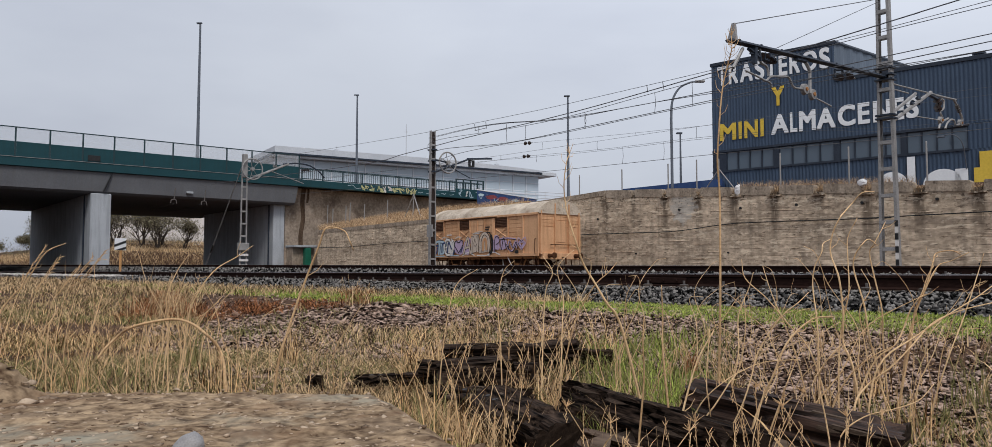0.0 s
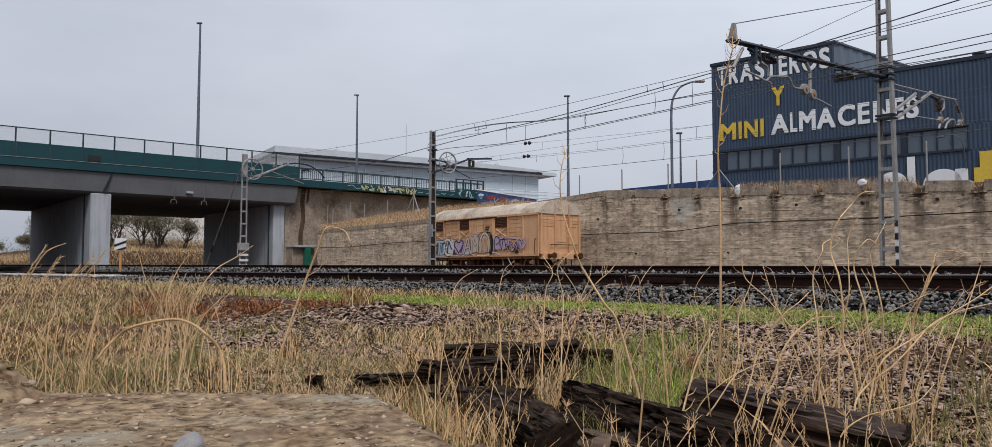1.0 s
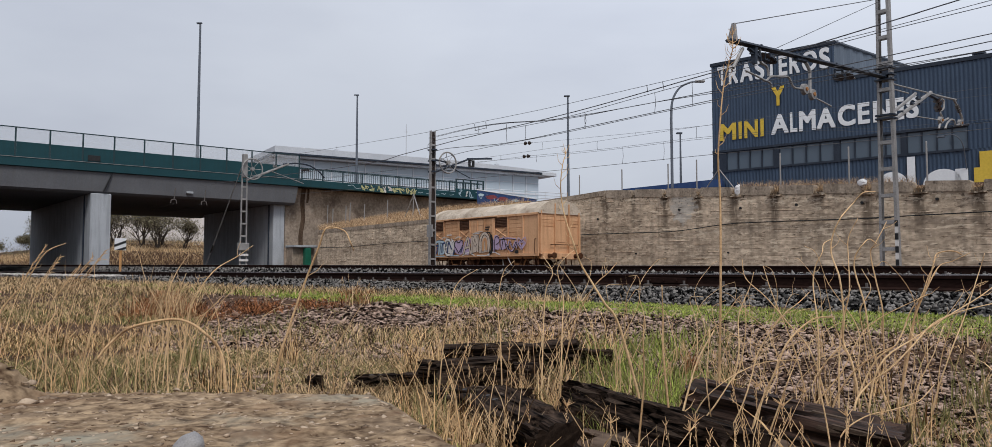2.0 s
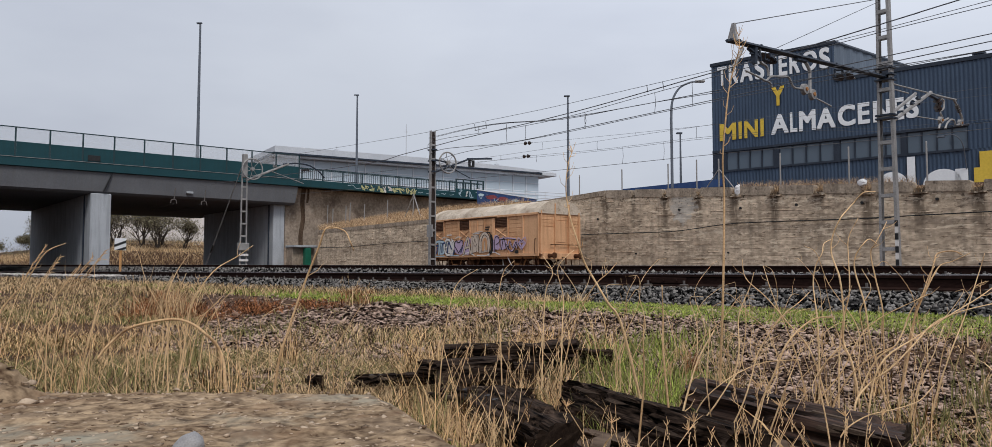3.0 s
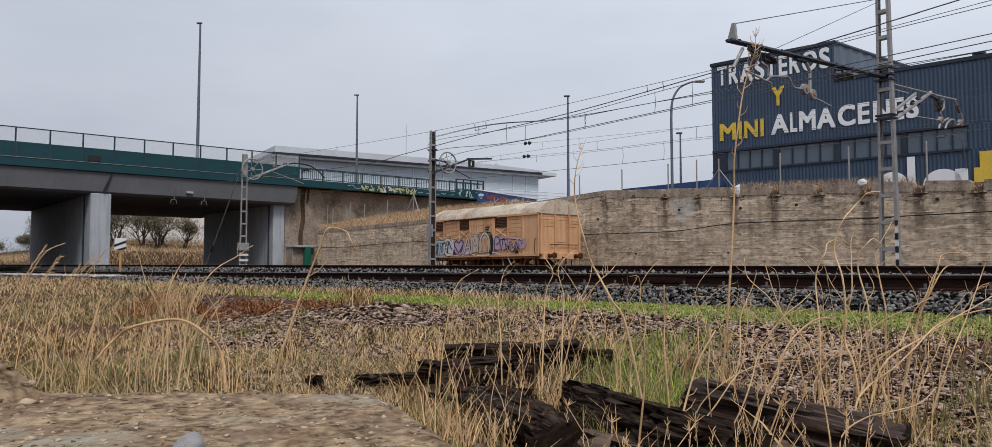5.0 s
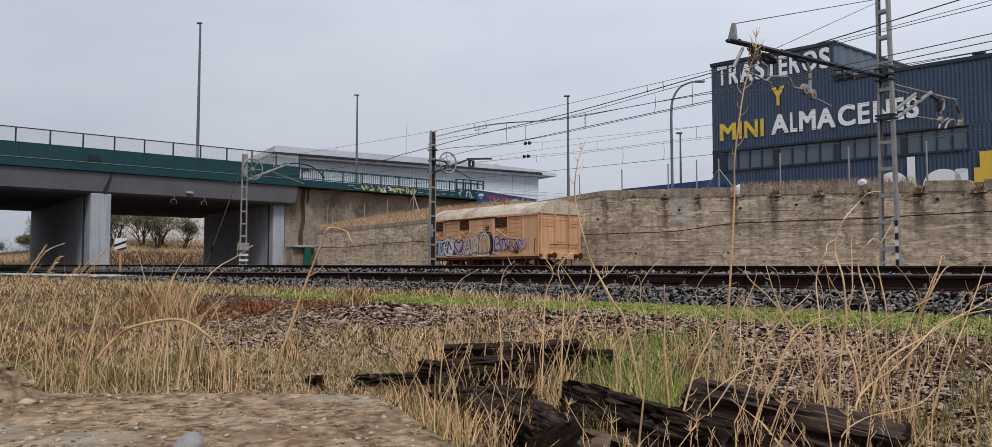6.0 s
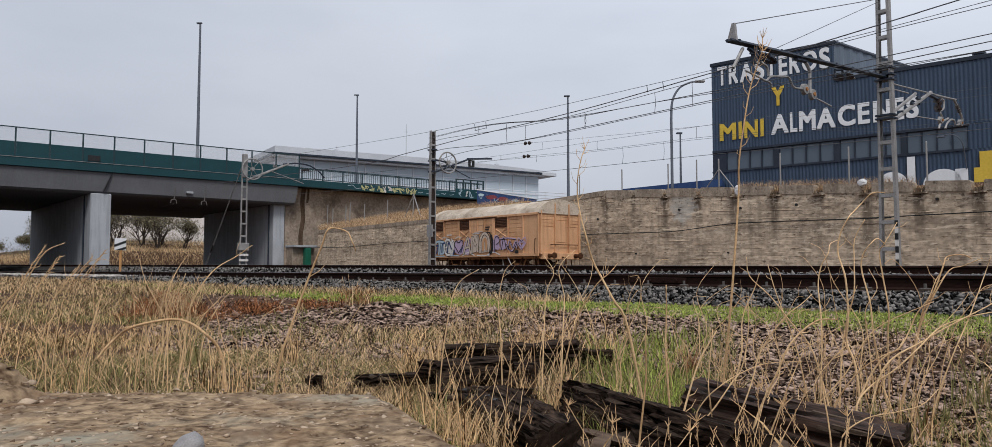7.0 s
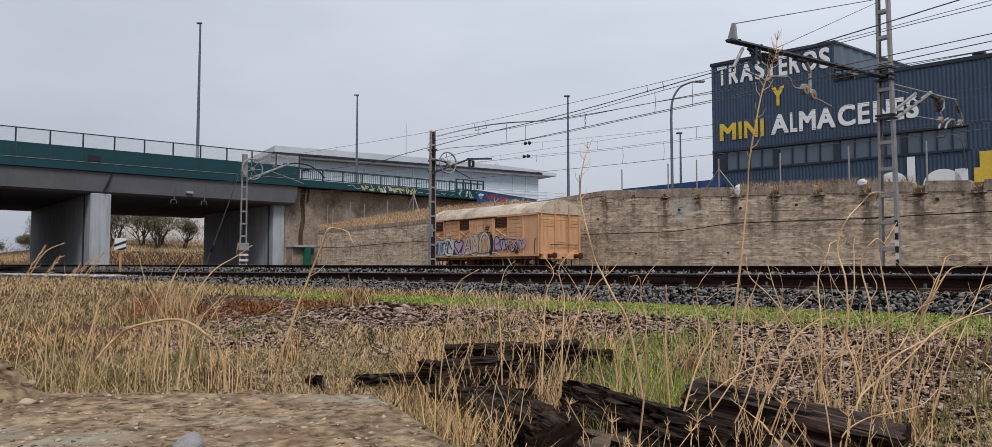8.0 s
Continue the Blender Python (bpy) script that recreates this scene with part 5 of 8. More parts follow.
    part("under_floor", box(bmesh.new(), (-h + 0.2, -1.25, 1.0), (h - 0.2, 1.25, 1.14)), M_UNDER, root)
    for x in (-1.4, 1.3):
        bm = tube(bmesh.new(), [(x, -1.1, 1.0), (x + 0.12, -1.12, 0.5)], 0.04, None, 5)
        part("brake_lever", bm, M_CHALK, root)

    # graffiti: rounded colour fills under dark curved outlines
    rnd = random.Random(12)
    yg = -W / 2 - 0.108

    def blob(x, z, w, ht, lean, material, depth):
        o = []
        for k in range(18):
            a = k * math.tau / 18
            sx = math.copysign(abs(math.cos(a)) ** 0.55, math.cos(a))
            sz = math.copysign(abs(math.sin(a)) ** 0.55, math.sin(a))
            q = 1 + 0.13 * math.sin(3 * a + x * 7)
            o.append((x + w / 2 * sx * q + lean * sz, z + ht / 2 * sz * q))
        part("graffiti_fill", prism(bmesh.new(), o, yg - depth, yg - depth + 0.005), material, root)
        return o

    def letter(fill, lines, w=0.15, edge=0.06, lift=0.0):
        """A sprayed letter: pale strokes over wider dark ones."""
        for line in lines:
            stroke(root, line, w + edge, M_BLACK, yg - lift)
        for line in lines:
            stroke(root, line, w, fill, yg - lift - 0.008)

    for x, z, w, ht, lean, fill in ((-4.35, 1.42, 0.40, 0.42, 0.0, M_LILAC), (-3.55, 1.62, 0.85, 0.75, 0.06, M_SKYBLUE), (-2.75, 1.60, 0.80, 0.85, 0.0, M_CHALK), (-1.95, 1.62, 0.85, 0.80, 0.0, M_LILAC), (-1.2, 1.62, 0.6, 0.9, 0.1, M_LILAC), (-0.55, 1.72, 0.55, 1.0, 0.1, M_CREAM), (0.35, 1.75, 0.85, 1.05, 0.0, M_CREAM), (1.35, 1.72, 0.55, 0.7, 0.0, M_LILAC), (1.95, 1.68, 0.5, 0.55, 0.0, M_LILAC)):
        blob(x, z, w, ht, lean, fill, 0.0)
    letter(M_SKYBLUE, [[(-4.25, 1.88), (-3.9, 1.98), (-3.35, 1.92)], [(-3.85, 1.95), (-3.78, 1.6), (-3.9, 1.22)]], 0.13, 0.055, 0.010)
    letter(M_CHALK, [[(-2.75, 2.0), (-3.1, 2.05), (-3.32, 1.65), (-3.1, 1.22), (-2.75, 1.2)], [(-3.2, 1.6), (-2.95, 1.66)]], 0.13, 0.055, 0.012)
    letter(M_CHALK, [[(-2.62, 2.1), (-2.4, 1.75), (-2.55, 1.25)]], 0.08, 0.05, 0.014)
    stroke(root, [(-1.95, 1.28), (-2.32, 1.72), (-2.2, 1.98), (-1.95, 1.86), (-1.68, 2.0), (-1.55, 1.76), (-1.95, 1.28)], 0.05, M_BLACK, yg - 0.014)
    letter(M_CREAM, [[(-1.5, 1.2), (-1.3, 1.7), (-1.12, 2.12), (-0.98, 1.7), (-0.86, 1.2)], [(-1.35, 1.55), (-0.95, 1.6)]], 0.11, 0.06, 0.010)
    letter(M_CREAM, [[(-0.72, 1.25), (-0.7, 2.15), (-0.42, 1.7), (-0.2, 2.2), (-0.22, 1.3)]], 0.12, 0.05, 0.014)
    letter(M_CREAM, [[(0.0, 1.25), (0.02, 1.95), (0.3, 2.3), (0.62, 2.2), (0.78, 1.85), (0.72, 1.3)]], 0.13, 0.07, 0.010)
    for pts in ([(-4.1, 1.25), (-3.95, 1.75), (-4.3, 1.6)], [(-3.55, 1.3), (-3.5, 1.8), (-3.2, 1.9)], [(-3.0, 1.3), (-2.9, 1.9), (-2.6, 1.5)], [(-2.45, 1.2), (-2.3, 1.45)], [(-1.75, 1.3), (-1.6, 1.6)]):
        stroke(root, pts, 0.09, M_NAVY, yg - 0.024)
    for pts in ([(-3.7, 2.05), (-3.4, 2.2), (-3.0, 2.14)], [(-2.3, 2.1), (-2.0, 2.2), (-1.7, 2.12)], [(-0.7, 2.3), (-0.3, 2.4), (0.2, 2.42)]):
        stroke(root, pts, 0.07, M_CREAM, yg - 0.004)
    stroke(root, [(0.25, 1.35), (0.3, 1.9), (0.5, 1.95), (0.55, 1.4)], 0.16, M_TAN, yg - 0.022)
    stroke(root, [(0.92, 2.2), (1.05, 1.8), (0.98, 1.35), (0.8, 1.2)], 0.17, M_BLACK, yg - 0.012)
    stroke(root, [(0.6, 2.38), (0.85, 2.3), (0.95, 2.1)], 0.07, M_BLACK, yg - 0.014)
    for pts in ([(1.2, 1.3), (1.22, 2.05), (1.5, 2.1), (1.58, 1.85), (1.3, 1.7)], [(1.75, 1.4), (1.95, 2.05), (2.15, 1.45)], [(1.65, 1.95), (2.3, 1.98), (2.95, 1.92)], [(2.3, 1.4), (2.45, 1.85), (2.7, 1.5), (2.95, 1.82), (3.05, 1.45)], [(2.1, 1.75), (2.6, 1.3), (3.0, 1.7)]):
        stroke(root, pts, 0.10, M_LILAC, yg - 0.010)
        stroke(root, [(p[0] + 0.05, p[1] - 0.03) for p in pts], 0.04, M_BLACK, yg - 0.018)
    stroke(root, [(3.4, 1.36), (3.08, 1.72), (3.16, 1.98), (3.4, 1.84), (3.66, 2.0), (3.74, 1.74), (3.4, 1.36)], 0.05, M_LILAC, yg - 0.008)
    stroke(root, [(3.4, 1.46), (3.22, 1.74), (3.4, 1.78), (3.6, 1.74), (3.4, 1.46)], 0.12, M_LILAC, yg - 0.004)
    stroke(root, [(3.32, 1.5), (3.14, 1.74), (3.2, 1.9), (3.4, 1.8), (3.58, 1.92)], 0.03, M_BLACK, yg - 0.014)
    for x in (-4.4, -3.0, -1.6, -0.3, 0.6):
        stroke(root, [(x, 1.12), (x + 0.5, 1.18 + 0.1 * math.sin(x * 3)), (x + 1.1, 1.12)], 0.06, M_CHALK if x > -2 else M_SKYBLUE, yg - 0.004)
    part("stencil_panel", box(bmesh.new(), (2.86, yg - 0.004, 1.18), (3.14, yg, 1.34)), M_BLACK, root, "small black stencilled panel")
    return root


make_wagon()


# ---- overhead line ----
def lattice_mast(X, Y, h, w0, w1, label, turn=0, z0=0.2, slim=0.11):
    root = thing("catenary_mast", label, "mast", T @ pose(X, Y, z0), "catenary masts")
    deep = slim * w0 / 0.6
    for s in (-1, 1):
        bm = bmesh.new()
        for dy in (-1, 1):
            lo = [bm.verts.new((s * w0 / 2 + p, dy * deep + q, 0)) for p, q in ((-0.032, -0.008), (0.032, -0.008), (0.032, 0.008), (-0.032, 0.008))]
            hi = [bm.verts.new((s * w1 / 2 + p, dy * deep + q, h)) for p, q in ((-0.032, -0.008), (0.032, -0.008), (0.032, 0.008), (-0.032, 0.008))]
            for k in range(4):
                bm.faces.new((lo[k], lo[(k + 1) % 4], hi[(k + 1) % 4], hi[k]))
            bm.faces.new(hi)
        lo = [bm.verts.new((s * (w0 / 2 + 0.04) + p, q, 0)) for p, q in ((-0.008, -deep), (0.008, -deep), (0.008, deep), (-0.008, deep))]
        hi = [bm.verts.new((s * (w1 / 2 + 0.032) + p, q, h)) for p, q in ((-0.008, -deep), (0.008, -deep), (0.008, deep), (-0.008, deep))]
        for k in range(4):
            bm.faces.new((lo[k], lo[(k + 1) % 4], hi[(k + 1) % 4], hi[k]))
        part("leg", bm, M_GALV, root, m=pose(0, 0, 0, 0, 0, turn))
    z = 0.35
    while z < h - 0.1:
        w = w0 + (w1 - w0) * z / h
        for dy in (-deep - 0.012, deep + 0.012):
            part("batten", box(bmesh.new(), (-w / 2, dy - 0.006, z - 0.05), (w / 2, dy + 0.006, z + 0.05)), M_GALV, root, m=pose(0, 0, 0, 0, 0, turn))
        z += 0.78
    part("footing", box(bmesh.new(), (-w0 * 0.9, -0.45, -0.5), (w0 * 0.9, 0.45, 0.06), None, 0.03), M_PIER, root)
    return root


def insulator(bm, a, b, r=0.075, n=4):
    """A string of discs between two points."""
    a, b = Vector(a), Vector(b)
    tube(bm, [a, b], 0.02, None, 5)
    for k in range(n):
        p, q = a.lerp(b, (k + 0.25) / n), a.lerp(b, (k + 0.6) / n)
        tube(bm, [p, q], r, r * 0.55, 9)
    return bm


def wheel(bm, c, r):
    """A spoked tensioning wheel that stands across the track."""
    c = Vector(c)
    ring = [c + Vector((0, r * math.cos(a), r * math.sin(a))) for a in np.linspace(0, math.tau, 25)]
    tube(bm, ring, 0.045, None, 5)
    for k in range(7):
        a = k * math.tau / 7
        tube(bm, [c, c + Vector((0, r * math.cos(a), r * math.sin(a)))], 0.018, None, 4)
    tube(bm, [c - Vector((0.1, 0, 0)), c + Vector((0.1, 0, 0))], 0.12, None, 8)
    return bm


m1 = lattice_mast(-10.25, 23.57, 10.2, 0.47, 0.25, "tall grey lattice catenary mast with a long arm")
# long arm over the running lines
bm = bmesh.new()
for dx in (-0.055, 0.055):
    tube(bm, [(dx, 0.25, 6.2), (dx, -8.0, 5.78)], 0.042, None, 4)
for k in range(9):
    y = -0.3 - 0.92 * k
    box(bm, (-0.085, y - 0.03, 6.19 + y * 0.05 - 0.035), (0.085, y + 0.03, 6.19 + y * 0.05 + 0.045))
part("cross_arm", bm, M_DARKTRIM, m1, "dark riveted steel cross arm")
part("arm_fin", prism(bmesh.new(), [(-0.14, 5.8), (0.10, 5.8), (0.06, 6.2), (-0.01, 6.2)], -7.86, -7.78), M_GALV, m1)
part("arm_strut", tube(bmesh.new(), [(0, -7.43, 5.69), (0, -7.84, 5.16)], 0.042, None, 6), M_GALV, m1, "pale tubular strut")
part("arm_stay", tube(bmesh.new(), [(0, -6.0, 5.95), (0, -0.15, 8.45)], 0.009, None, 4), M_WIRE, m1)
part("arm_stay", tube(bmesh.new(), [(0, -7.8, 6.2), (0, -0.2, 8.5)], 0.011, None, 4), M_WIRE, m1)
part("bracket_plate", prism(bmesh.new(), [(-0.05, 5.4), (0.05, 5.4), (0.07, 5.85), (-0.07, 5.85)], -7.0, -6.9), M_DARKTRIM, m1)
# clamps and insulators under the arm
for a, b, r in (((0, -7.19, 5.74),(0, -6.77, 5.60),0.05), ((0, -6.76, 5.76),(0, -6.69, 5.52),0.045), ((0, -6.54, 5.75),(0, -6.49, 5.57),0.06), ((0, -6.32, 5.71),(0, -6.01, 5.62),0.07), ((0, -6.57, 5.59),(0, -6.29, 5.57),0.06), ((0, -7.12, 5.63),(0, -6.79, 5.66),0.03)):
    part("hanger", tube(bmesh.new(), [a, b], r, None, 6), M_DARKTRIM, m1)
for a, b in (((0, -6.65, 5.65),(0, -6.35, 5.66)), ((0, -6.38, 5.59),(0, -6.04, 5.64)), ((0, -3.03, 5.72),(0, -2.60, 5.75)), ((0, -2.46, 5.85),(0, -2.02, 5.86))):
    part("insulator", insulator(bmesh.new(), a, b, 0.095, 3), M_INSUL, m1)
for a, b in (((0, -3.05, 5.91),(0, -3.03, 5.70)), ((0, -3.02, 5.91),(0, -2.63, 5.98)), ((0, -2.63, 5.98),(0, -2.57, 5.80)), ((0, -2.49, 5.91),(0, -2.46, 5.76))):
    part("hanger", tube(bmesh.new(), [a, b], 0.035, None, 6), M_DARKTRIM, m1)
part("hanger", tube(bmesh.new(), [(0, -2.38, 5.91),(0, -1.91, 5.85)], 0.022, None, 5), M_GALV, m1)
part("feed_pipe", tube(bmesh.new(), smooth_line([(0, -6.70, 5.80),(0, -6.69, 5.51),(0, -6.44, 5.44),(0, -6.36, 5.33),(0, -6.34, 5.21)], 4), 0.032, None, 6), M_GALV, m1)
part("drop_bracket", tube(bmesh.new(), smooth_line([(0, -4.92, 5.88),(0, -4.64, 5.88),(0, -4.40, 5.69),(0, -4.37, 5.49),(0, -4.39, 5.07)], 4), 0.045, None, 6), M_GALV, m1)
part("drop_bracket", tube(bmesh.new(), [(0, -5.05, 5.85),(0, -4.55, 5.88)], 0.06, None, 6), M_DARKTRIM, m1)
part("steady_arm", tube(bmesh.new(), smooth_line([(0, -4.77, 5.13),(0, -5.17, 5.11),(0, -5.32, 5.24),(0, -5.46, 5.33),(0, -5.91, 5.27),(0, -6.25, 5.21),(0, -6.45, 5.08),(0, -6.62, 5.09)], 4), 0.030, None, 6), M_GALV, m1)
part("steady_arm", tube(bmesh.new(), smooth_line([(0, -7.34, 5.18),(0, -6.97, 5.14),(0, -6.54, 5.08),(0, -6.29, 5.06),(0, -6.20, 4.95)], 4), 0.024, None, 6), M_GALV, m1)
part("registration_arm", tube(bmesh.new(), [(0, -4.14, 4.99),(0, -3.28, 4.88)], 0.022, None, 5), M_GALV, m1)
for c in ((0, -4.64, 5.14),(0, -4.26, 5.06)):
    c = Vector(c)
    ring = part("insulator", tube(bmesh.new(), [c - Vector((0.05, 0, 0)), c + Vector((0.05, 0, 0))], 0.15, 0.13, 14), M_GALV, m1, "pale round insulator")
    part("hub", tube(bmesh.new(), [c - Vector((0.08, 0, 0)), c + Vector((0.08, 0, 0))], 0.05, None, 8), M_RUST, ring)
for k in range(8):
    part("warning_band", box(bmesh.new(), (0.19, -0.115, 0.45 + 0.19 * k), (0.285, -0.098, 0.62 + 0.19 * k)), M_BLACK if k % 2 else M_CHALK, m1, "black and white painted warning band")
# cantilever over the siding
part("cantilever", tube(bmesh.new(), [(0, 0.46, 4.96),(0, 3.25, 6.21)], 0.062, None, 6), M_GALV, m1)
part("cantilever", tube(bmesh.new(), [(0, 0.30, 5.13),(0, 2.08, 6.00)], 0.055, None, 6), M_GALV, m1)
for a, b in (((0, 1.04, 5.28),(0, 1.26, 5.25)), ((0, 1.74, 5.65),(0, 2.01, 5.63)), ((0, 2.17, 5.87),(0, 2.50, 5.86)), ((0, 2.30, 5.71),(0, 2.54, 5.82))):
    part("clamp", tube(bmesh.new(), [a, b], 0.05, None, 6), M_DARKTRIM, m1)
part("tie_tube", tube(bmesh.new(), smooth_line([(0, 0.28, 6.12),(0, 0.58, 6.07),(0, 2.80, 6.16),(0, 5.37, 6.26)], 3), 0.026, None, 5), M_GALV, m1)
part("tie_tube", tube(bmesh.new(), [(0, 3.00, 6.13),(0, 3.88, 6.05)], 0.055, None, 6), M_DARKTRIM, m1)
part("tie_tube", tube(bmesh.new(), [(0, 3.59, 6.17),(0, 5.26, 6.26)], 0.036, None, 6), M_GALV, m1)
part("tie_tube", tube(bmesh.new(), [(0, 0.44, 5.91),(0, 1.58, 5.94)], 0.022, None, 5), M_GALV, m1)
part("hook_arm", tube(bmesh.new(), smooth_line([(0, 5.15, 6.25),(0, 5.46, 6.01),(0, 5.77, 5.72),(0, 5.80, 5.53)], 4), 0.040, None, 6), M_GALV, m1)
part("hook_arm", tube(bmesh.new(), smooth_line([(0, 4.09, 6.12),(0, 4.29, 6.07),(0, 4.22, 5.80),(0, 3.95, 5.68),(0, 4.14, 5.50)], 4), 0.032, None, 6), M_GALV, m1)
for a, b in (((0, 3.68, 6.04),(0, 3.97, 5.85)), ((0, 3.71, 5.82),(0, 3.90, 5.68))):
    part("insulator", insulator(bmesh.new(), a, b, 0.12, 2), M_INSUL, m1)
part("insulator", insulator(bmesh.new(), (0, 5.36, 6.08), (0, 5.61, 5.86), 0.08, 4), M_INSUL, m1)
part("steady_arm", tube(bmesh.new(), smooth_line([(0, 3.80, 5.10),(0, 3.92, 5.26),(0, 4.19, 5.40),(0, 4.61, 5.54)], 4), 0.034, None, 6), M_GALV, m1)
part("steady_arm", tube(bmesh.new(), smooth_line([(0, 4.32, 5.16),(0, 4.49, 5.35),(0, 4.82, 5.52),(0, 5.09, 5.53),(0, 5.24, 5.38),(0, 5.58, 5.46)], 4), 0.034, None, 6), M_GALV, m1)
part("registration_arm", tube(bmesh.new(), [(0, 2.17, 5.29),(0, 3.98, 5.40)], 0.020, None, 5), M_GALV, m1)
part("crossbar", tube(bmesh.new(), [(0, 4.91, 5.30),(0, 6.37, 5.56)], 0.035, None, 5), M_DARKTRIM, m1)
for c in ((0, 3.98, 5.40),(0, 5.64, 5.51)):
    c = Vector(c)
    ring = part("insulator", tube(bmesh.new(), [c - Vector((0.05, 0, 0)), c + Vector((0.05, 0, 0))], 0.13, 0.11, 12), M_GALV, m1, "pale round insulator")
    part("hub", tube(bmesh.new(), [c - Vector((0.08, 0, 0)), c + Vector((0.08, 0, 0))], 0.045, None, 8), M_RUST, ring)
for z in (4.95, 5.05, 6.1, 6.25, 6.45):
    part("clamp", box(bmesh.new(), (-0.26, -0.16, z - 0.025), (0.26, 0.16, z + 0.025)), M_DARKTRIM, m1)

m2 = lattice_mast(-35.17, 24.98, 8.15, 0.36, 0.25, "brown-grey lattice mast with a tensioning wheel", 90)
# plate added so that the gaps between the legs read dark
bm = prism(bmesh.new(), [(-0.16, 0.0), (0.16, 0.0), (0.11, 8.1), (-0.11, 8.1)], -0.012, 0.012, pose(0, 0, 0, 0, 0, 90))
part("web_plate", bm, M_INSUL, m2, "added dark plate that darkens the mast's open gaps")
part("tension_wheel", wheel(bmesh.new(), (0.35, 0.78, 6.43), 0.57), M_GALV, m2)
part("cantilever", tube(bmesh.new(), [(0, 0.2, 5.9), (0, 2.56, 6.84)], 0.05, None, 6), M_DARKTRIM, m2)
part("cantilever", tube(bmesh.new(), [(0, 2.4, 6.82), (0, 4.2, 7.0)], 0.055, None, 6), M_DARKTRIM, m2)
part("wheel_bracket", tube(bmesh.new(), [(0, 0.0, 6.6), (0.35, 0.78, 6.43)], 0.05, None, 6), M_DARKTRIM, m2)
part("steady_arm", tube(bmesh.new(), smooth_line([(0, 1.2, 6.3), (0, 1.9, 6.0), (0, 2.6, 5.75)], 3), 0.028, None, 5), M_DARKTRIM, m2)
bm = bmesh.new()
for y in (2.56, 2.84):
    box(bm, (-0.08, y - 0.03, 6.44), (0.08, y + 0.03, 6.74))
for z in (6.43, 6.74):
    box(bm, (-0.08, 2.53, z - 0.03), (0.08, 2.87, z + 0.03))
part("lamp_frame", bm, M_BLACK, m2, "small black square frame under the arm")
for z in (5.9, 6.5, 7.1):
    part("clamp", box(bmesh.new(), (-0.24, -0.14, z - 0.04), (0.24, 0.14, z + 0.04)), M_DARKTRIM, m2)
part("plate", box(bmesh.new(), (0.18, -0.5, 2.3), (0.72, -0.45, 2.95), None, 0.01), M_GALV, m2, "small grey plate on the mast")

m3 = lattice_mast(-48.6, 19.9, 6.5, 0.42, 0.30, "pale lattice mast with a tensioning wheel", 90, 0.2, 0.055)
part("mast_head", box(bmesh.new(), (-0.16, -0.14, 6.4), (0.16, 0.14, 7.9), None, 0.02), M_GALV, m3)
part("tension_wheel", wheel(bmesh.new(), (0.3, 0.4, 6.95), 0.66), M_GALV, m3)
part("cantilever", tube(bmesh.new(), [(0, 0.1, 6.23), (0, 3.0, 7.55)], 0.075, None, 6), M_GALV, m3)
part("cantilever", tube(bmesh.new(), smooth_line([(0, 2.6, 7.5), (0, 3.6, 7.63), (0, 4.5, 7.55), (0, 5.2, 7.2), (0, 5.6, 6.8)], 3), 0.05, None, 5), M_DARKTRIM, m3)
part("steady_arm", tube(bmesh.new(), smooth_line([(0, 1.6, 7.0), (0, 2.9, 6.65), (0, 4.1, 6.3)], 3), 0.03, None, 5), M_GALV, m3)
for y, z in ((1.9, 7.3), (1.7, 7.9), (3.9, 7.2), (4.2, 7.25)):
    part("insulator", insulator(bmesh.new(), (0, y, z), (0, y + 0.3, z), 0.10, 3), M_GALV if y < 3 else M_INSUL, m3)
part("guy_wire", tube(bmesh.new(), [(-0.1, -0.1, 7.2), (-7.2, 0.0, 0.1)], 0.03, None, 5), M_GALV, m3)
part("guy_turnbuckle", tube(bmesh.new(), [(-5.05, -0.03, 2.24), (-5.55, -0.02, 1.74)], 0.055, None, 6), M_BLACK, m3)
part("switch_box", box(bmesh.new(), (-0.2, -0.32, 1.75), (0.2, 0.32, 2.25), None, 0.03), M_GALV, m3, "small pale steel box on the mast")
for k in range(3):
    part("painted_band", box(bmesh.new(), (0.10, -0.3, 0.75 + 0.34 * k), (0.125, 0.3, 0.88 + 0.34 * k)), M_CHALK, m3, "white painted band")


def wire(name, label, pts, r):
    line = smooth_line(pts, 8)
    solid(name, tube(bmesh.new(), line, r * 0.8, None, 5), M_WIRE, label, "cable", T, "overhead wires")
    return line


def at_x(line, X):
    """The point of a wire at X along the track."""
    for a, b in zip(line, line[1:]):
        if min(a.x, b.x) <= X <= max(a.x, b.x):
            return a.lerp(b, (X - a.x) / (b.x - a.x))
    return line[-1]


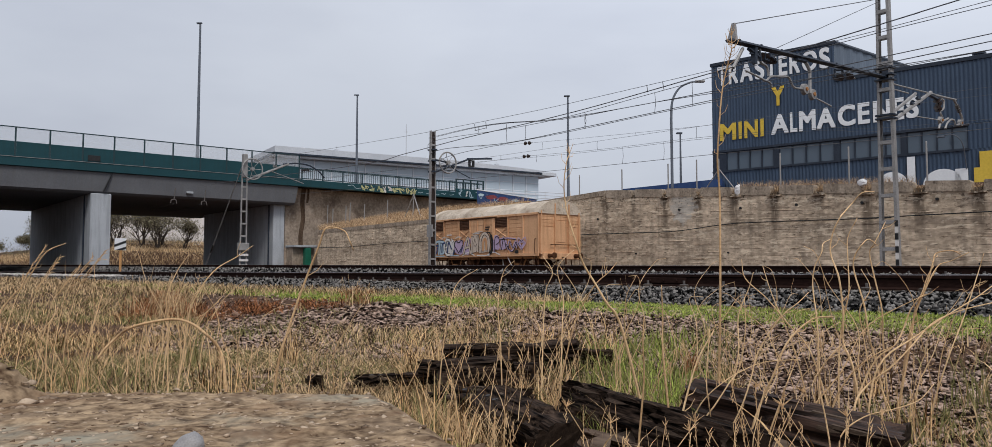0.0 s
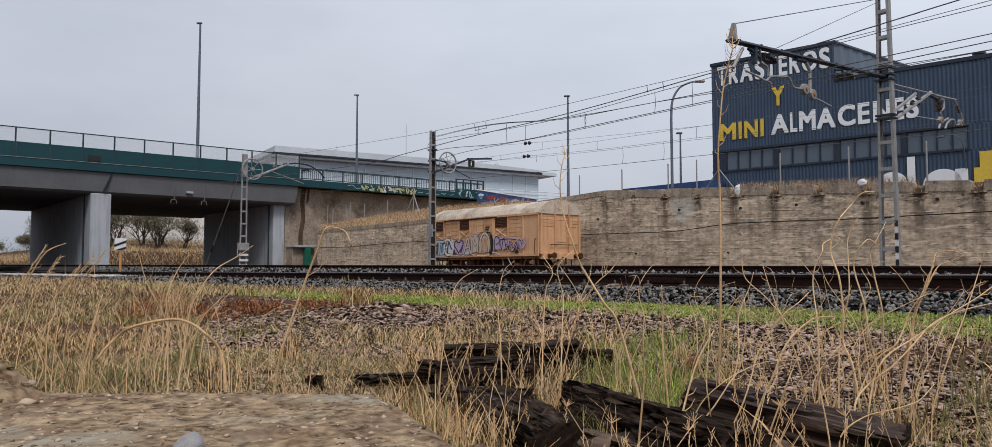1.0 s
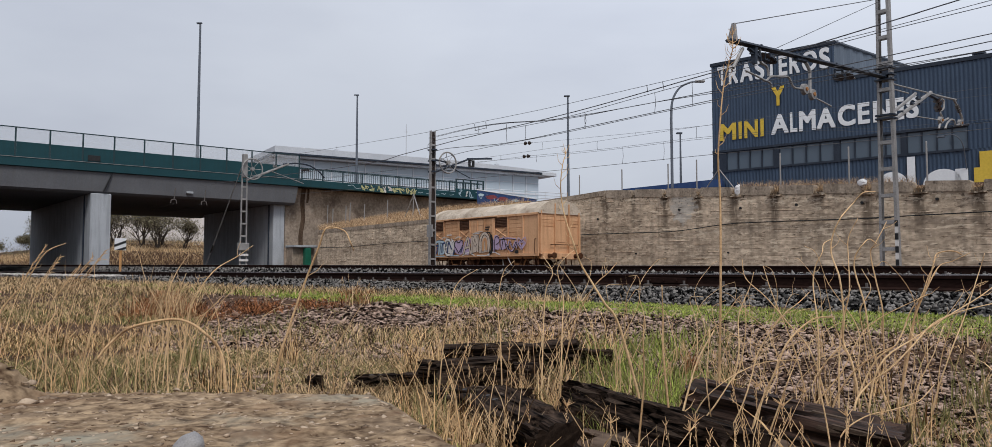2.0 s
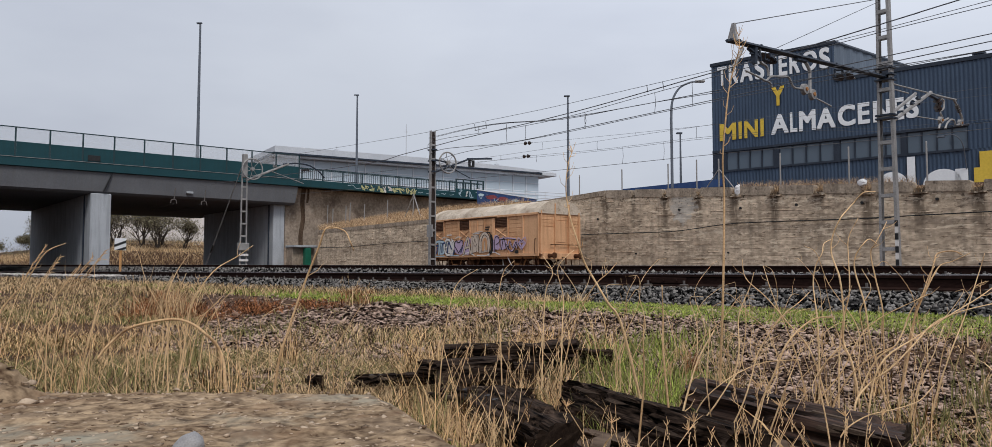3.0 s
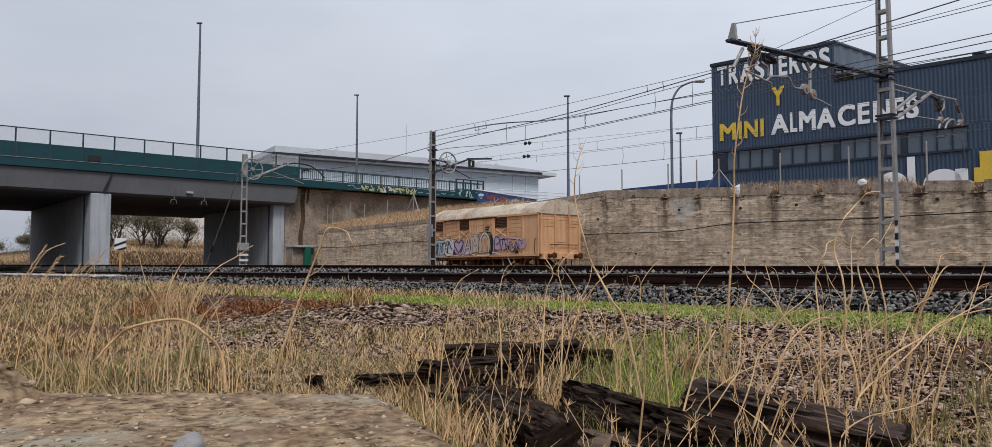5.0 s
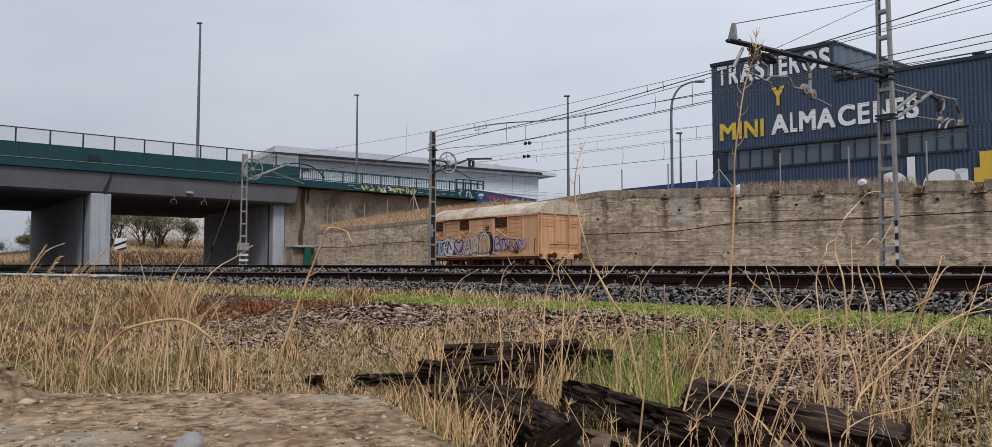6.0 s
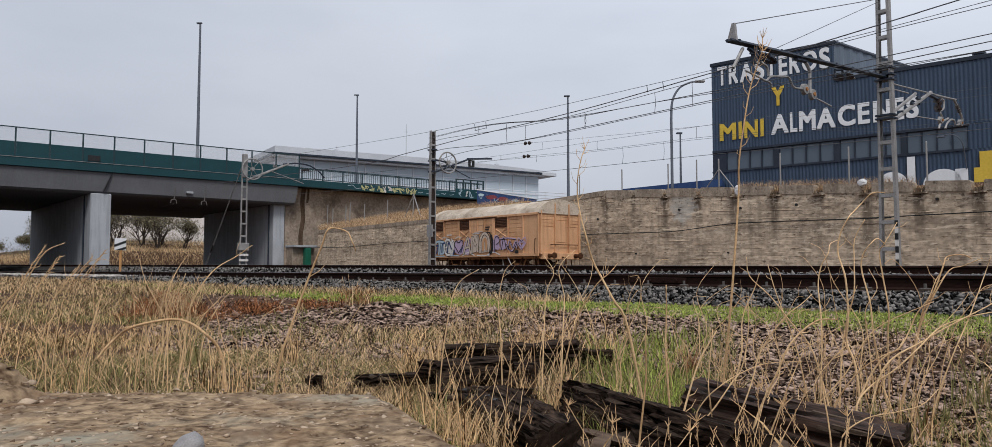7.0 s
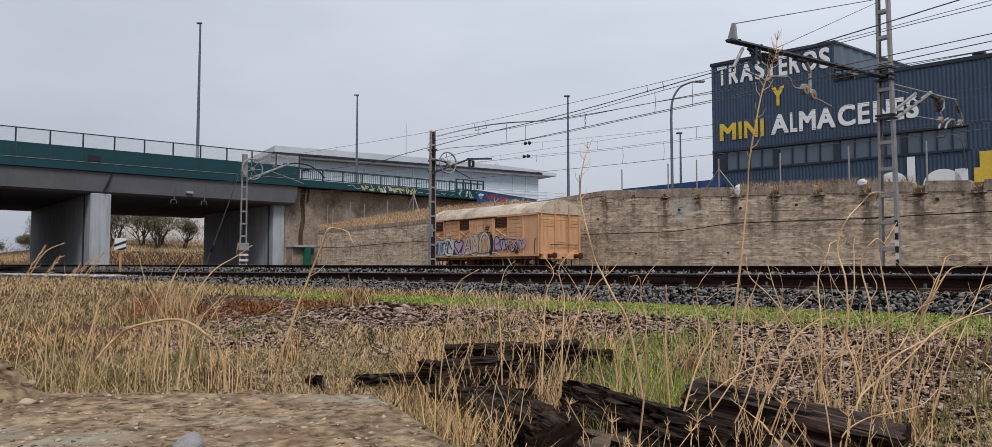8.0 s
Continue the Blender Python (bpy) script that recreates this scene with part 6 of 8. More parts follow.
def wires():
    wire("earth_wire", "thin earth wire along the mast tops", [(-59.43, 25.0, 9.29), (-48.20, 25.0, 8.82), (-40.70, 25.0, 8.52), (-34.84, 25.0, 8.33), (-26.76, 25.0, 8.18), (-21.04, 25.0, 8.18), (-17.35, 25.0, 8.20), (-12.23, 25.0, 8.24), (-7.97, 25.0, 8.38), (6, 25, 8.9)], 0.013)
    wire("feeder_cable", "thick dark feeder cable between masts", [(-60, 22.0, 7.3), (-38.45, 22.0, 6.52), (-33.39, 22.0, 6.60), (-28.19, 22.0, 6.77), (-23.55, 22.0, 6.84), (-20.06, 22.0, 6.95), (-15.15, 22.0, 7.21), (-11.92, 22.0, 7.35), (-8.84, 22.0, 7.57), (-7.01, 22.0, 7.71), (8, 22, 8.8)], 0.022)
    a = wire("carrier_wire", "upper thin wire of the overhead line", [(-35.0, 24.5, 7.2), (-27.96, 20.0, 6.37), (-23.22, 20.0, 6.22), (-19.75, 20.0, 6.21), (-15.54, 20.0, 6.41), (-9.79, 20.0, 6.65), (-6.28, 20.0, 6.74), (10, 20, 7.0)], 0.012)
    b = wire("carrier_wire", "thin carrier wire of the second line", [(-35.0, 24.6, 7.9), (-19.15, 15.6, 5.27), (-15.66, 15.6, 4.98), (-10.84, 15.6, 4.88), (-6.29, 15.6, 4.88), (10, 15.6, 5.1)], 0.012)
    c = wire("carrier_wire", "thin auxiliary wire of the second line", [(-35.0, 24.6, 7.85), (-19.15, 15.6, 5.25), (-15.66, 15.6, 4.95), (-12.52, 15.6, 4.90), (-8.76, 15.6, 4.75), (-4.92, 15.6, 4.61), (10, 15.6, 4.3)], 0.010)
    d = wire("contact_wire", "thin contact wire of the second line", [(-35.0, 24.6, 6.6), (-21.74, 15.6, 4.77), (-18.11, 15.6, 4.58), (-14.81, 15.6, 4.61), (-10.84, 15.6, 4.67), (-4.92, 15.6, 4.76), (10, 15.6, 4.9)], 0.012)
    e = wire("contact_wire", "thin contact wire between the lines", [(-35.0, 24.7, 6.2), (-26.72, 20.0, 5.59), (-20.08, 20.0, 5.65), (-15.55, 20.0, 5.72), (-10.33, 20.0, 5.73), (10, 20, 5.6)], 0.012)
    f = wire("carrier_wire", "thin carrier wire over the siding", [(-36.0, 28.8, 7.97), (-33.44, 28.8, 7.76), (-28.45, 28.8, 7.43), (-20.03, 28.8, 6.97), (-10.04, 28.8, 6.47), (12, 28.8, 5.8)], 0.008)
    wire("carrier_wire", "second carrier wire over the siding", [(-60, 28.8, 7.9), (-39.45, 28.8, 7.34), (-30.84, 28.8, 7.16), (-24.26, 28.8, 7.06), (-14.90, 28.8, 6.87), (-10.43, 28.8, 6.73), (12, 28.8, 6.2)], 0.009)
    h = wire("contact_wire", "thin contact wire over the siding", [(-36, 28.8, 7.02), (-31.59, 28.8, 6.92), (-26.28, 28.8, 6.66), (-20.04, 28.8, 6.48), (-14.92, 28.8, 6.14), (-10.07, 28.8, 5.68), (12, 28.8, 4.9)], 0.009)
    wire("contact_wire", "second contact wire over the siding", [(-60, 28.6, 8.0), (-39.18, 28.6, 7.18), (-30.62, 28.6, 6.75), (-26.10, 28.6, 6.55), (-19.90, 28.6, 6.36), (-14.82, 28.6, 6.01), (-10.39, 28.6, 5.55), (12, 28.6, 4.8)], 0.009)
    wire("feeder_cable", "lower cable slung over the siding", [(-60, 28.6, 6.9), (-39.83, 28.6, 6.21), (-30.63, 28.6, 5.93), (-24.73, 28.6, 5.77), (-19.92, 28.6, 5.65), (-9.11, 28.6, 5.3), (12, 28.6, 5.0)], 0.015)
    wire("carrier_wire", "thin cable running on under the bridge", [(-75.7, 24.27, 6.92), (-100, 28.57, 7.80), (-140.0, 35.03, 9.37)], 0.05)
    wire("carrier_wire", "thin cable running on under the bridge", [(-75.7, 27.09, 7.07), (-100, 30.27, 7.60), (-140.0, 35.04, 8.64)], 0.04)
    for X, Y, low, high in ((-18.08, 15.6, 4.57, 5.17), (-14.81, 15.6, 4.62, 4.93), (-7.9, 15.6, 4.71, 4.88), (-19.44, 15.6, 5.05, 5.29), (-30.44, 28.8, 7.15, 7.55), (-30.94, 28.8, 6.52, 6.89), (-24.06, 28.8, 7.06, 7.24), (-26.52, 28.8, 6.66, 7.10), (-24.89, 28.8, 5.78, 6.61), (-22.45, 28.8, 5.71, 6.55), (-20.65, 28.8, 6.41, 7.0), (-33.9, 28.8, 6.97, 7.2), (-18.98, 20.0, 5.68, 6.25), (-15.92, 20.0, 5.72, 6.39), (-14.48, 20.0, 5.71, 6.46), (-22.1, 20.0, 5.63, 6.2)):
        bend = 0.02 * math.sin(X * 5)
        solid("dropper_wire", tube(bmesh.new(), [(X - bend, Y, low), (X + bend * 2, Y, (low + high) / 2), (X, Y, high)], 0.008, None, 4), M_WIRE, "short upright dropper between two wires", "cable", T, "dropper wires")
    for line, X in ((f, -31.59), (h, -31.7)):
        p, q = at_x(line, X - 0.32), at_x(line, X + 0.32)
        solid("line_insulator", insulator(bmesh.new(), p, q, 0.11, 2), M_INSUL, "dark porcelain insulator in an overhead wire", "insulator", T, "line insulators")
    # twin hangers between the earth wire and the feeder
    for X, drop in ((-31.5, 0.32), (-30.6, 0.36), (-20.3, 0.3), (-19.5, 0.34)):
        solid("feeder_clip", tube(bmesh.new(), [(X, 25.0, 8.2), (X + 0.06, 25.0, 8.2 - drop)], 0.016, None, 5), M_WIRE, "small upright clip on the earth wire", "cable", T, "feeder clips")
    for x0, x1 in ((-31.5, -30.6),):
        solid("clip_bar", tube(bmesh.new(), [(x0, 25.0, 7.86), (x1, 25.0, 7.88)], 0.014, None, 5), M_WIRE, "short bar between two wire clips", "cable", T)


wires()


# ---- trackside sign and cabinet ----
def make_sign():
    root = thing("trackside_sign", "square white sign with a black diagonal band on an orange post", "sign", pose(-20.43, 43.0, 0.35, 0, 0, 25))
    part("post", tube(bmesh.new(), [(0.02, 0, -0.1), (0.02, 0, 1.9)], 0.065, None, 8), M_ORANGE, root)
    part("plate", box(bmesh.new(), (-0.29, -0.10, 1.45), (0.29, -0.07, 2.10), None, 0.01), M_SIGNW, root)
    part("band", prism(bmesh.new(), [(-0.29, 1.62), (0.29, 1.86), (0.29, 2.0), (-0.29, 1.76)], -0.106, -0.101), M_BLACK, root)
    part("band", prism(bmesh.new(), [(-0.29, 1.455), (0.10, 1.455), (0.29, 1.53), (0.29, 1.66), (-0.27, 1.46)], -0.106, -0.101), M_BLACK, root)


make_sign()
x, y = to_world(-75.45, 37.75)
cab = thing("green_cabinet", "small green trackside cabinet by the abutment", "cabinet", pose(x, y, 0.35, 0, 0, -50))
part("body", box(bmesh.new(), (-0.3, -0.3, 0), (0.3, 0.3, 2.68), None, 0.03), M_GREENBOX, cab)
part("door", box(bmesh.new(), (-0.26, -0.33, 0.1), (0.26, -0.3, 2.55), None, 0.01), M_GREENBOX, cab)
part("plinth", box(bmesh.new(), (-0.45, -0.35, -0.15), (0.45, 0.35, 0.0)), M_PIER, cab)


# ---- trees and bank beyond the bridge ----
def branchy(bm, p, d, length, r, depth, rnd, tips):
    q = p + d * length
    mid = (p + q) / 2 + Vector((rnd.uniform(-1, 1), rnd.uniform(-1, 1), 0)) * length * 0.07
    if depth > 1:
        tube(bm, [p, mid, q], r, r * 0.62, 5, False)
    else:
        tube(bm, [p, q], r, r * 0.62, 3, False)
    if depth == 0:
        tips.append(q)
        return
    if depth < 3:
        tips.append(mid)
    for k in range(rnd.randint(2, 3)):
        a = Vector((rnd.uniform(-1, 1), rnd.uniform(-1, 1), rnd.uniform(-0.1, 0.8)))
        branchy(bm, p.lerp(q, rnd.uniform(0.55, 1)), (d + a * 0.95).normalized(), length * rnd.uniform(0.6, 0.8), r * 0.55, depth - 1, rnd, tips)


def make_tree(x, y, height, seed, leaves, label):
    rnd = random.Random(seed)
    rng = np.random.default_rng(seed)
    z = ground_z(x, y)
    root = thing("tree", label, "tree", pose(x, y, z - 0.05), "trees beyond the bridge")
    bm, tips = bmesh.new(), []
    for k in range(rnd.randint(3, 5)):
        branchy(bm, Vector((rnd.uniform(-0.3, 0.3), rnd.uniform(-0.3, 0.3), 0)), Vector((rnd.uniform(-0.5, 0.5), rnd.uniform(-0.5, 0.5), 1)).normalized(), height * 0.22, height * 0.013, 6, rnd, tips)
    part("trunk", bm, M_BRANCH, root)
    if leaves:
        pts = np.array([t[:] for t in tips])
        pick = pts[rng.integers(0, len(pts), leaves)] + rng.normal(0, height * 0.045, (leaves, 3))
        pick[:, 2] = np.maximum(pick[:, 2], 0.1)
        a = rng.normal(0, 1, (leaves, 3))
        b = rng.normal(0, 1, (leaves, 3))
        s = rng.uniform(0.035, 0.10, (leaves, 1))
        v = np.stack([pick, pick + a * s, pick + (a + b) * s * 0.7, pick + b * s], 1).reshape(-1, 3)
        f = np.arange(leaves * 4).reshape(-1, 4)
        crown = part("crown", fast_mesh("crown", v, f), M_LEAF, root)
        crown["kind"] = "stuff"


for k, (px, py, h, leaves, label) in enumerate((
        (-59.0, 107, 9.0, 6500, "grey-green scrubby tree behind the bridge"),
        (-54.5, 110, 9.4, 6000, "grey-green scrubby tree behind the bridge"),
        (-49.5, 108, 10.2, 2600, "bare dark-branched tree behind the bridge"),
        (-46.5, 110, 10.0, 2200, "bare dark-branched tree behind the bridge"),
        (-70.5, 104, 4.8, 6000, "low grey-green bush behind the bridge"),
        (-66.0, 106, 4.6, 6000, "low grey-green bush behind the bridge"),
        (-75.5, 107, 6.6, 7000, "low grey-green bush behind the bridge"),
        (-62.5, 109, 5.2, 7000, "grey-green scrubby tree behind the bridge"),
        (-43.5, 109, 9.4, 2200, "bare dark-branched tree behind the bridge"),
        (-51.8, 112, 9.6, 3000, "bare dark-branched tree behind the bridge"),
        (-56.6, 113, 8.6, 9000, "grey-green scrubby tree behind the bridge"),
        (-48.0, 114, 9.6, 5200, "bare dark-branched tree behind the bridge"),
        (-44.8, 114, 9.8, 5200, "bare dark-branched tree behind the bridge"),
        (-60.8, 114, 7.4, 9000, "low grey-green bush behind the bridge"),
        (-41.0, 112, 9.0, 4200, "bare dark-branched tree behind the bridge"))):
    make_tree(px - 6.4, py + 7.7, h, 40 + k, leaves, label)


def far_backdrop():
    bm = bmesh.new()
    rows = []
    for i in range(60):
        a = radians(-75 + 2.6 * i)
        deg = -75 + 2.6 * i
        h = 20 + 46 * smoothstep(-31, -26, deg) * (1 - smoothstep(-20, -8, deg)) + 5 * noise.noise(Vector((i * 0.9, 7, 0)))
        x, y = 900 * math.sin(a), 900 * math.cos(a)
        rows.append([bm.verts.new((x, y, -2)), bm.verts.new((x * 1.03, y * 1.03, max(6, h)))])
    for p, q in zip(rows, rows[1:]):
        bm.faces.new((p[0], q[0], q[1], p[1]))
    solid("backdrop", bm, M_HILL, "pale low hills far behind the railway", "hills", kind="structure")


far_backdrop()


# ---- grasses ----
def blades(name, places, heights, widths, bend, material, label, rng, category="grass", kind="stuff", parent=None):
    """Curved tapering blades in one mesh; places (n, 3)."""
    n = len(places)
    a = rng.uniform(0, math.tau, n)
    side = np.stack([np.cos(a), np.sin(a), np.zeros(n)], 1)
    b = rng.uniform(0, math.tau, n)
    lean = np.stack([np.cos(b), np.sin(b) * 0.6, np.zeros(n)], 1) * (rng.uniform(0.1, 1, n) * bend)[:, None]
    rows = []
    for t, w in ((0.0, 1.0), (0.38, 0.85), (0.72, 0.55), (1.0, 0.12)):
        c = places + np.stack([lean[:, 0] * t * t, lean[:, 1] * t * t, np.full(n, t * (1 - 0.18 * t))], 1) * heights[:, None]
        rows += [c - side * (widths * w / 2)[:, None], c + side * (widths * w / 2)[:, None]]
    v = np.stack(rows, 1).reshape(-1, 3)
    base = (np.arange(n) * 8)[:, None, None]
    f = (np.array([(0, 1, 3, 2), (2, 3, 5, 4), (4, 5, 7, 6)])[None] + base).reshape(-1, 4)
    me = fast_mesh(name, v, f)
    if parent is not None:
        return part(name, me, material, parent)
    return solid(name, me, material, label, category, kind=kind)


def clump(x, y, s=1.0):
    """Patchiness between about -1 and 1."""
    return 0.5 * (np.sin(x * 2.3 * s + 1.3 * np.sin(y * 1.7 * s)) + np.sin(y * 2.9 * s + 1.1 * np.sin(x * 2.1 * s + 2)))


def on_ground(x, y):
    return np.array([(p, q, ground_z(p, q) - 0.01) for p, q in zip(x, y)])


def in_block(x, y):
    return (x < 0.14) & (y < 0.72)


def spread(n, near, far, a0, a1, rng):
    """Places before the viewer, denser where nearer."""
    d = 1 / rng.uniform(1 / far, 1 / near, n)
    x = rng.uniform(a0, a1, n) * d
    return x, d


def make_grass():
    rng = np.random.default_rng(11)

    def field(name, n, near, far, a0, a1, keep, h0, h1, w, bend, material, label):
        x, y = spread(n, near, far, a0, a1, rng)
        X, Y = 0.64279 * x - 0.76604 * y, 0.76604 * x + 0.64279 * y
        p = keep(x, y, X, Y, x / y)
        k = (rng.random(n) < p) & ~in_block(x, y) & (Y < 6.45)
        x, y = x[k], y[k]
        h = rng.uniform(h0, h1, len(x)) * (0.8 + 0.35 * clump(x, y))
        wd = rng.uniform(0.6, 1.3, len(x)) * w * np.clip(y / 3.5, 0.8, 1.9)
        blades(name, on_ground(x, y), h, wd, bend, material, label, rng)

    def left(x, y, X, Y, a):
        stony = (y > 6.4 + 1.2 * np.sin(x * 3.1)) & (a > -0.37) & (y < 14)
        return np.clip(0.75 + 0.4 * clump(x, y), 0, 1) * np.clip((0.10 - a - 0.018 * (y - 3)) * 6, 0.0, 1) * np.where(stony, 0.06, 1.0)

    field("dry_grass", 38000, 2.3, 24, -0.70, 0.05, left, 0.035, 0.125, 0.0040, 2.1, M_SOFTDRY, "short bleached dry grass over the plot")
    field("straw_grass", 3000, 2.0, 12, -0.70, 0.06, left, 0.06, 0.20, 0.0040, 1.7, M_DRY, "taller yellow straw grass over the plot")
    field("fading_grass", 20000, 2.6, 9, -0.66, 0.02, lambda x, y, X, Y, a: np.clip(0.45 + 0.9 * clump(x, y, 0.7), 0, 1), 0.045, 0.13, 0.0045, 1.0, M_OLIVE, "patchy fading green grass")
    field("dry_grass", 22000, 10, 60, -0.72, -0.18, lambda x, y, X, Y, a: np.clip(0.8 + 0.3 * clump(x, y, 0.5), 0, 1) * np.where((a > -0.37) & (y < 14), 0.05, 1.0), 0.05, 0.15, 0.0060, 1.0, M_SOFTDRY, "pale dry grass farther along the plot")
    field("fading_grass", 20000, 9, 60, -0.72, -0.2, lambda x, y, X, Y, a: np.clip(0.5 + 0.6 * clump(x + 3, y, 0.5), 0, 1) * np.where((a > -0.37) & (y < 14), 0.05, 1.0), 0.05, 0.14, 0.0065, 1.0, M_OLIVE, "fading olive grass farther along the plot")
    field("straw_litter", 17000, 2.6, 9, -0.10, 0.70, lambda x, y, X, Y, a: np.clip(0.55 + 0.5 * clump(x, y + 3, 1.4), 0, 1), 0.02, 0.055, 0.0036, 3.2, M_DRY, "fallen dry straw and twigs over the stones")
    field("straw_grass", 9000, 5.5, 22, -0.70, -0.30, lambda x, y, X, Y, a: np.clip(0.6 + 0.5 * clump(x + 1, y, 0.8), 0, 1) * np.where((a > -0.37) & (y < 14), 0.1, 1.0), 0.06, 0.21, 0.0042, 1.6, M_DRY, "golden straw grass farther along the plot")
    # short mixed turf between the block and the stony patch
    field("fading_grass", 17000, 3.3, 6.4, -0.45, 0.0, lambda x, y, X, Y, a: np.clip(0.75 + 0.5 * clump(x, y, 0.9), 0, 1) * np.clip((6.3 - y) * 1.2, 0, 1), 0.04, 0.115, 0.0042, 1.1, M_OLIVE, "short fading turf beside the stony patch")
    field("dry_grass", 12000, 3.3, 6.6, -0.45, 0.04, lambda x, y, X, Y, a: np.clip(0.65 + 0.6 * clump(x + 2, y, 1.1), 0, 1) * np.clip((6.5 - y) * 1.2, 0, 1), 0.04, 0.115, 0.0040, 1.9, M_SOFTDRY, "short bleached turf beside the stony patch")
    field("dry_grass", 10000, 4.8, 8.6, -0.20, 0.06, lambda x, y, X, Y, a: np.clip(0.5 + 0.6 * clump(x + 5, y, 1.3), 0, 1), 0.05, 0.14, 0.0045, 1.0, M_SOFTDRY, "thin dry grass over the stony patch")
    field("dry_grass", 6000, 3.35, 4.02, -0.27, -0.04, lambda x, y, X, Y, a: np.clip(0.75 + 0.5 * clump(x, y, 1.6), 0.3, 1), 0.12, 0.25, 0.0036, 0.9, M_SOFTDRY, "short dry grass before a half-buried plank")
    field("dry_grass", 1500, 2.55, 3.4, -0.10, 0.02, lambda x, y, X, Y, a: np.clip(0.7 + 0.5 * clump(x + 1, y, 1.8), 0.2, 1), 0.12, 0.30, 0.0036, 0.9, M_SOFTDRY, "bleached grass before the broken sleepers")
    field("straw_grass", 1300, 3.2, 3.68, -0.075, 0.07, lambda x, y, X, Y, a: np.clip(0.6 + 0.7 * clump(x + 3, y, 2.2), 0.1, 1), 0.14, 0.31, 0.0036, 0.8, M_DRY, "straw grass standing before the black pile")
    # dry tufts behind and round the timbers
    field("dry_grass", 5500, 2.7, 6.5, -0.12, 0.16, lambda x, y, X, Y, a: np.clip(0.55 + 0.6 * clump(x + 4, y), 0, 1) * np.where((y < 3.4) & (a > 0.0), 0.15, 1.0), 0.10, 0.30, 0.0042, 0.7, M_DRY, "dry yellow grass round the old timbers")
    field("fresh_grass", 1800, 2.9, 5.4, 0.12, 0.27, lambda x, y, X, Y, a: np.clip(0.75 + 0.5 * clump(x, y + 1), 0, 1) * np.clip(1.4 - np.abs(a - 0.19) * 14, 0, 1), 0.08, 0.22, 0.005, 0.6, M_GREEN, "fresh green grass among the timbers")
    field("fading_grass", 2600, 2.9, 5.6, 0.10, 0.30, lambda x, y, X, Y, a: np.clip(0.7 + 0.5 * clump(x + 2, y), 0, 1), 0.08, 0.24, 0.0045, 0.8, M_OLIVE, "fading grass among the timbers")
    field("dry_grass", 6000, 3.2, 5.6, 0.18, 0.70, lambda x, y, X, Y, a: np.clip(0.4 + 0.7 * clump(x + 1, y + 2), 0, 1) * np.clip(1.9 - a * 3.6, 0.10, 1), 0.05, 0.17, 0.0042, 0.8, M_SOFTDRY, "thin dry grass over stony ground")
    field("dry_grass", 3600, 4.0, 9.0, -0.05, 0.70, lambda x, y, X, Y, a: np.clip(0.06 + 0.55 * clump(x, y + 4, 1.3), 0, 1), 0.05, 0.16, 0.005, 0.8, M_SOFTDRY, "sparse dry tufts on gravel")
    field("fading_grass", 1100, 2.4, 4.2, 0.45, 0.70, lambda x, y, X, Y, a: 0.3 + 0.7 * clump(x, y), 0.06, 0.17, 0.005, 0.7, M_OLIVE, "patchy fading green grass")
    field("fresh_grass", 1500, 2.0, 3.2, -0.17, -0.03, lambda x, y, X, Y, a: np.clip(1.2 - np.abs(a + 0.085) * 18, 0, 1), 0.08, 0.2, 0.006, 0.7, M_GREEN, "fresh green tuft beside the stone")
    # green verge along the ballast
    n = 70000
    X = 3 - 26 * rng.random(n) ** 1.45
    Y = 5.84 + 0.52 * rng.uniform(-1, 1, n) + rng.normal(0, 0.09, n) + 0.08 * np.sin(X * 1.3)
    p = np.clip(0.95 + 0.4 * clump(X, Y * 2), 0.55, 1)
    k = (rng.random(n) < p) & (Y > 4.9) & (Y < 6.55)
    X, Y = X[k], Y[k]
    x, y = 0.64279 * X + 0.76604 * Y, -0.76604 * X + 0.64279 * Y
    blades("green_verge", on_ground(x, y), rng.uniform(0.03, 0.07, len(x)), rng.uniform(0.006, 0.012, len(x)) * np.clip(y / 8, 0.8, 2), 0.9, M_GREEN, "strip of fresh green grass along the ballast", rng)
    n = 16000
    X = -6 - 40 * rng.random(n)
    Y = np.clip(6.4 + 0.9 * rng.random(n) * (X + 5) / 6, 0.5, 6.5) + rng.normal(0, 0.1, n)
    x, y = 0.64279 * X + 0.76604 * Y, -0.76604 * X + 0.64279 * Y
    k = Y < 6.6
    x, y = x[k], y[k]
    blades("dry_verge", on_ground(x, y), rng.uniform(0.05, 0.18, len(x)), rng.uniform(0.006, 0.012, len(x)) * np.clip(y / 9, 0.8, 2.5), 0.9, M_SOFTDRY, "pale dry grass along the ballast", rng)
    # russet dock weeds
    bushes = [(-4.25, 10.1, 260, 0.16, 0.40), (-4.0, 10.0, 200, 0.13, 0.32), (-4.5, 10.3, 160, 0.15, 0.30), (-1.82, 9.9, 150, 0.09, 0.26), (-1.62, 10.0, 90, 0.07, 0.20)]
    for k in range(46):
        u = rng.random()
        bushes.append((-4.6 + 2.5 * u + rng.normal(0, 0.05), 9.95 + rng.normal(0, 0.28), int(rng.integers(40, 110)), rng.uniform(0.05, 0.12), rng.uniform(0.09, 0.23) * (1.1 - 0.35 * u)))
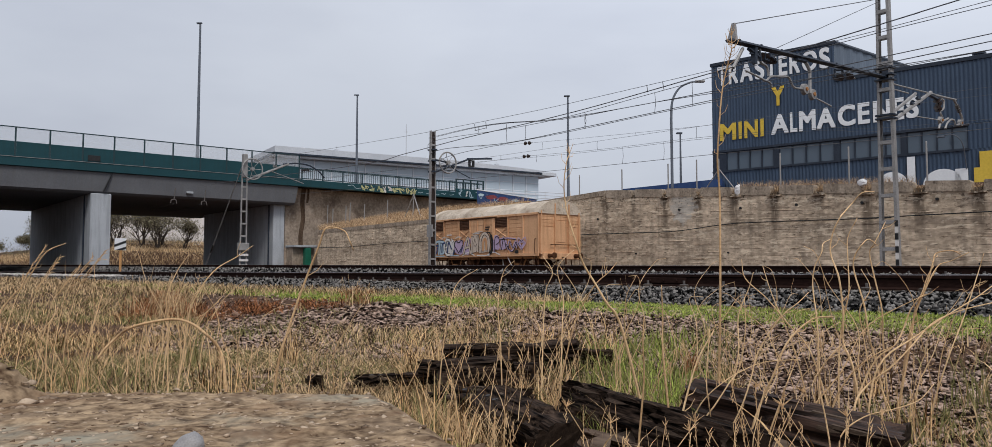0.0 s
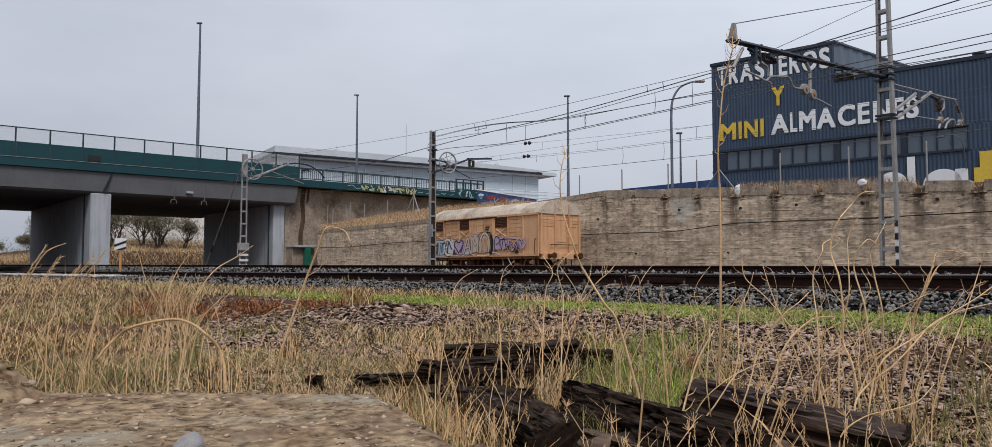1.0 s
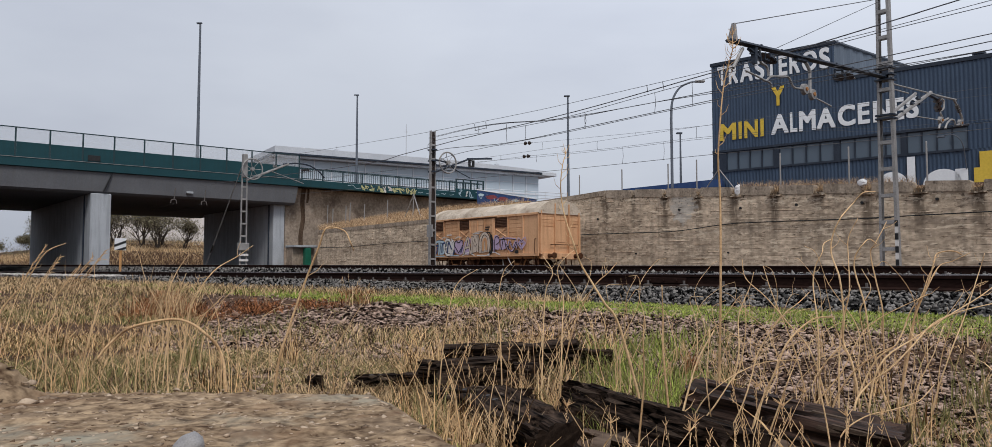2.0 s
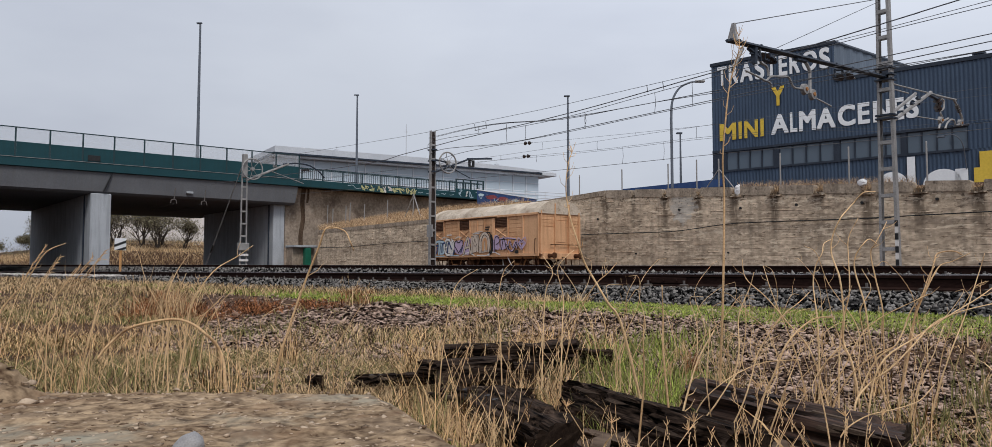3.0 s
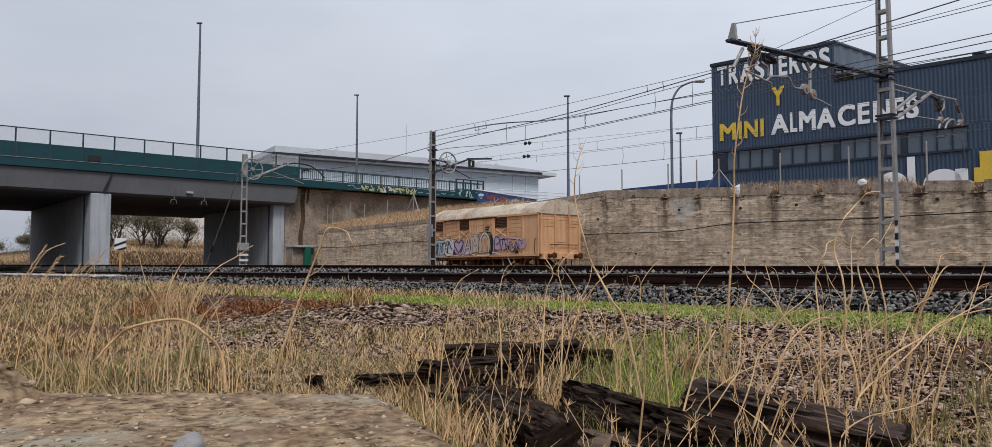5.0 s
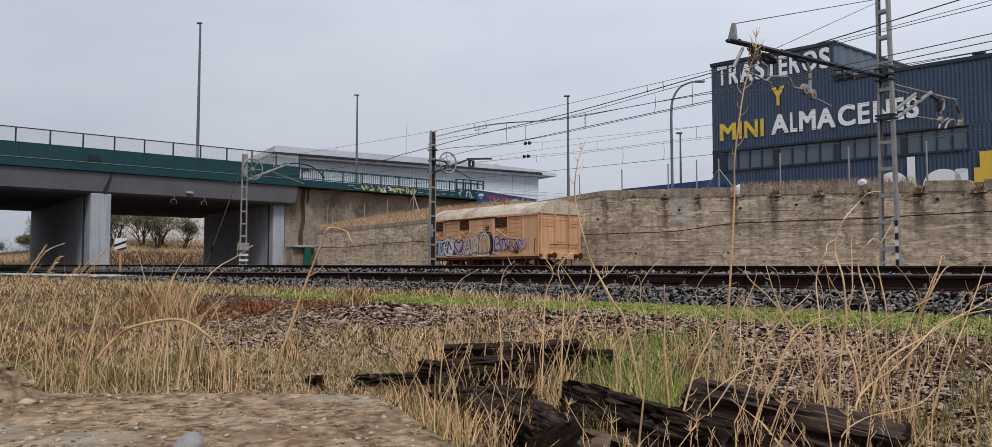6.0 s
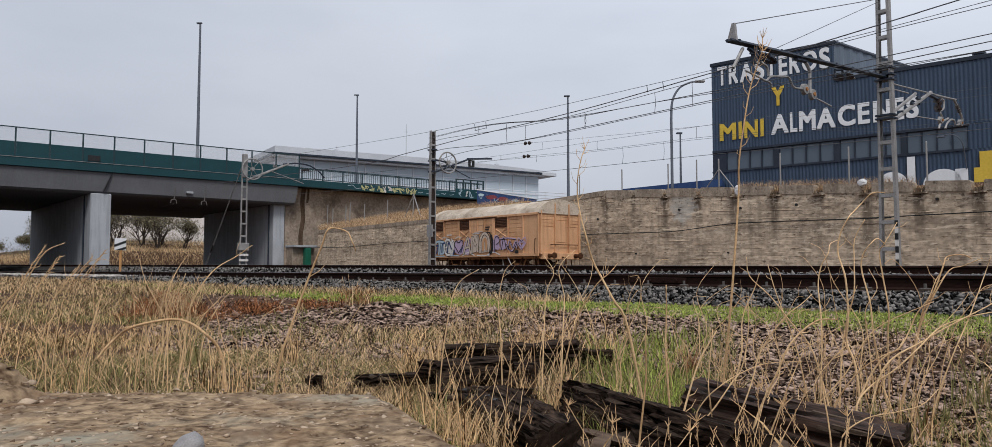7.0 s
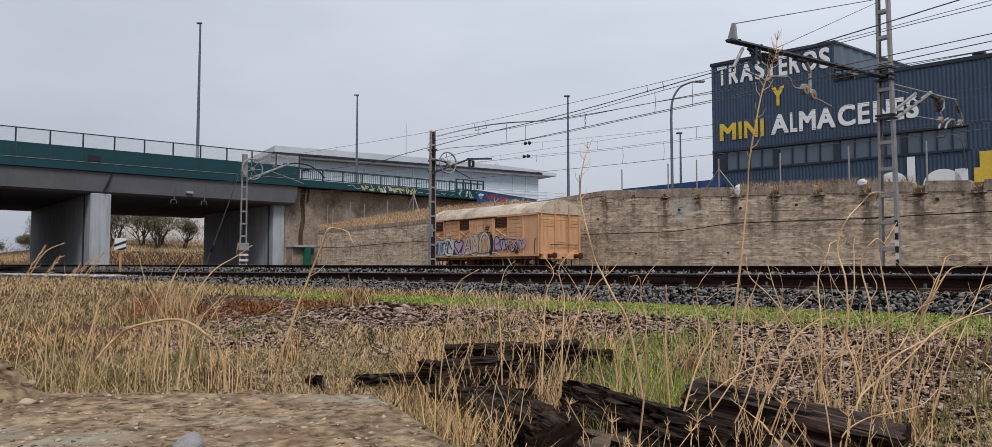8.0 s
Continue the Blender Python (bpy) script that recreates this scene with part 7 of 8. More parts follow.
    for bx, by, n, r, hh in bushes:
        x, y = rng.normal(bx, r, n), rng.normal(by, r * 0.7, n)
        p = on_ground(x, y)
        dome = np.clip(1.15 - ((x - bx) ** 2 + (y - by) ** 2) / (2.2 * r) ** 2, 0.15, 1)
        p[:, 2] += rng.random(n) * hh * 0.75 * dome
        blades("russet_weed", p, rng.uniform(0.15, 0.5, n) * hh, rng.uniform(0.005, 0.013, n), 2.6, M_RED, "dried russet dock weed in seed", rng, "weed")
    # dry grass on the bank, the wall and behind the bridge
    def far_blades(name, n, fx, fy, fz, h0, h1, w, label):
        X, Y = fx(rng.random(n)), fy(rng.random(n))
        z = fz(X, Y)
        p = np.stack([0.64279 * X + 0.76604 * Y, -0.76604 * X + 0.64279 * Y, z], 1)
        blades(name, p, rng.uniform(h0, h1, n), rng.uniform(0.6, 1.4, n) * w, 0.8, M_FARDRY, label, rng)

    far_blades("wall_grass", 3400, lambda u: -21.5 + 8.0 * u, lambda u: 32.95 + 0.9 * u, lambda X, Y: np.array([wall_top(q) for q in X]) - 0.28 + (Y - 32.9) * 0.1, 0.15, 0.75, 0.013, "dry grass fringe on top of the wall")
    n = 17000
    s, k = 0.77 * rng.random(n), rng.random(n)
    X0 = -62.6 + 20.6 * s
    lo = np.stack([X0, np.full(n, 32.8), np.array([wall_top(q) for q in X0]) - 0.15], 1)
    t1 = np.clip((s - 0.55) / 0.45, 0, 1)
    hi = np.stack([-75.4 + 18 * t1 * t1 * (3 - 2 * t1), 39.0 + 29 * s, 4.9 + 6.2 * s - 1.6 * s * s], 1)
    q = lo + (hi - lo) * k[:, None]
    p = np.stack([0.64279 * q[:, 0] + 0.76604 * q[:, 1], -0.76604 * q[:, 0] + 0.64279 * q[:, 1], q[:, 2] - 0.05], 1)
    blades("bank_grass", p, rng.uniform(0.25, 0.95, n), rng.uniform(0.014, 0.034, n), 1.1, M_FARDRY, "tall dry yellow grass over the bank", rng)
    n = 22000
    X, Y = -108.5 - 30 * rng.random(n) ** 1.7, rng.uniform(6, 52, n)
    x, y = 0.64279 * X + 0.76604 * Y, -0.76604 * X + 0.64279 * Y
    blades("bank_grass", on_ground(x, y), rng.uniform(0.3, 0.9, n), rng.uniform(0.03, 0.07, n), 1.2, M_GOLD, "tall dry grass beyond the bridge", rng)


make_grass()


def wall_tufts():
    """Straw that hangs out of the notches in the coping."""
    rng = np.random.default_rng(61)
    for X in GAPS:
        if not -26 < X < -6:
            continue
        x, y = to_world(X, 32.62)
        root = thing("wall_straw", "pale straw tuft growing in a coping notch", "grass tuft", pose(x, y, wall_top(X) - 0.43), "straw tufts in the coping")
        n = 130
        q = rng.normal(0, 0.10, n)
        p = np.stack([0.64279 * q + 0.05 * rng.normal(0, 1, n), -0.76604 * q, np.full(n, -0.02)], 1)
        ob = blades("blade_clump", p, rng.uniform(0.12, 0.5, n), rng.uniform(0.010, 0.02, n), 1.0, M_FARDRY, "", rng, parent=root)
        ob["kind"] = "stuff"


wall_tufts()


def make_gravel():
    rng = np.random.default_rng(21)
    for n, near, far, s0, s1, coarse in ((9000, 2.6, 4.0, 0.006, 0.016, False), (22000, 3.2, 5.5, 0.005, 0.014, True), (46000, 4.6, 9, 0.009, 0.022, True), (16000, 7, 17, 0.016, 0.034, True)):
        x, y = spread(n, near, far, -0.45, 0.70, rng)
        Y = 0.76604 * x + 0.64279 * y
        a = x / y
        p = np.clip(0.55 + (a + 0.38) * 2.2, 0.05, 1) * np.clip(0.8 + 0.4 * clump(x, y, 0.8), 0.2, 1)
        k = (rng.random(n) < p) & (Y < 6.3) & ~in_block(x, y)
        x, y = x[k], y[k]
        size = rng.uniform(s0, s1, len(x)) * rng.choice([0.7, 1.0, 1.0, 1.5], len(x))
        pts = on_ground(x, y)
        pts[:, 2] += 0.016
        rocks("gravel", pts, size * 1.1, 0.32, M_GRAVEL, "loose brown and grey stone chips on the plot", rng, coarse, "gravel")


make_gravel()


def rest_of_plot():
    """The plot goes on behind and beside the stone block."""
    rng = np.random.default_rng(71)

    def around(n, reach):
        x, y = rng.uniform(-reach, reach + 1, n), rng.uniform(-0.8 * reach, 0.7 * reach, n)
        Y = 0.76604 * x + 0.64279 * y
        k = ((np.abs(x) > 0.60 * y) | (y < 2.5)) & (Y < 6.2) & ((x < -1.45) | (x > 0.25) | (y < -0.65) | (y > 0.8))
        x, y = x[k], y[k]
        k = rng.random(len(x)) < np.clip(0.6 + 0.5 * clump(x, y, 0.6), 0.05, 1)
        return x[k], y[k]

    for name, n, reach, h0, h1, material, label in (
            ("dry_grass", 15000, 15, 0.05, 0.18, M_SOFTDRY, "bleached dry grass over the rest of the plot"),
            ("dry_grass", 22000, 5.5, 0.04, 0.13, M_SOFTDRY, "short bleached grass round the stone block"),
            ("straw_grass", 6000, 15, 0.08, 0.3, M_DRY, "yellow straw over the rest of the plot"),
            ("straw_grass", 6000, 5.5, 0.05, 0.17, M_DRY, "fallen yellow straw round the stone block"),
            ("fading_grass", 6000, 15, 0.05, 0.16, M_OLIVE, "fading green grass over the rest of the plot"),
            ("fading_grass", 9000, 5.5, 0.04, 0.12, M_OLIVE, "fading green grass round the stone block")):
        x, y = around(n, reach)
        blades(name, on_ground(x, y), rng.uniform(h0, h1, len(x)), rng.uniform(0.007, 0.016, len(x)), 1.3, material, label, rng)
    for n, reach, s0, s1 in ((14000, 15, 0.01, 0.03), (16000, 5.5, 0.008, 0.022)):
        x, y = around(n, reach)
        p = on_ground(x, y)
        p[:, 2] += 0.014
        rocks("gravel", p, rng.uniform(s0, s1, len(x)), 0.42, M_GRAVEL, "loose brown and grey stone chips on the plot", rng, True, "gravel")


rest_of_plot()


def make_pale_patch():
    """A spill of pale crushed stone against the rail, and low scrub under the far trees."""
    rng = np.random.default_rng(33)
    n = 3200
    X, Y = rng.uniform(-52, -30, n), rng.normal(7.75, 0.32, n)
    w = np.stack([0.64279 * X + 0.76604 * Y, -0.76604 * X + 0.64279 * Y, np.full(n, 0.50)], 1)
    rocks("pale_stones", w, rng.uniform(0.04, 0.09, n), 0.5, M_PALE, "spill of pale crushed stone beside the rail", rng, True, "stones")
    n = 9000
    X, Y = rng.uniform(-142, -128, n), rng.uniform(10, 48, n)
    lump = 1.6 + 0.9 * np.sin(Y * 1.1) + 0.6 * np.sin(Y * 2.7 + X)
    x, y = 0.64279 * X + 0.76604 * Y, -0.76604 * X + 0.64279 * Y
    p = on_ground(x, y)
    p[:, 2] += rng.random(n) ** 1.4 * np.clip(lump, 0.3, 3)
    blades("scrub", p, rng.uniform(0.15, 0.5, n), rng.uniform(0.02, 0.07, n), 1.4, M_LEAF, "tangled grey-brown scrub beyond the bridge", rng, "scrub")


make_pale_patch()


# ---- old timber sleepers lying in the grass ----
def make_tie(p, q, width, height, roll, seed, label, material=None, group="discarded timbers"):
    """A weathered squared timber whose upper face runs from p to q."""
    p, q = Vector(p), Vector(q)
    d = q - p
    L = d.length
    rx = d.normalized()
    rz = Vector((0, 0, 1))
    ry = rz.cross(rx).normalized()
    rz = rx.cross(ry)
    m = Matrix((rx, ry, rz)).transposed().to_4x4()
    m.translation = p
    m = m @ pose(0, 0, 0, roll, 0, 0)
    bm = bmesh.new()
    n, ring = 84, []
    k = 16
    outline = []
    for e in range(4):
        for j in range(k):
            t = j / k
            c = [(-0.5, 0.5), (0.5, 0.5), (0.5, -0.5), (-0.5, -0.5), (-0.5, 0.5)]
            a, b = c[e], c[e + 1]
            outline.append((a[0] + (b[0] - a[0]) * t, a[1] + (b[1] - a[1]) * t))
    for i in range(n + 1):
        s = i / n
        x = L * s
        row = []
        for u, v in outline:
            y, z = u * width, v * height - height / 2
            sp = Vector((x * 1.6, y * 22, z * 22 + seed * 7))
            dep = 0.007 * noise.noise(sp) + 0.0035 * noise.noise(sp * 2.7)
            groove = noise.noise(Vector((x * 2.4 + seed, u * 7 + v * 6, 3.3 + seed)))
            if groove > 0.18:
                dep -= 0.12 * min(0.3, groove - 0.18)
            dep += 0.005 * noise.noise(Vector((x * 7, u * 34 + seed, v * 34)))
            chip = noise.noise(Vector((x * 7 + seed, u * 3.4, v * 3.4)))
            if chip > 0.22:
                dep -= 0.11 * (chip - 0.22)
            edge = max(0.0, abs(u) + abs(v) - 0.86)
            k1 = 1 + dep / (0.5 * min(width, height)) - edge * 0.22
            ex = x + (0.035 * noise.noise(Vector((u * 6, v * 6, seed))) if i in (0, n) else 0.0)
            row.append(bm.verts.new((ex, y * k1, (z + height / 2) * k1 - height / 2)))
        ring.append(row)
    c = len(outline)
    for a, b in zip(ring, ring[1:]):
        for j in range(c):
            bm.faces.new((a[j], a[(j + 1) % c], b[(j + 1) % c], b[j]))
    bm.faces.new(ring[0])
    bm.faces.new(ring[-1][::-1])
    root = thing("timber_sleeper" if material is not M_BOARD else "timber_board", label, "timber", m, group)
    beam = part("beam", bm, material or M_TIE, root)
    beam.data.materials.append(M_SAWN)
    for face in beam.data.polygons[-2:]:
        face.material_index = 1
    if material is M_BOARD:
        return
    # splinters and flakes lifting off the edges, and the old spike holes
    rnd = random.Random(seed)
    for k in range(9):
        x = rnd.uniform(0.03, max(0.05, L - 0.2))
        ln = rnd.uniform(0.08, 0.26) * min(1.0, L)
        side = rnd.choice((-0.5, -0.5, 0.45, 0.1, -0.2))
        y0 = side * width * 0.97
        z0 = 0.004 if abs(side) < 0.4 else -rnd.uniform(0.0, height * 0.4)
        o = [(x, z0 - 0.007), (x + ln * 0.5, z0 - 0.011), (x + ln, z0 + rnd.uniform(-0.006, 0.004)), (x + ln * 0.6, z0 + 0.003), (x + ln * 0.1, z0 + 0.004)]
        part("splinter", prism(bmesh.new(), o, y0 - 0.006, y0 + 0.008), M_SPLINTER if k % 3 == 0 else (material or M_TIE), root)
    if L > 0.4:
        for x in (L * 0.2, L * 0.32):
            part("spike_hole", tube(bmesh.new(), [(x, -0.02, -0.02), (x, -0.02, 0.003)], 0.011, None, 8), M_BLACK, root)


make_tie((0.363, 3.44, 0.222), (0.763, 2.30, 0.234), 0.22, 0.19, -14, 1, "split black creosoted sleeper lying in dry grass")
make_tie((0.74, 3.02, 0.280), (1.34, 2.62, 0.180), 0.22, 0.22, 6, 2, "brown-black creosoted sleeper with long cracks", M_BROWNTIE)
make_tie((-0.06, 3.12, 0.240), (0.175, 2.46, 0.226), 0.20, 0.20, 10, 3, "splintered black sleeper under dry stalks")
make_tie((-0.283, 3.76, 0.268), (0.066, 3.80, 0.288), 0.22, 0.17, 0, 4, "short broken end of a black sleeper")
make_tie((-0.36, 3.80, 0.272), (-0.24, 3.80, 0.262), 0.10, 0.06, 0, 14, "splintered black sleeper stub sticking out")
make_tie((-0.30, 4.68, 0.256), (0.468, 4.64, 0.290), 0.24, 0.17, 2, 5, "black sleeper lying across the pile")
make_tie((0.44, 4.78, 0.232), (0.69, 4.74, 0.230), 0.24, 0.17, -4, 6, "stub of a black sleeper in the grass")
make_tie((-0.70, 4.06, 0.168), (-0.30, 3.90, 0.205), 0.12, 0.055, 0, 7, "half-buried grey-black old sleeper")
make_tie((-0.24, 3.50, 0.19), (0.12, 3.30, 0.20), 0.2, 0.13, 6, 8, "rotten sleeper piece beneath the others")
make_tie((-0.97, 4.14, 0.152), (-0.91, 4.10, 0.158), 0.06, 0.09, 4, 11, "charred black stump of a sleeper")
make_tie((-0.20, 4.25, 0.21), (0.20, 4.15, 0.21), 0.22, 0.14, 3, 12, "black sleeper piece under the pile")
make_tie((0.20, 3.04, 0.128), (0.50, 2.66, 0.118), 0.10, 0.05, 0, 9, "weathered brown board under the sleepers", M_BOARD, "loose boards")
make_tie((0.17, 2.88, 0.112), (0.50, 2.48, 0.104), 0.09, 0.045, 0, 10, "weathered brown board under the sleepers", M_BOARD, "loose boards")
make_tie((0.77, 2.82, 0.118), (1.10, 2.56, 0.110), 0.09, 0.045, 0, 13, "weathered brown board under the sleepers", M_BOARD, "loose boards")


# ---- stone block under the viewer ----
def block_top(x, y):
    """Height of the worn upper face of the block, with a crumbled hump at one corner."""
    z = 0.598 + 0.005 * noise.noise(Vector((x * 7, y * 7, 0))) + 0.0018 * noise.noise(Vector((x * 30, y * 30, 3))) + 0.0016 * noise.noise(Vector((x * 70, y * 70, 8))) + 0.0006 * noise.noise(Vector((x * 150, y * 150, 1)))
    hump = smoothstep(-0.37, -0.44, x + 0.04 * noise.noise(Vector((x * 28, y * 28, 0)))) * smoothstep(0.45, 0.62, y)
    step = 0.5 + 0.5 * noise.cell(Vector((x * 55 + 0.6 * noise.noise(Vector((x * 60, y * 60, 0))), y * 40, 0)))
    return z + hump * (0.020 + 0.012 * abs(noise.noise(Vector((x * 38, y * 38, 2)))) + 0.007 * step - 0.008 * abs(noise.noise(Vector((x * 110, y * 110, 5)))))


def make_block():
    bm = bmesh.new()
    nu, nv, grid = 300, 230, []
    for j in range(nv):
        v = j / (nv - 1)
        row = []
        for i in range(nu):
            u = i / (nu - 1)
            y = -0.55 + v ** 0.5 * 1.235
            right = np.interp(y, [-0.6, 0.0, 0.30, 0.44, 0.50, 0.60, 0.70], [0.17, 0.125, 0.075, 0.03, -0.018, -0.058, -0.085])
            x = -1.35 + u ** 0.7 * (right + 1.35)
            y += 0.03 * noise.noise(Vector((x * 6, 1, 0))) * v + 0.012 * noise.noise(Vector((x * 22, 5, 0))) * v
            x += 0.012 * noise.noise(Vector((y * 14, 9, 0))) * u
            z = block_top(x, y)
            edge = min(1 - u, 1 - v)
            z -= 0.016 * max(0.0, 1 - edge * 30) ** 2
            row.append(bm.verts.new((x, y, z)))
        grid.append(row)
    for a, b in zip(grid, grid[1:]):
        for i in range(nu - 1):
            bm.faces.new((a[i], a[i + 1], b[i + 1], b[i]))
    rim = grid[0] + [r[-1] for r in grid[1:]] + grid[-1][-2::-1] + [r[0] for r in grid[-2:0:-1]]
    foot = [bm.verts.new((q.co.x * 1.01, q.co.y * 1.01, 0.02)) for q in rim]
    n = len(rim)
    for k in range(n):
        bm.faces.new((rim[k], foot[k], foot[(k + 1) % n], rim[(k + 1) % n]))
    solid("stone_block", bm, M_BLOCK, "rough weathered concrete block with worn edges", "stone block", smooth=True)
    rng = np.random.default_rng(5)
    n = 1500
    x, y = rng.uniform(-0.46, 0.04, n), rng.uniform(0.28, 0.68, n)
    k = x < np.interp(y, [0.28, 0.44, 0.50, 0.60, 0.70], [0.06, 0.015, -0.035, -0.075, -0.105])
    x, y = x[k], y[k]
    z = np.array([block_top(p, q) for p, q in zip(x, y)])
    rocks("aggregate", np.stack([x, y, z], 1), rng.uniform(0.0008, 0.0022, len(x)) * rng.choice([0.7, 1.0, 1.0, 1.6], len(x)) * np.where(x < -0.34, 2.2, 1.0), 0.35, M_GRIT, "gritty pebbles set in the worn concrete", rng, False, "grit")
    k = rng.random(len(x)) < 0.022
    rocks("aggregate", np.stack([x, y, z + 0.0006], 1)[k], rng.uniform(0.0016, 0.0030, int(k.sum())), 0.4, M_GRIT, "tan rounded pebbles set in the worn concrete", rng, False, "grit")


make_block()
bm = bmesh.new()
bmesh.ops.create_icosphere(bm, subdivisions=3, radius=1.0)
for q in bm.verts:
    q.co *= 1 + 0.22 * noise.noise(q.co * 1.6) + 0.05 * noise.noise(q.co * 5)
    q.co.x *= 0.0088
    q.co.y *= 0.008
    q.co.z *= 0.0068
solid("pebble", bm, M_PEBBLE, "smooth pale grey pebble on the concrete block", "pebble", pose(-0.171, 0.448, 0.6025, 0, -22, 20), smooth=True)


# ---- tall dry stalks that sway ----
def make_stalk(x, y, r0, r1, line, seed):
    rnd = random.Random(seed)
    root = thing("dry_stalk", "thin bleached dry weed stalk leaning in the wind" if seed else "tall straight dry weed stalk with short side twigs", "stalk", pose(x, y, 0.06), "dry stalks")
    pts = smooth_line([(dx, 0.02 * math.sin(k * 1.9 + seed), dz) for k, (dx, dz) in enumerate(line)], 5)
    part("stem", tube(bmesh.new(), pts, r0 * 0.86, r1 * 0.9, 6), M_STALK, root, smooth=True)
    n = len(pts)
    twigs = 30 if seed == 0 else (12 if seed == 1 else rnd.randint(1, 4))
    for k in range(twigs):
        i = int(n * (rnd.uniform(0.45, 0.95) if seed < 2 else rnd.uniform(0.3, 0.9)))
        p = pts[i]
        d = (pts[min(i + 1, n - 1)] - pts[i - 1]).normalized()
        s = rnd.choice((-1, 1))
        ln = rnd.uniform(0.02, 0.065) if seed < 2 else rnd.uniform(0.03, 0.09)
        e = p + (d * (1.0 if seed < 2 else 0.75) + Vector((s * 0.55, rnd.uniform(-0.3, 0.3), 0))).normalized() * ln
        mid = (p + e) / 2 + Vector((s * 0.006, 0, -0.004))
        part("twig", tube(bmesh.new(), [p, mid, e], r1 * 0.8, r1 * 0.35, 4), M_STALK, root)
    if seed in (0, 1):
        bm = bmesh.new()
        top = pts[-1]
        for k in range(7):
            tube(bm, [top, top + Vector((rnd.uniform(-0.02, 0.02), rnd.uniform(-0.02, 0.02), rnd.uniform(0.015, 0.05)))], r1 * 0.7, r1 * 0.3, 4)
        part("seed_head", bm, M_STALK, root)["kind"] = "stuff"
    return root


stalks = []


def stalk(x, y, r0, r1, line):
    stalks.append(make_stalk(x, y, r0, r1, line, len(stalks)))


stalk(0.84, 3.00, 0.0064, 0.0018, [(0, 0), (0.002, 0.216), (0.002, 0.456), (0.007, 0.696), (0.017, 0.936), (0.005, 1.056), (0.01, 1.2), (0.034, 1.344), (0.053, 1.428), (0.062, 1.488), (0.068, 1.545)])
stalk(0.58, 3.00, 0.0062, 0.0016, [(0, 0), (-0.104, 0.418), (-0.165, 0.519), (-0.208, 0.598), (-0.249, 0.67), (-0.28, 0.754), (-0.301, 0.826), (-0.316, 0.91), (-0.321, 0.982), (-0.311, 1.054), (-0.297, 1.09)])
stalk(-0.83, 2.90, 0.0058, 0.0022, [(0, 0), (0.041, 0.298), (0.075, 0.425), (0.122, 0.588), (0.18, 0.727), (0.205, 0.79), (0.231, 0.799), (0.273, 0.785), (0.296, 0.75), (0.307, 0.715)])
stalk(-0.85, 2.60, 0.0068, 0.0042, [(-0.002, 0), (-0.023, 0.259), (-0.041, 0.336), (-0.063, 0.392), (-0.099, 0.441), (-0.151, 0.47), (-0.216, 0.48), (-0.286, 0.47), (-0.347, 0.451), (-0.392, 0.426), (-0.422, 0.39), (-0.441, 0.355)])
stalk(1.46, 3.20, 0.0054, 0.0023, [(0, 0), (-0.031, 0.25), (-0.057, 0.352), (-0.064, 0.454), (-0.082, 0.608), (-0.1, 0.71), (-0.095, 0.787), (-0.075, 0.851), (-0.044, 0.877), (-0.006, 0.915), (0.02, 0.954), (0.076, 0.961)])
stalk(1.36, 3.20, 0.0042, 0.0018, [(0, 0), (0.022, 0.301), (0.042, 0.442), (0.055, 0.557), (0.063, 0.685), (0.073, 0.774), (0.099, 0.851)])
stalk(1.58, 3.20, 0.0049, 0.0021, [(0, 0), (-0.048, 0.275), (-0.084, 0.378), (-0.104, 0.506), (-0.125, 0.634), (-0.128, 0.698), (-0.104, 0.749), (-0.066, 0.767), (-0.033, 0.746)])
stalk(1.63, 3.30, 0.0046, 0.0018, [(0, 0), (-0.021, 0.343), (-0.036, 0.475), (-0.052, 0.607), (-0.063, 0.713), (-0.058, 0.752), (-0.026, 0.805), (0.008, 0.845)])
stalk(1.30, 3.20, 0.0042, 0.0016, [(0, 0), (-0.008, 0.301), (-0.015, 0.454), (-0.015, 0.582), (-0.01, 0.659), (0.008, 0.71), (0.028, 0.749), (0.059, 0.767)])
stalk(1.54, 3.10, 0.0058, 0.0021, [(0, 0), (0.03, 0.212), (0.08, 0.386), (0.105, 0.485), (0.13, 0.572), (0.167, 0.671), (0.196, 0.708), (0.241, 0.718), (0.273, 0.703)])
stalk(1.54, 3.10, 0.0054, 0.0016, [(0, 0), (0.032, 0.212), (0.062, 0.311), (0.091, 0.46), (0.136, 0.584), (0.198, 0.659), (0.248, 0.678), (0.302, 0.711)])
stalk(1.37, 3.00, 0.0051, 0.0018, [(0, 0), (0.068, 0.274), (0.225, 0.394), (0.333, 0.478), (0.441, 0.538), (0.525, 0.586)])
stalk(1.35, 3.20, 0.0042, 0.0016, [(0, 0), (-0.075, 0.301), (-0.178, 0.429), (-0.267, 0.531), (-0.339, 0.608), (-0.354, 0.685)])
stalk(1.31, 3.30, 0.0039, 0.0015, [(0, 0), (-0.063, 0.29), (-0.132, 0.449), (-0.168, 0.554), (-0.192, 0.66)])
stalk(0.91, 3.20, 0.0051, 0.0016, [(0, 0), (0.011, 0.096), (0.057, 0.301), (0.07, 0.454), (0.113, 0.57), (0.123, 0.634)])
stalk(0.59, 2.70, 0.0055, 0.0022, [(0, 0), (-0.003, 0.073), (-0.024, 0.354), (-0.02, 0.483), (-0.029, 0.591)])
stalk(0.59, 2.70, 0.0060, 0.0024, [(0, 0), (0.012, 0.073), (0.087, 0.311), (0.152, 0.44)])
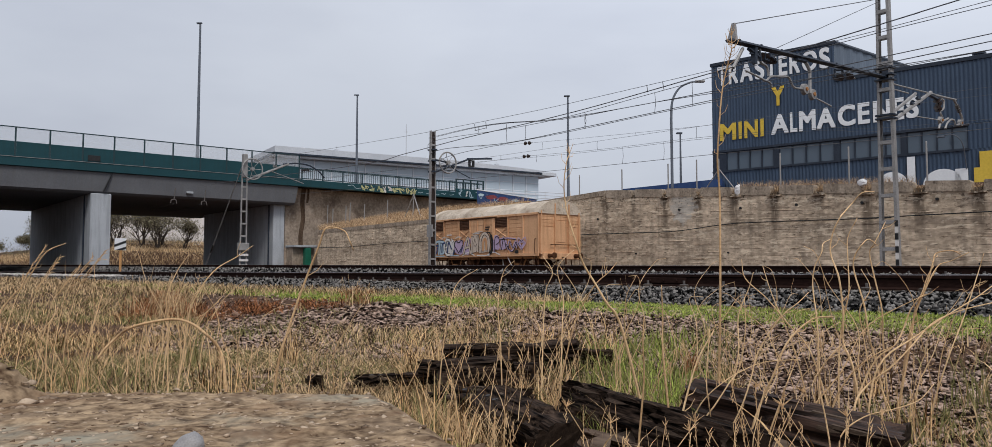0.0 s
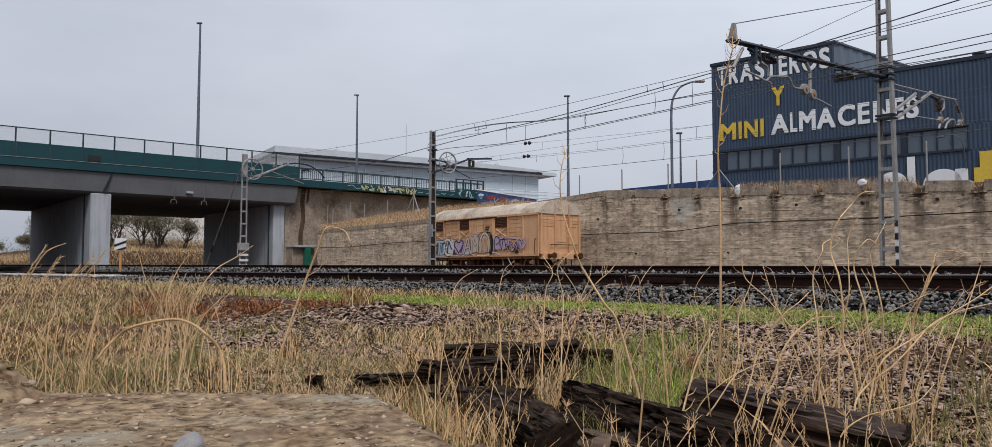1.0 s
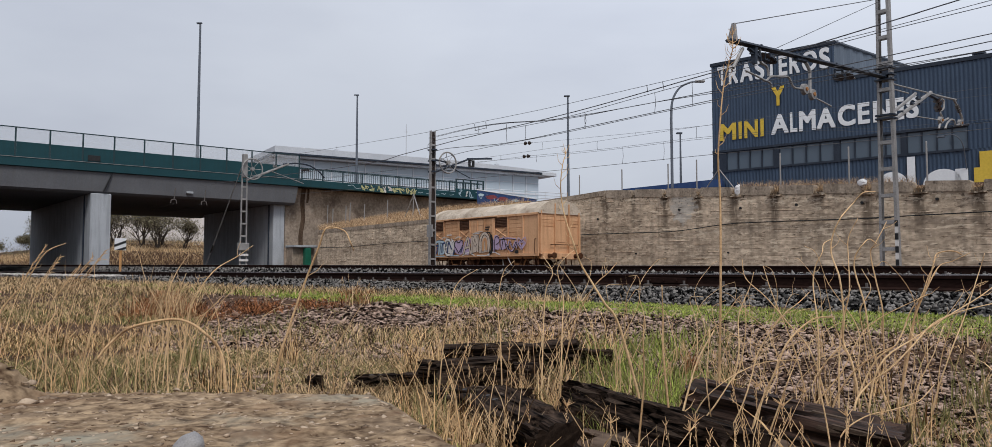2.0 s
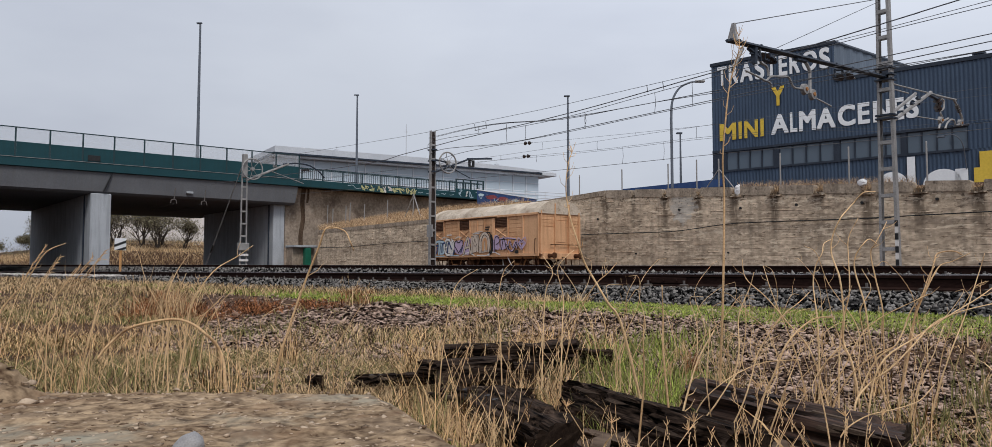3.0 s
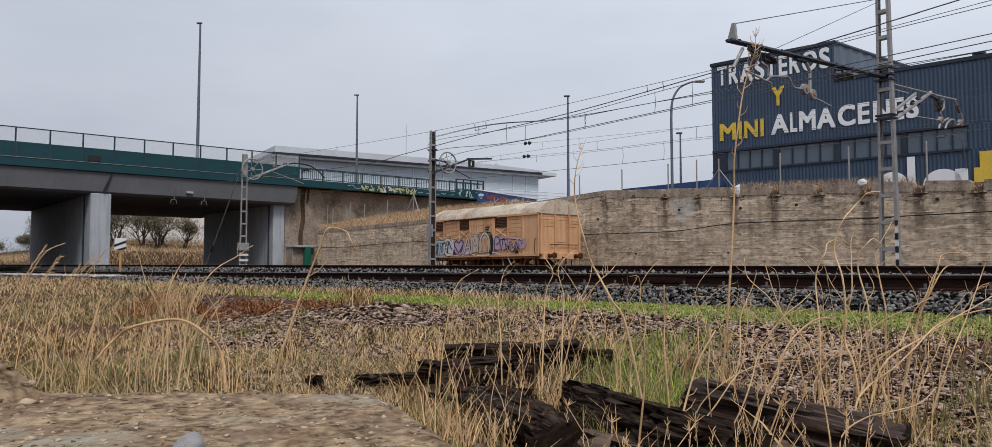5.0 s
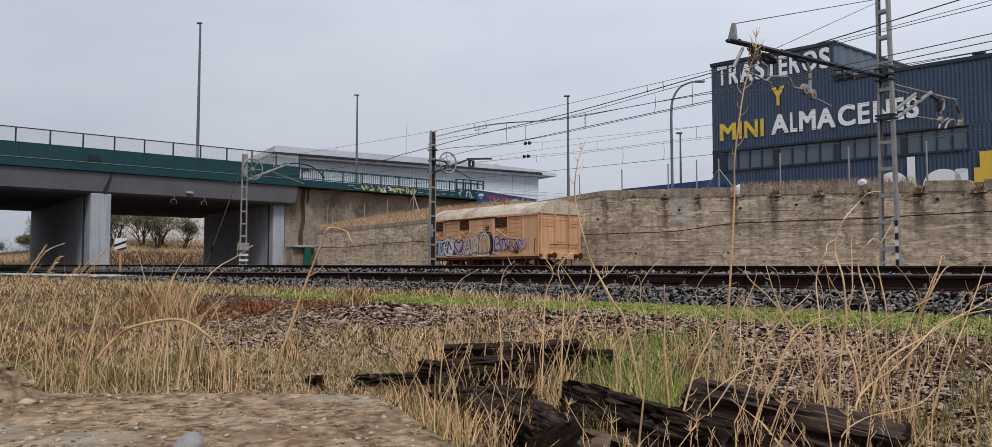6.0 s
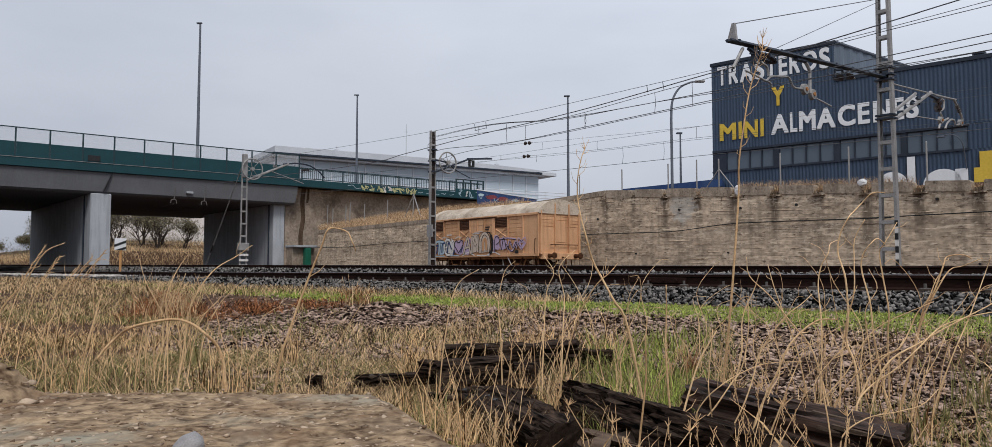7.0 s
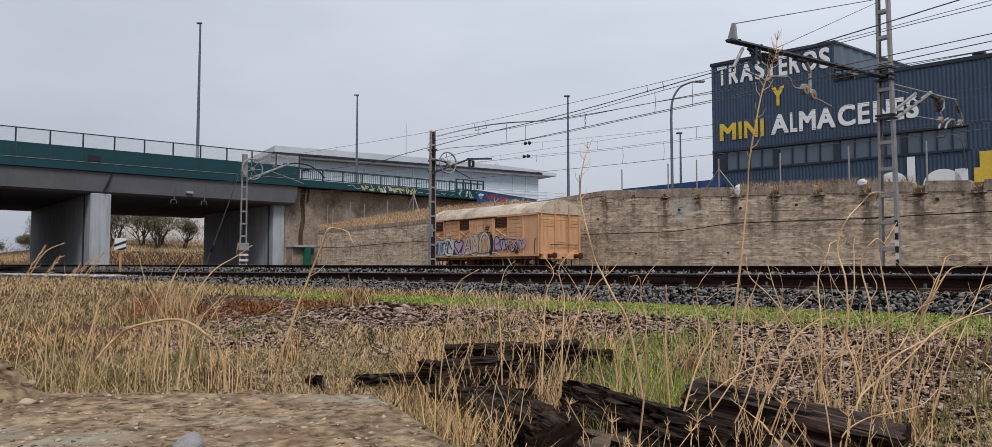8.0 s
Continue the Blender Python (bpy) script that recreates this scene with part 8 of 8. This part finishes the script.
stalk(0.80, 2.60, 0.0060, 0.0026, [(0, 0), (0.011, 0.061), (0.063, 0.198), (0.099, 0.302), (0.147, 0.406), (0.24, 0.479), (0.303, 0.489)])
stalk(-1.95, 2.90, 0.0041, 0.0014, [(0, 0), (0.112, 0.449), (0.228, 0.599), (0.309, 0.704), (0.367, 0.741)])
stalk(-1.30, 3.20, 0.0043, 0.0017, [(0, 0), (0.044, 0.352), (0.082, 0.506), (0.159, 0.634), (0.249, 0.698), (0.318, 0.741)])
stalk(-1.32, 3.20, 0.0036, 0.0014, [(0, 0), (0, 0.403), (0, 0.531), (0.026, 0.634), (0.072, 0.705)])
stalk(-0.25, 3.40, 0.0036, 0.0014, [(0, 0), (0.021, 0.28), (0.054, 0.497), (0.089, 0.592), (0.171, 0.647)])
stalk(0.03, 3.40, 0.0036, 0.0014, [(0, 0), (-0.011, 0.334), (-0.022, 0.497), (0.002, 0.633), (0.049, 0.682)])
stalk(0.27, 3.40, 0.0036, 0.0014, [(0, 0), (0.012, 0.388), (0.02, 0.524), (-0.007, 0.633), (0.012, 0.682), (0.066, 0.728)])
stalk(0.19, 3.40, 0.0036, 0.0014, [(0, 0), (0.013, 0.388), (0.024, 0.552), (0.051, 0.633), (0.013, 0.701)])
stalk(0.23, 3.30, 0.0043, 0.0016, [(0, 0), (0.091, 0.396), (0.171, 0.567), (0.237, 0.633), (0.276, 0.673)])
stalk(-1.60, 3.00, 0.0048, 0.0019, [(0, 0), (0.032, 0.226), (0.08, 0.394), (0.099, 0.514), (0.104, 0.55)])
stalk(-1.69, 3.00, 0.0036, 0.0017, [(0, 0), (0.004, 0.262), (0.009, 0.418), (0.023, 0.49)])
stalk(-1.53, 3.40, 0.0036, 0.0014, [(0, 0), (0.004, 0.171), (0.012, 0.334), (0.031, 0.443), (0.086, 0.524), (0.236, 0.579)])
stalk(1.15, 2.80, 0.0046, 0.0018, [(0, 0), (0.004, 0.03), (0.037, 0.164), (0.093, 0.276), (0.167, 0.343), (0.261, 0.377)])
stalk(0.46, 2.60, 0.0053, 0.0019, [(0, 0), (0.004, 0.073), (0.024, 0.281), (0.016, 0.406), (0.024, 0.489)])
stalk(1.57, 3.30, 0.0034, 0.0014, [(0, 0), (-0.034, 0.343), (-0.061, 0.475), (-0.021, 0.567), (-0.042, 0.647)])
stalk(1.63, 3.00, 0.0042, 0.0014, [(0, 0), (0.016, 0.13), (0.064, 0.322), (0.136, 0.466), (0.208, 0.634), (0.213, 0.706)])
stalk(1.10, 3.00, 0.0042, 0.0016, [(0, 0), (0.096, 0.144), (0.192, 0.264), (0.312, 0.432), (0.528, 0.552)])
stalk(1.33, 3.00, 0.0048, 0.0024, [(-0.001, 0), (0.003, 0.113), (0.028, 0.165), (0.086, 0.219), (0.147, 0.278), (0.233, 0.36), (0.331, 0.443), (0.428, 0.491), (0.554, 0.524)])
stalk(1.36, 3.10, 0.0047, 0.0020, [(0.005, 0), (0.014, 0.091), (0.079, 0.212), (0.126, 0.302), (0.181, 0.351), (0.232, 0.412), (0.264, 0.486), (0.291, 0.547), (0.328, 0.619), (0.364, 0.659)])
stalk(1.11, 2.60, 0.0034, 0.0015, [(-0.003, 0), (0.01, 0.103), (0.094, 0.163), (0.177, 0.194), (0.26, 0.22), (0.327, 0.269)])
stalk(0.84, 2.50, 0.0039, 0.0017, [(-0.003, 0), (0.003, 0.08), (0.046, 0.221), (0.063, 0.289), (0.092, 0.328), (0.121, 0.393)])
stalk(0.73, 2.60, 0.0039, 0.0015, [(0.004, 0), (0.012, 0.07), (0.064, 0.204), (0.098, 0.289), (0.133, 0.375), (0.197, 0.486), (0.256, 0.538), (0.302, 0.569)])
stalk(1.48, 3.30, 0.0030, 0.0013, [(0.004, 0), (0.002, 0.074), (-0.012, 0.242), (-0.049, 0.346), (-0.092, 0.497), (-0.126, 0.618)])
stalk(1.04, 2.50, 0.0037, 0.0017, [(-0.005, 0), (-0.006, 0.08), (-0.013, 0.182), (-0.022, 0.291), (-0.011, 0.354), (0.036, 0.407)])
stalk(1.80, 3.30, 0.0030, 0.0013, [(-0.001, 0), (0.006, 0.086), (0.048, 0.268), (0.096, 0.424), (0.135, 0.507), (0.196, 0.576), (0.249, 0.597)])
stalk(0.71, 2.60, 0.0037, 0.0017, [(-0.005, 0), (-0.005, 0.07), (-0.006, 0.143), (-0.021, 0.212), (-0.028, 0.285), (-0.007, 0.449)])
stalk(0.69, 2.80, 0.0030, 0.0017, [(-0.001, 0), (0.004, 0.109), (0.036, 0.183), (0.091, 0.245), (0.167, 0.284), (0.256, 0.317), (0.372, 0.331)])
stalk(0.66, 2.70, 0.0037, 0.0017, [(-0.001, 0), (0.009, 0.082), (0.074, 0.187), (0.123, 0.259), (0.171, 0.314), (0.186, 0.442), (0.179, 0.549)])
stalk(1.60, 3.10, 0.0034, 0.0013, [(-0.001, 0), (0.04, 0.193), (0.088, 0.315), (0.146, 0.425)])
rnd = random.Random(55)
for k in range(56):
    y = rnd.uniform(3.0, 4.4)
    a = rnd.uniform(0.0, 0.60) if k % 5 else rnd.uniform(-0.6, -0.2)
    h = rnd.uniform(0.30, 0.58) if k % 3 else rnd.uniform(0.52, 0.74)
    lean = rnd.uniform(-0.28, 0.30)
    hook = rnd.uniform(-0.12, 0.14)
    wave = rnd.uniform(-0.035, 0.035)
    line = [(0, 0), (lean * 0.2 + wave, h * 0.3), (lean * 0.4 - wave * 0.6, h * 0.55), (lean * 0.7 + wave, h * 0.8), (lean + hook * 0.4, h * 0.97), (lean + hook, h * rnd.uniform(0.94, 1.04))]
    stalks.append(make_stalk(a * y, y, rnd.uniform(0.0018, 0.0032), 0.0010, line, 200 + k))


def make_tuft(x, y, n, h, spread_r, material, seed, label, seedy, fan=False, broad=1.0):
    """A clump of dry blades on its own base, some with seed heads."""
    rng = np.random.default_rng(seed)
    rnd = random.Random(seed)
    root = thing("grass_tuft", label, "grass tuft", pose(x, y, ground_z(x, y)), "grass tufts")
    p = np.stack([rng.normal(0, spread_r, n), rng.normal(0, spread_r, n), np.full(n, -0.01)], 1)
    ob = blades("blade_clump", p, rng.uniform(0.45, 1.0, n) * h, rng.uniform(0.003, 0.0055, n) * broad, 0.55, material, "", rng, parent=root)
    ob["kind"] = "stuff"
    for k in range(seedy):
        a, b = rnd.uniform(-0.12, 0.12), rnd.uniform(-0.06, 0.06)
        hh = h * rnd.uniform(0.75, 1.1)
        q = Vector((rnd.uniform(-spread_r, spread_r), rnd.uniform(-spread_r, spread_r), 0))
        pts = [q, q + Vector((a * 0.3, b, hh * 0.55)), q + Vector((a, b * 1.2, hh))]
        bm = tube(bmesh.new(), pts, 0.0016, 0.001, 4)
        for j in range(7):
            s = pts[2] + Vector((0, 0, -0.008 * j))
            tube(bm, [s, s + Vector((rnd.uniform(-0.010, 0.010), rnd.uniform(-0.008, 0.008), rnd.uniform(0.010, 0.020)))], 0.0014, 0.0005, 4)
        if fan and k % 3 == 0:
            # bristling awns spread like a fan
            for j in range(9):
                w = rnd.uniform(-1.1, 1.1)
                tube(bm, [pts[2], pts[2] + Vector((math.sin(w), rnd.uniform(-0.3, 0.3), math.cos(w))) * rnd.uniform(0.018, 0.034)], 0.0013, 0.0004, 4)
        part("seed_head", bm, M_STALK, root)["kind"] = "stuff"
    return root


rnd = random.Random(81)
for k in range(34):
    y = rnd.uniform(2.6, 5.2)
    a = rnd.uniform(-0.62, -0.22)
    h = rnd.uniform(0.18, 0.44)
    lean = rnd.uniform(-0.12, 0.2)
    line = [(0, 0), (lean * 0.15, h * 0.4), (lean * 0.5, h * 0.75), (lean, h)]
    stalks.append(make_stalk(a * y, y, rnd.uniform(0.0016, 0.0028), 0.0009, line, 300 + k))

# a golden bunch farther out, and seeding stems at the edge of the plot
for k in range(18):
    y = rnd.uniform(4.2, 5.6)
    a = rnd.uniform(-0.45, -0.37)
    h = rnd.uniform(0.38, 0.66)
    lean = rnd.uniform(-0.06, 0.26)
    line = [(0, 0), (lean * 0.1, h * 0.4), (lean * 0.4, h * 0.75), (lean, h)]
    stalks.append(make_stalk(a * y, y, rnd.uniform(0.0026, 0.0042), 0.0014, line, 400 + k))
for k, a in enumerate((-0.625, -0.605, -0.58, -0.56, -0.545)):
    y, h = 3.6 + 0.1 * k, rnd.uniform(0.62, 0.76)
    root = make_stalk(a * y, y, 0.0026, 0.0012, [(0, 0), (0.02, h * 0.4), (0.09, h * 0.78), (0.2, h)], 450 + k)
    bm = bmesh.new()
    for j in range(26):
        q = Vector((0.09, 0, h * 0.78)).lerp(Vector((0.2, 0, h)), j / 25)
        tube(bm, [q, q + Vector((rnd.uniform(0.0, 0.03), rnd.uniform(-0.012, 0.012), rnd.uniform(0.0, 0.03)))], 0.0022, 0.0006, 4)
    part("seed_head", bm, M_STALK, root, "feathery seed head")["kind"] = "stuff"
    stalks.append(root)

tufts = []
tufts.append(make_tuft(1.05, 4.35, 46, 0.23, 0.025, M_RED, 99, "russet dock weed in fresh grass", 3))
timber_spots = [(-0.12, 2.45, 0.42), (-0.02, 2.55, 0.45), (0.06, 2.35, 0.24), (-0.24, 2.75, 0.36), (-0.34, 3, 0.34), (0.22, 3.5, 0.34), (0.3, 3.9, 0.3), (0.42, 4.1, 0.32), (0.12, 3.4, 0.32), (0.3, 3.65, 0.3), (0.4, 2, 0.26), (0.62, 1.95, 0.26), (0.72, 2.2, 0.3), (0.88, 1.95, 0.28), (1.32, 2.05, 0.24), (1.55, 2.45, 0.24)]
plot_spots = [(0.98, 3.4, 0.34), (1.35, 3.3, 0.34), (1.5, 2.9, 0.3), (1.45, 2.3, 0.24), (-0.9, 2.6, 0.34), (-1.3, 2.9, 0.36), (-1.1, 3.4, 0.34), (-1.7, 3.3, 0.4), (-2, 3.8, 0.42), (-0.6, 3.1, 0.3), (-1.5, 4.2, 0.38), (-1.9, 5, 0.42), (-1.35, 5.3, 0.44), (0.55, 3.3, 0.3), (1.7, 3.6, 0.34), (1.95, 3.3, 0.3), (0.15, 5.3, 0.34), (-0.15, 5.2, 0.34), (0.4, 5.5, 0.36), (0, 5.6, 0.32)]
thin_spots = [(0.02, 3.55, 0.3), (0.14, 3.7, 0.3), (-0.1, 3.62, 0.26), (0.3, 4.25, 0.3), (0.1, 4.3, 0.3), (-0.05, 2.05, 0.3), (-0.02, 2.2, 0.3), (0.7, 3.5, 0.34), (1.05, 3.6, 0.3), (-0.2, 2.7, 0.3), (0.08, 3.15, 0.3), (0.2, 3.2, 0.32)]
for k, (x, y, h) in enumerate(timber_spots + plot_spots + thin_spots):
    h *= 0.8 if k > 35 or -0.1 < x < 0.45 else 1.0
    blade_count = 20 if k > 35 else (14 if 8 < k < 16 else 46)
    heads = 2 if -0.1 < x < 0.45 and y > 2.5 else (6 if 4 < k < 20 or k > 32 else 2)
    tufts.append(make_tuft(x, y, blade_count, h, 0.05, (M_DRY, M_SOFTDRY, M_DRY, M_OLIVE)[k % 4], 100 + k, "dry grass tuft with pale seed heads" if k % 3 else "clump of yellow straw grass", heads, k in (10, 12, 13, 15)))
for k, (x, y, h) in enumerate(((0.34, 2.36, 0.22), (0.46, 2.26, 0.24), (0.56, 2.2, 0.20), (0.93, 2.3, 0.24), (1.08, 2.24, 0.22), (1.22, 2.3, 0.24), (0.40, 2.55, 0.16))):
    tufts.append(make_tuft(x, y, 9, h, 0.06, M_SOFTDRY, 180 + k, "sparse bleached grass before the sleepers", 1, k % 2 == 0))
for k, (x, y, h, n) in enumerate(((-3.90, 9.8, 0.50, 80), (-4.05, 9.9, 0.46, 70), (-4.02, 9.7, 0.62, 50), (-4.15, 10.0, 0.42, 60), (-4.2, 9.9, 0.50, 50), (-4.65, 10.4, 0.5, 40), (-1.8, 9.9, 0.36, 40), (-3.0, 10.1, 0.3, 40))):
    tufts.append(make_tuft(x, y, n, h, 0.12, M_RED if k % 2 else M_GOLD, 160 + k, "tall russet weed clump gone to seed" if k % 2 else "tall golden grass clump gone to seed", 6, False, 2.4))


# ---- the wind ----
def motions():
    """Stalks and tufts lean about their roots as the wind picks up."""
    tall = [(0.0, 0.0), (0.5, -0.1), (1.0, 0.1), (1.5, -0.95), (2.1, 0.4), (2.8, 1.2), (3.1, 0.8), (3.5, 0.6), (4.0, 1.3), (4.5, 2.9), (5.2, 3.1), (6.0, 3.15), (6.5, 3.3), (7.0, 4.0), (7.5, 4.9), (8.0, 5.85)]
    second = [(0.0, 0.0), (0.7, -0.5), (1.5, -1.35), (2.2, -0.4), (3.0, 0.45), (3.6, 0.8), (4.5, 2.2), (5.2, 2.4), (6.0, 2.45), (6.6, 2.7), (7.2, 3.2), (8.0, 3.75)]
    rest = [(0.0, 0.0), (0.5, -0.05), (1.0, 0.04), (1.5, 0.1), (2.2, 0.08), (3.0, 0.1), (3.5, 0.2), (4.0, 0.36), (4.5, 0.46), (5.2, 0.52), (6.0, 0.58), (6.5, 0.86), (7.0, 0.92), (7.5, 1.0), (8.0, 0.9)]
    rnd = random.Random(77)
    for k, root in enumerate(stalks):
        place = root.matrix_world.copy()
        if k == 0:
            curve, size = tall, 1.12
        elif k == 1:
            curve, size = second, 1.0
        else:
            x = root.location.x
            curve = rest
            size = 2.9 if x > 0.9 else (1.4 if x > 0.45 else (0.5 if x > -0.5 else -0.25))
            size *= rnd.uniform(0.8, 1.2)
            size = {2: 0.8, 3: -0.1, 4: 2.6, 5: 2.3, 6: 3.0, 7: 3.6, 8: 2.4, 9: 3.8, 10: 4.4, 11: 4.6, 12: 1.8, 13: 2.0}.get(k, size)
        walk(root, [(t, place @ pose(0, 0, 0, 0, a * size, 0)) for t, a in curve])
    for k, root in enumerate(tufts):
        place = root.matrix_world.copy()
        size, wave = rnd.uniform(0.8, 2.4), rnd.uniform(0, 6)
        walk(root, [(t, place @ pose(0, 0, 0, 0.25 * size * math.sin(2.3 * t + wave), size * a + 0.5 * (math.sin(2.9 * t + wave) - math.sin(wave)), 0)) for t, a in rest])


motions()
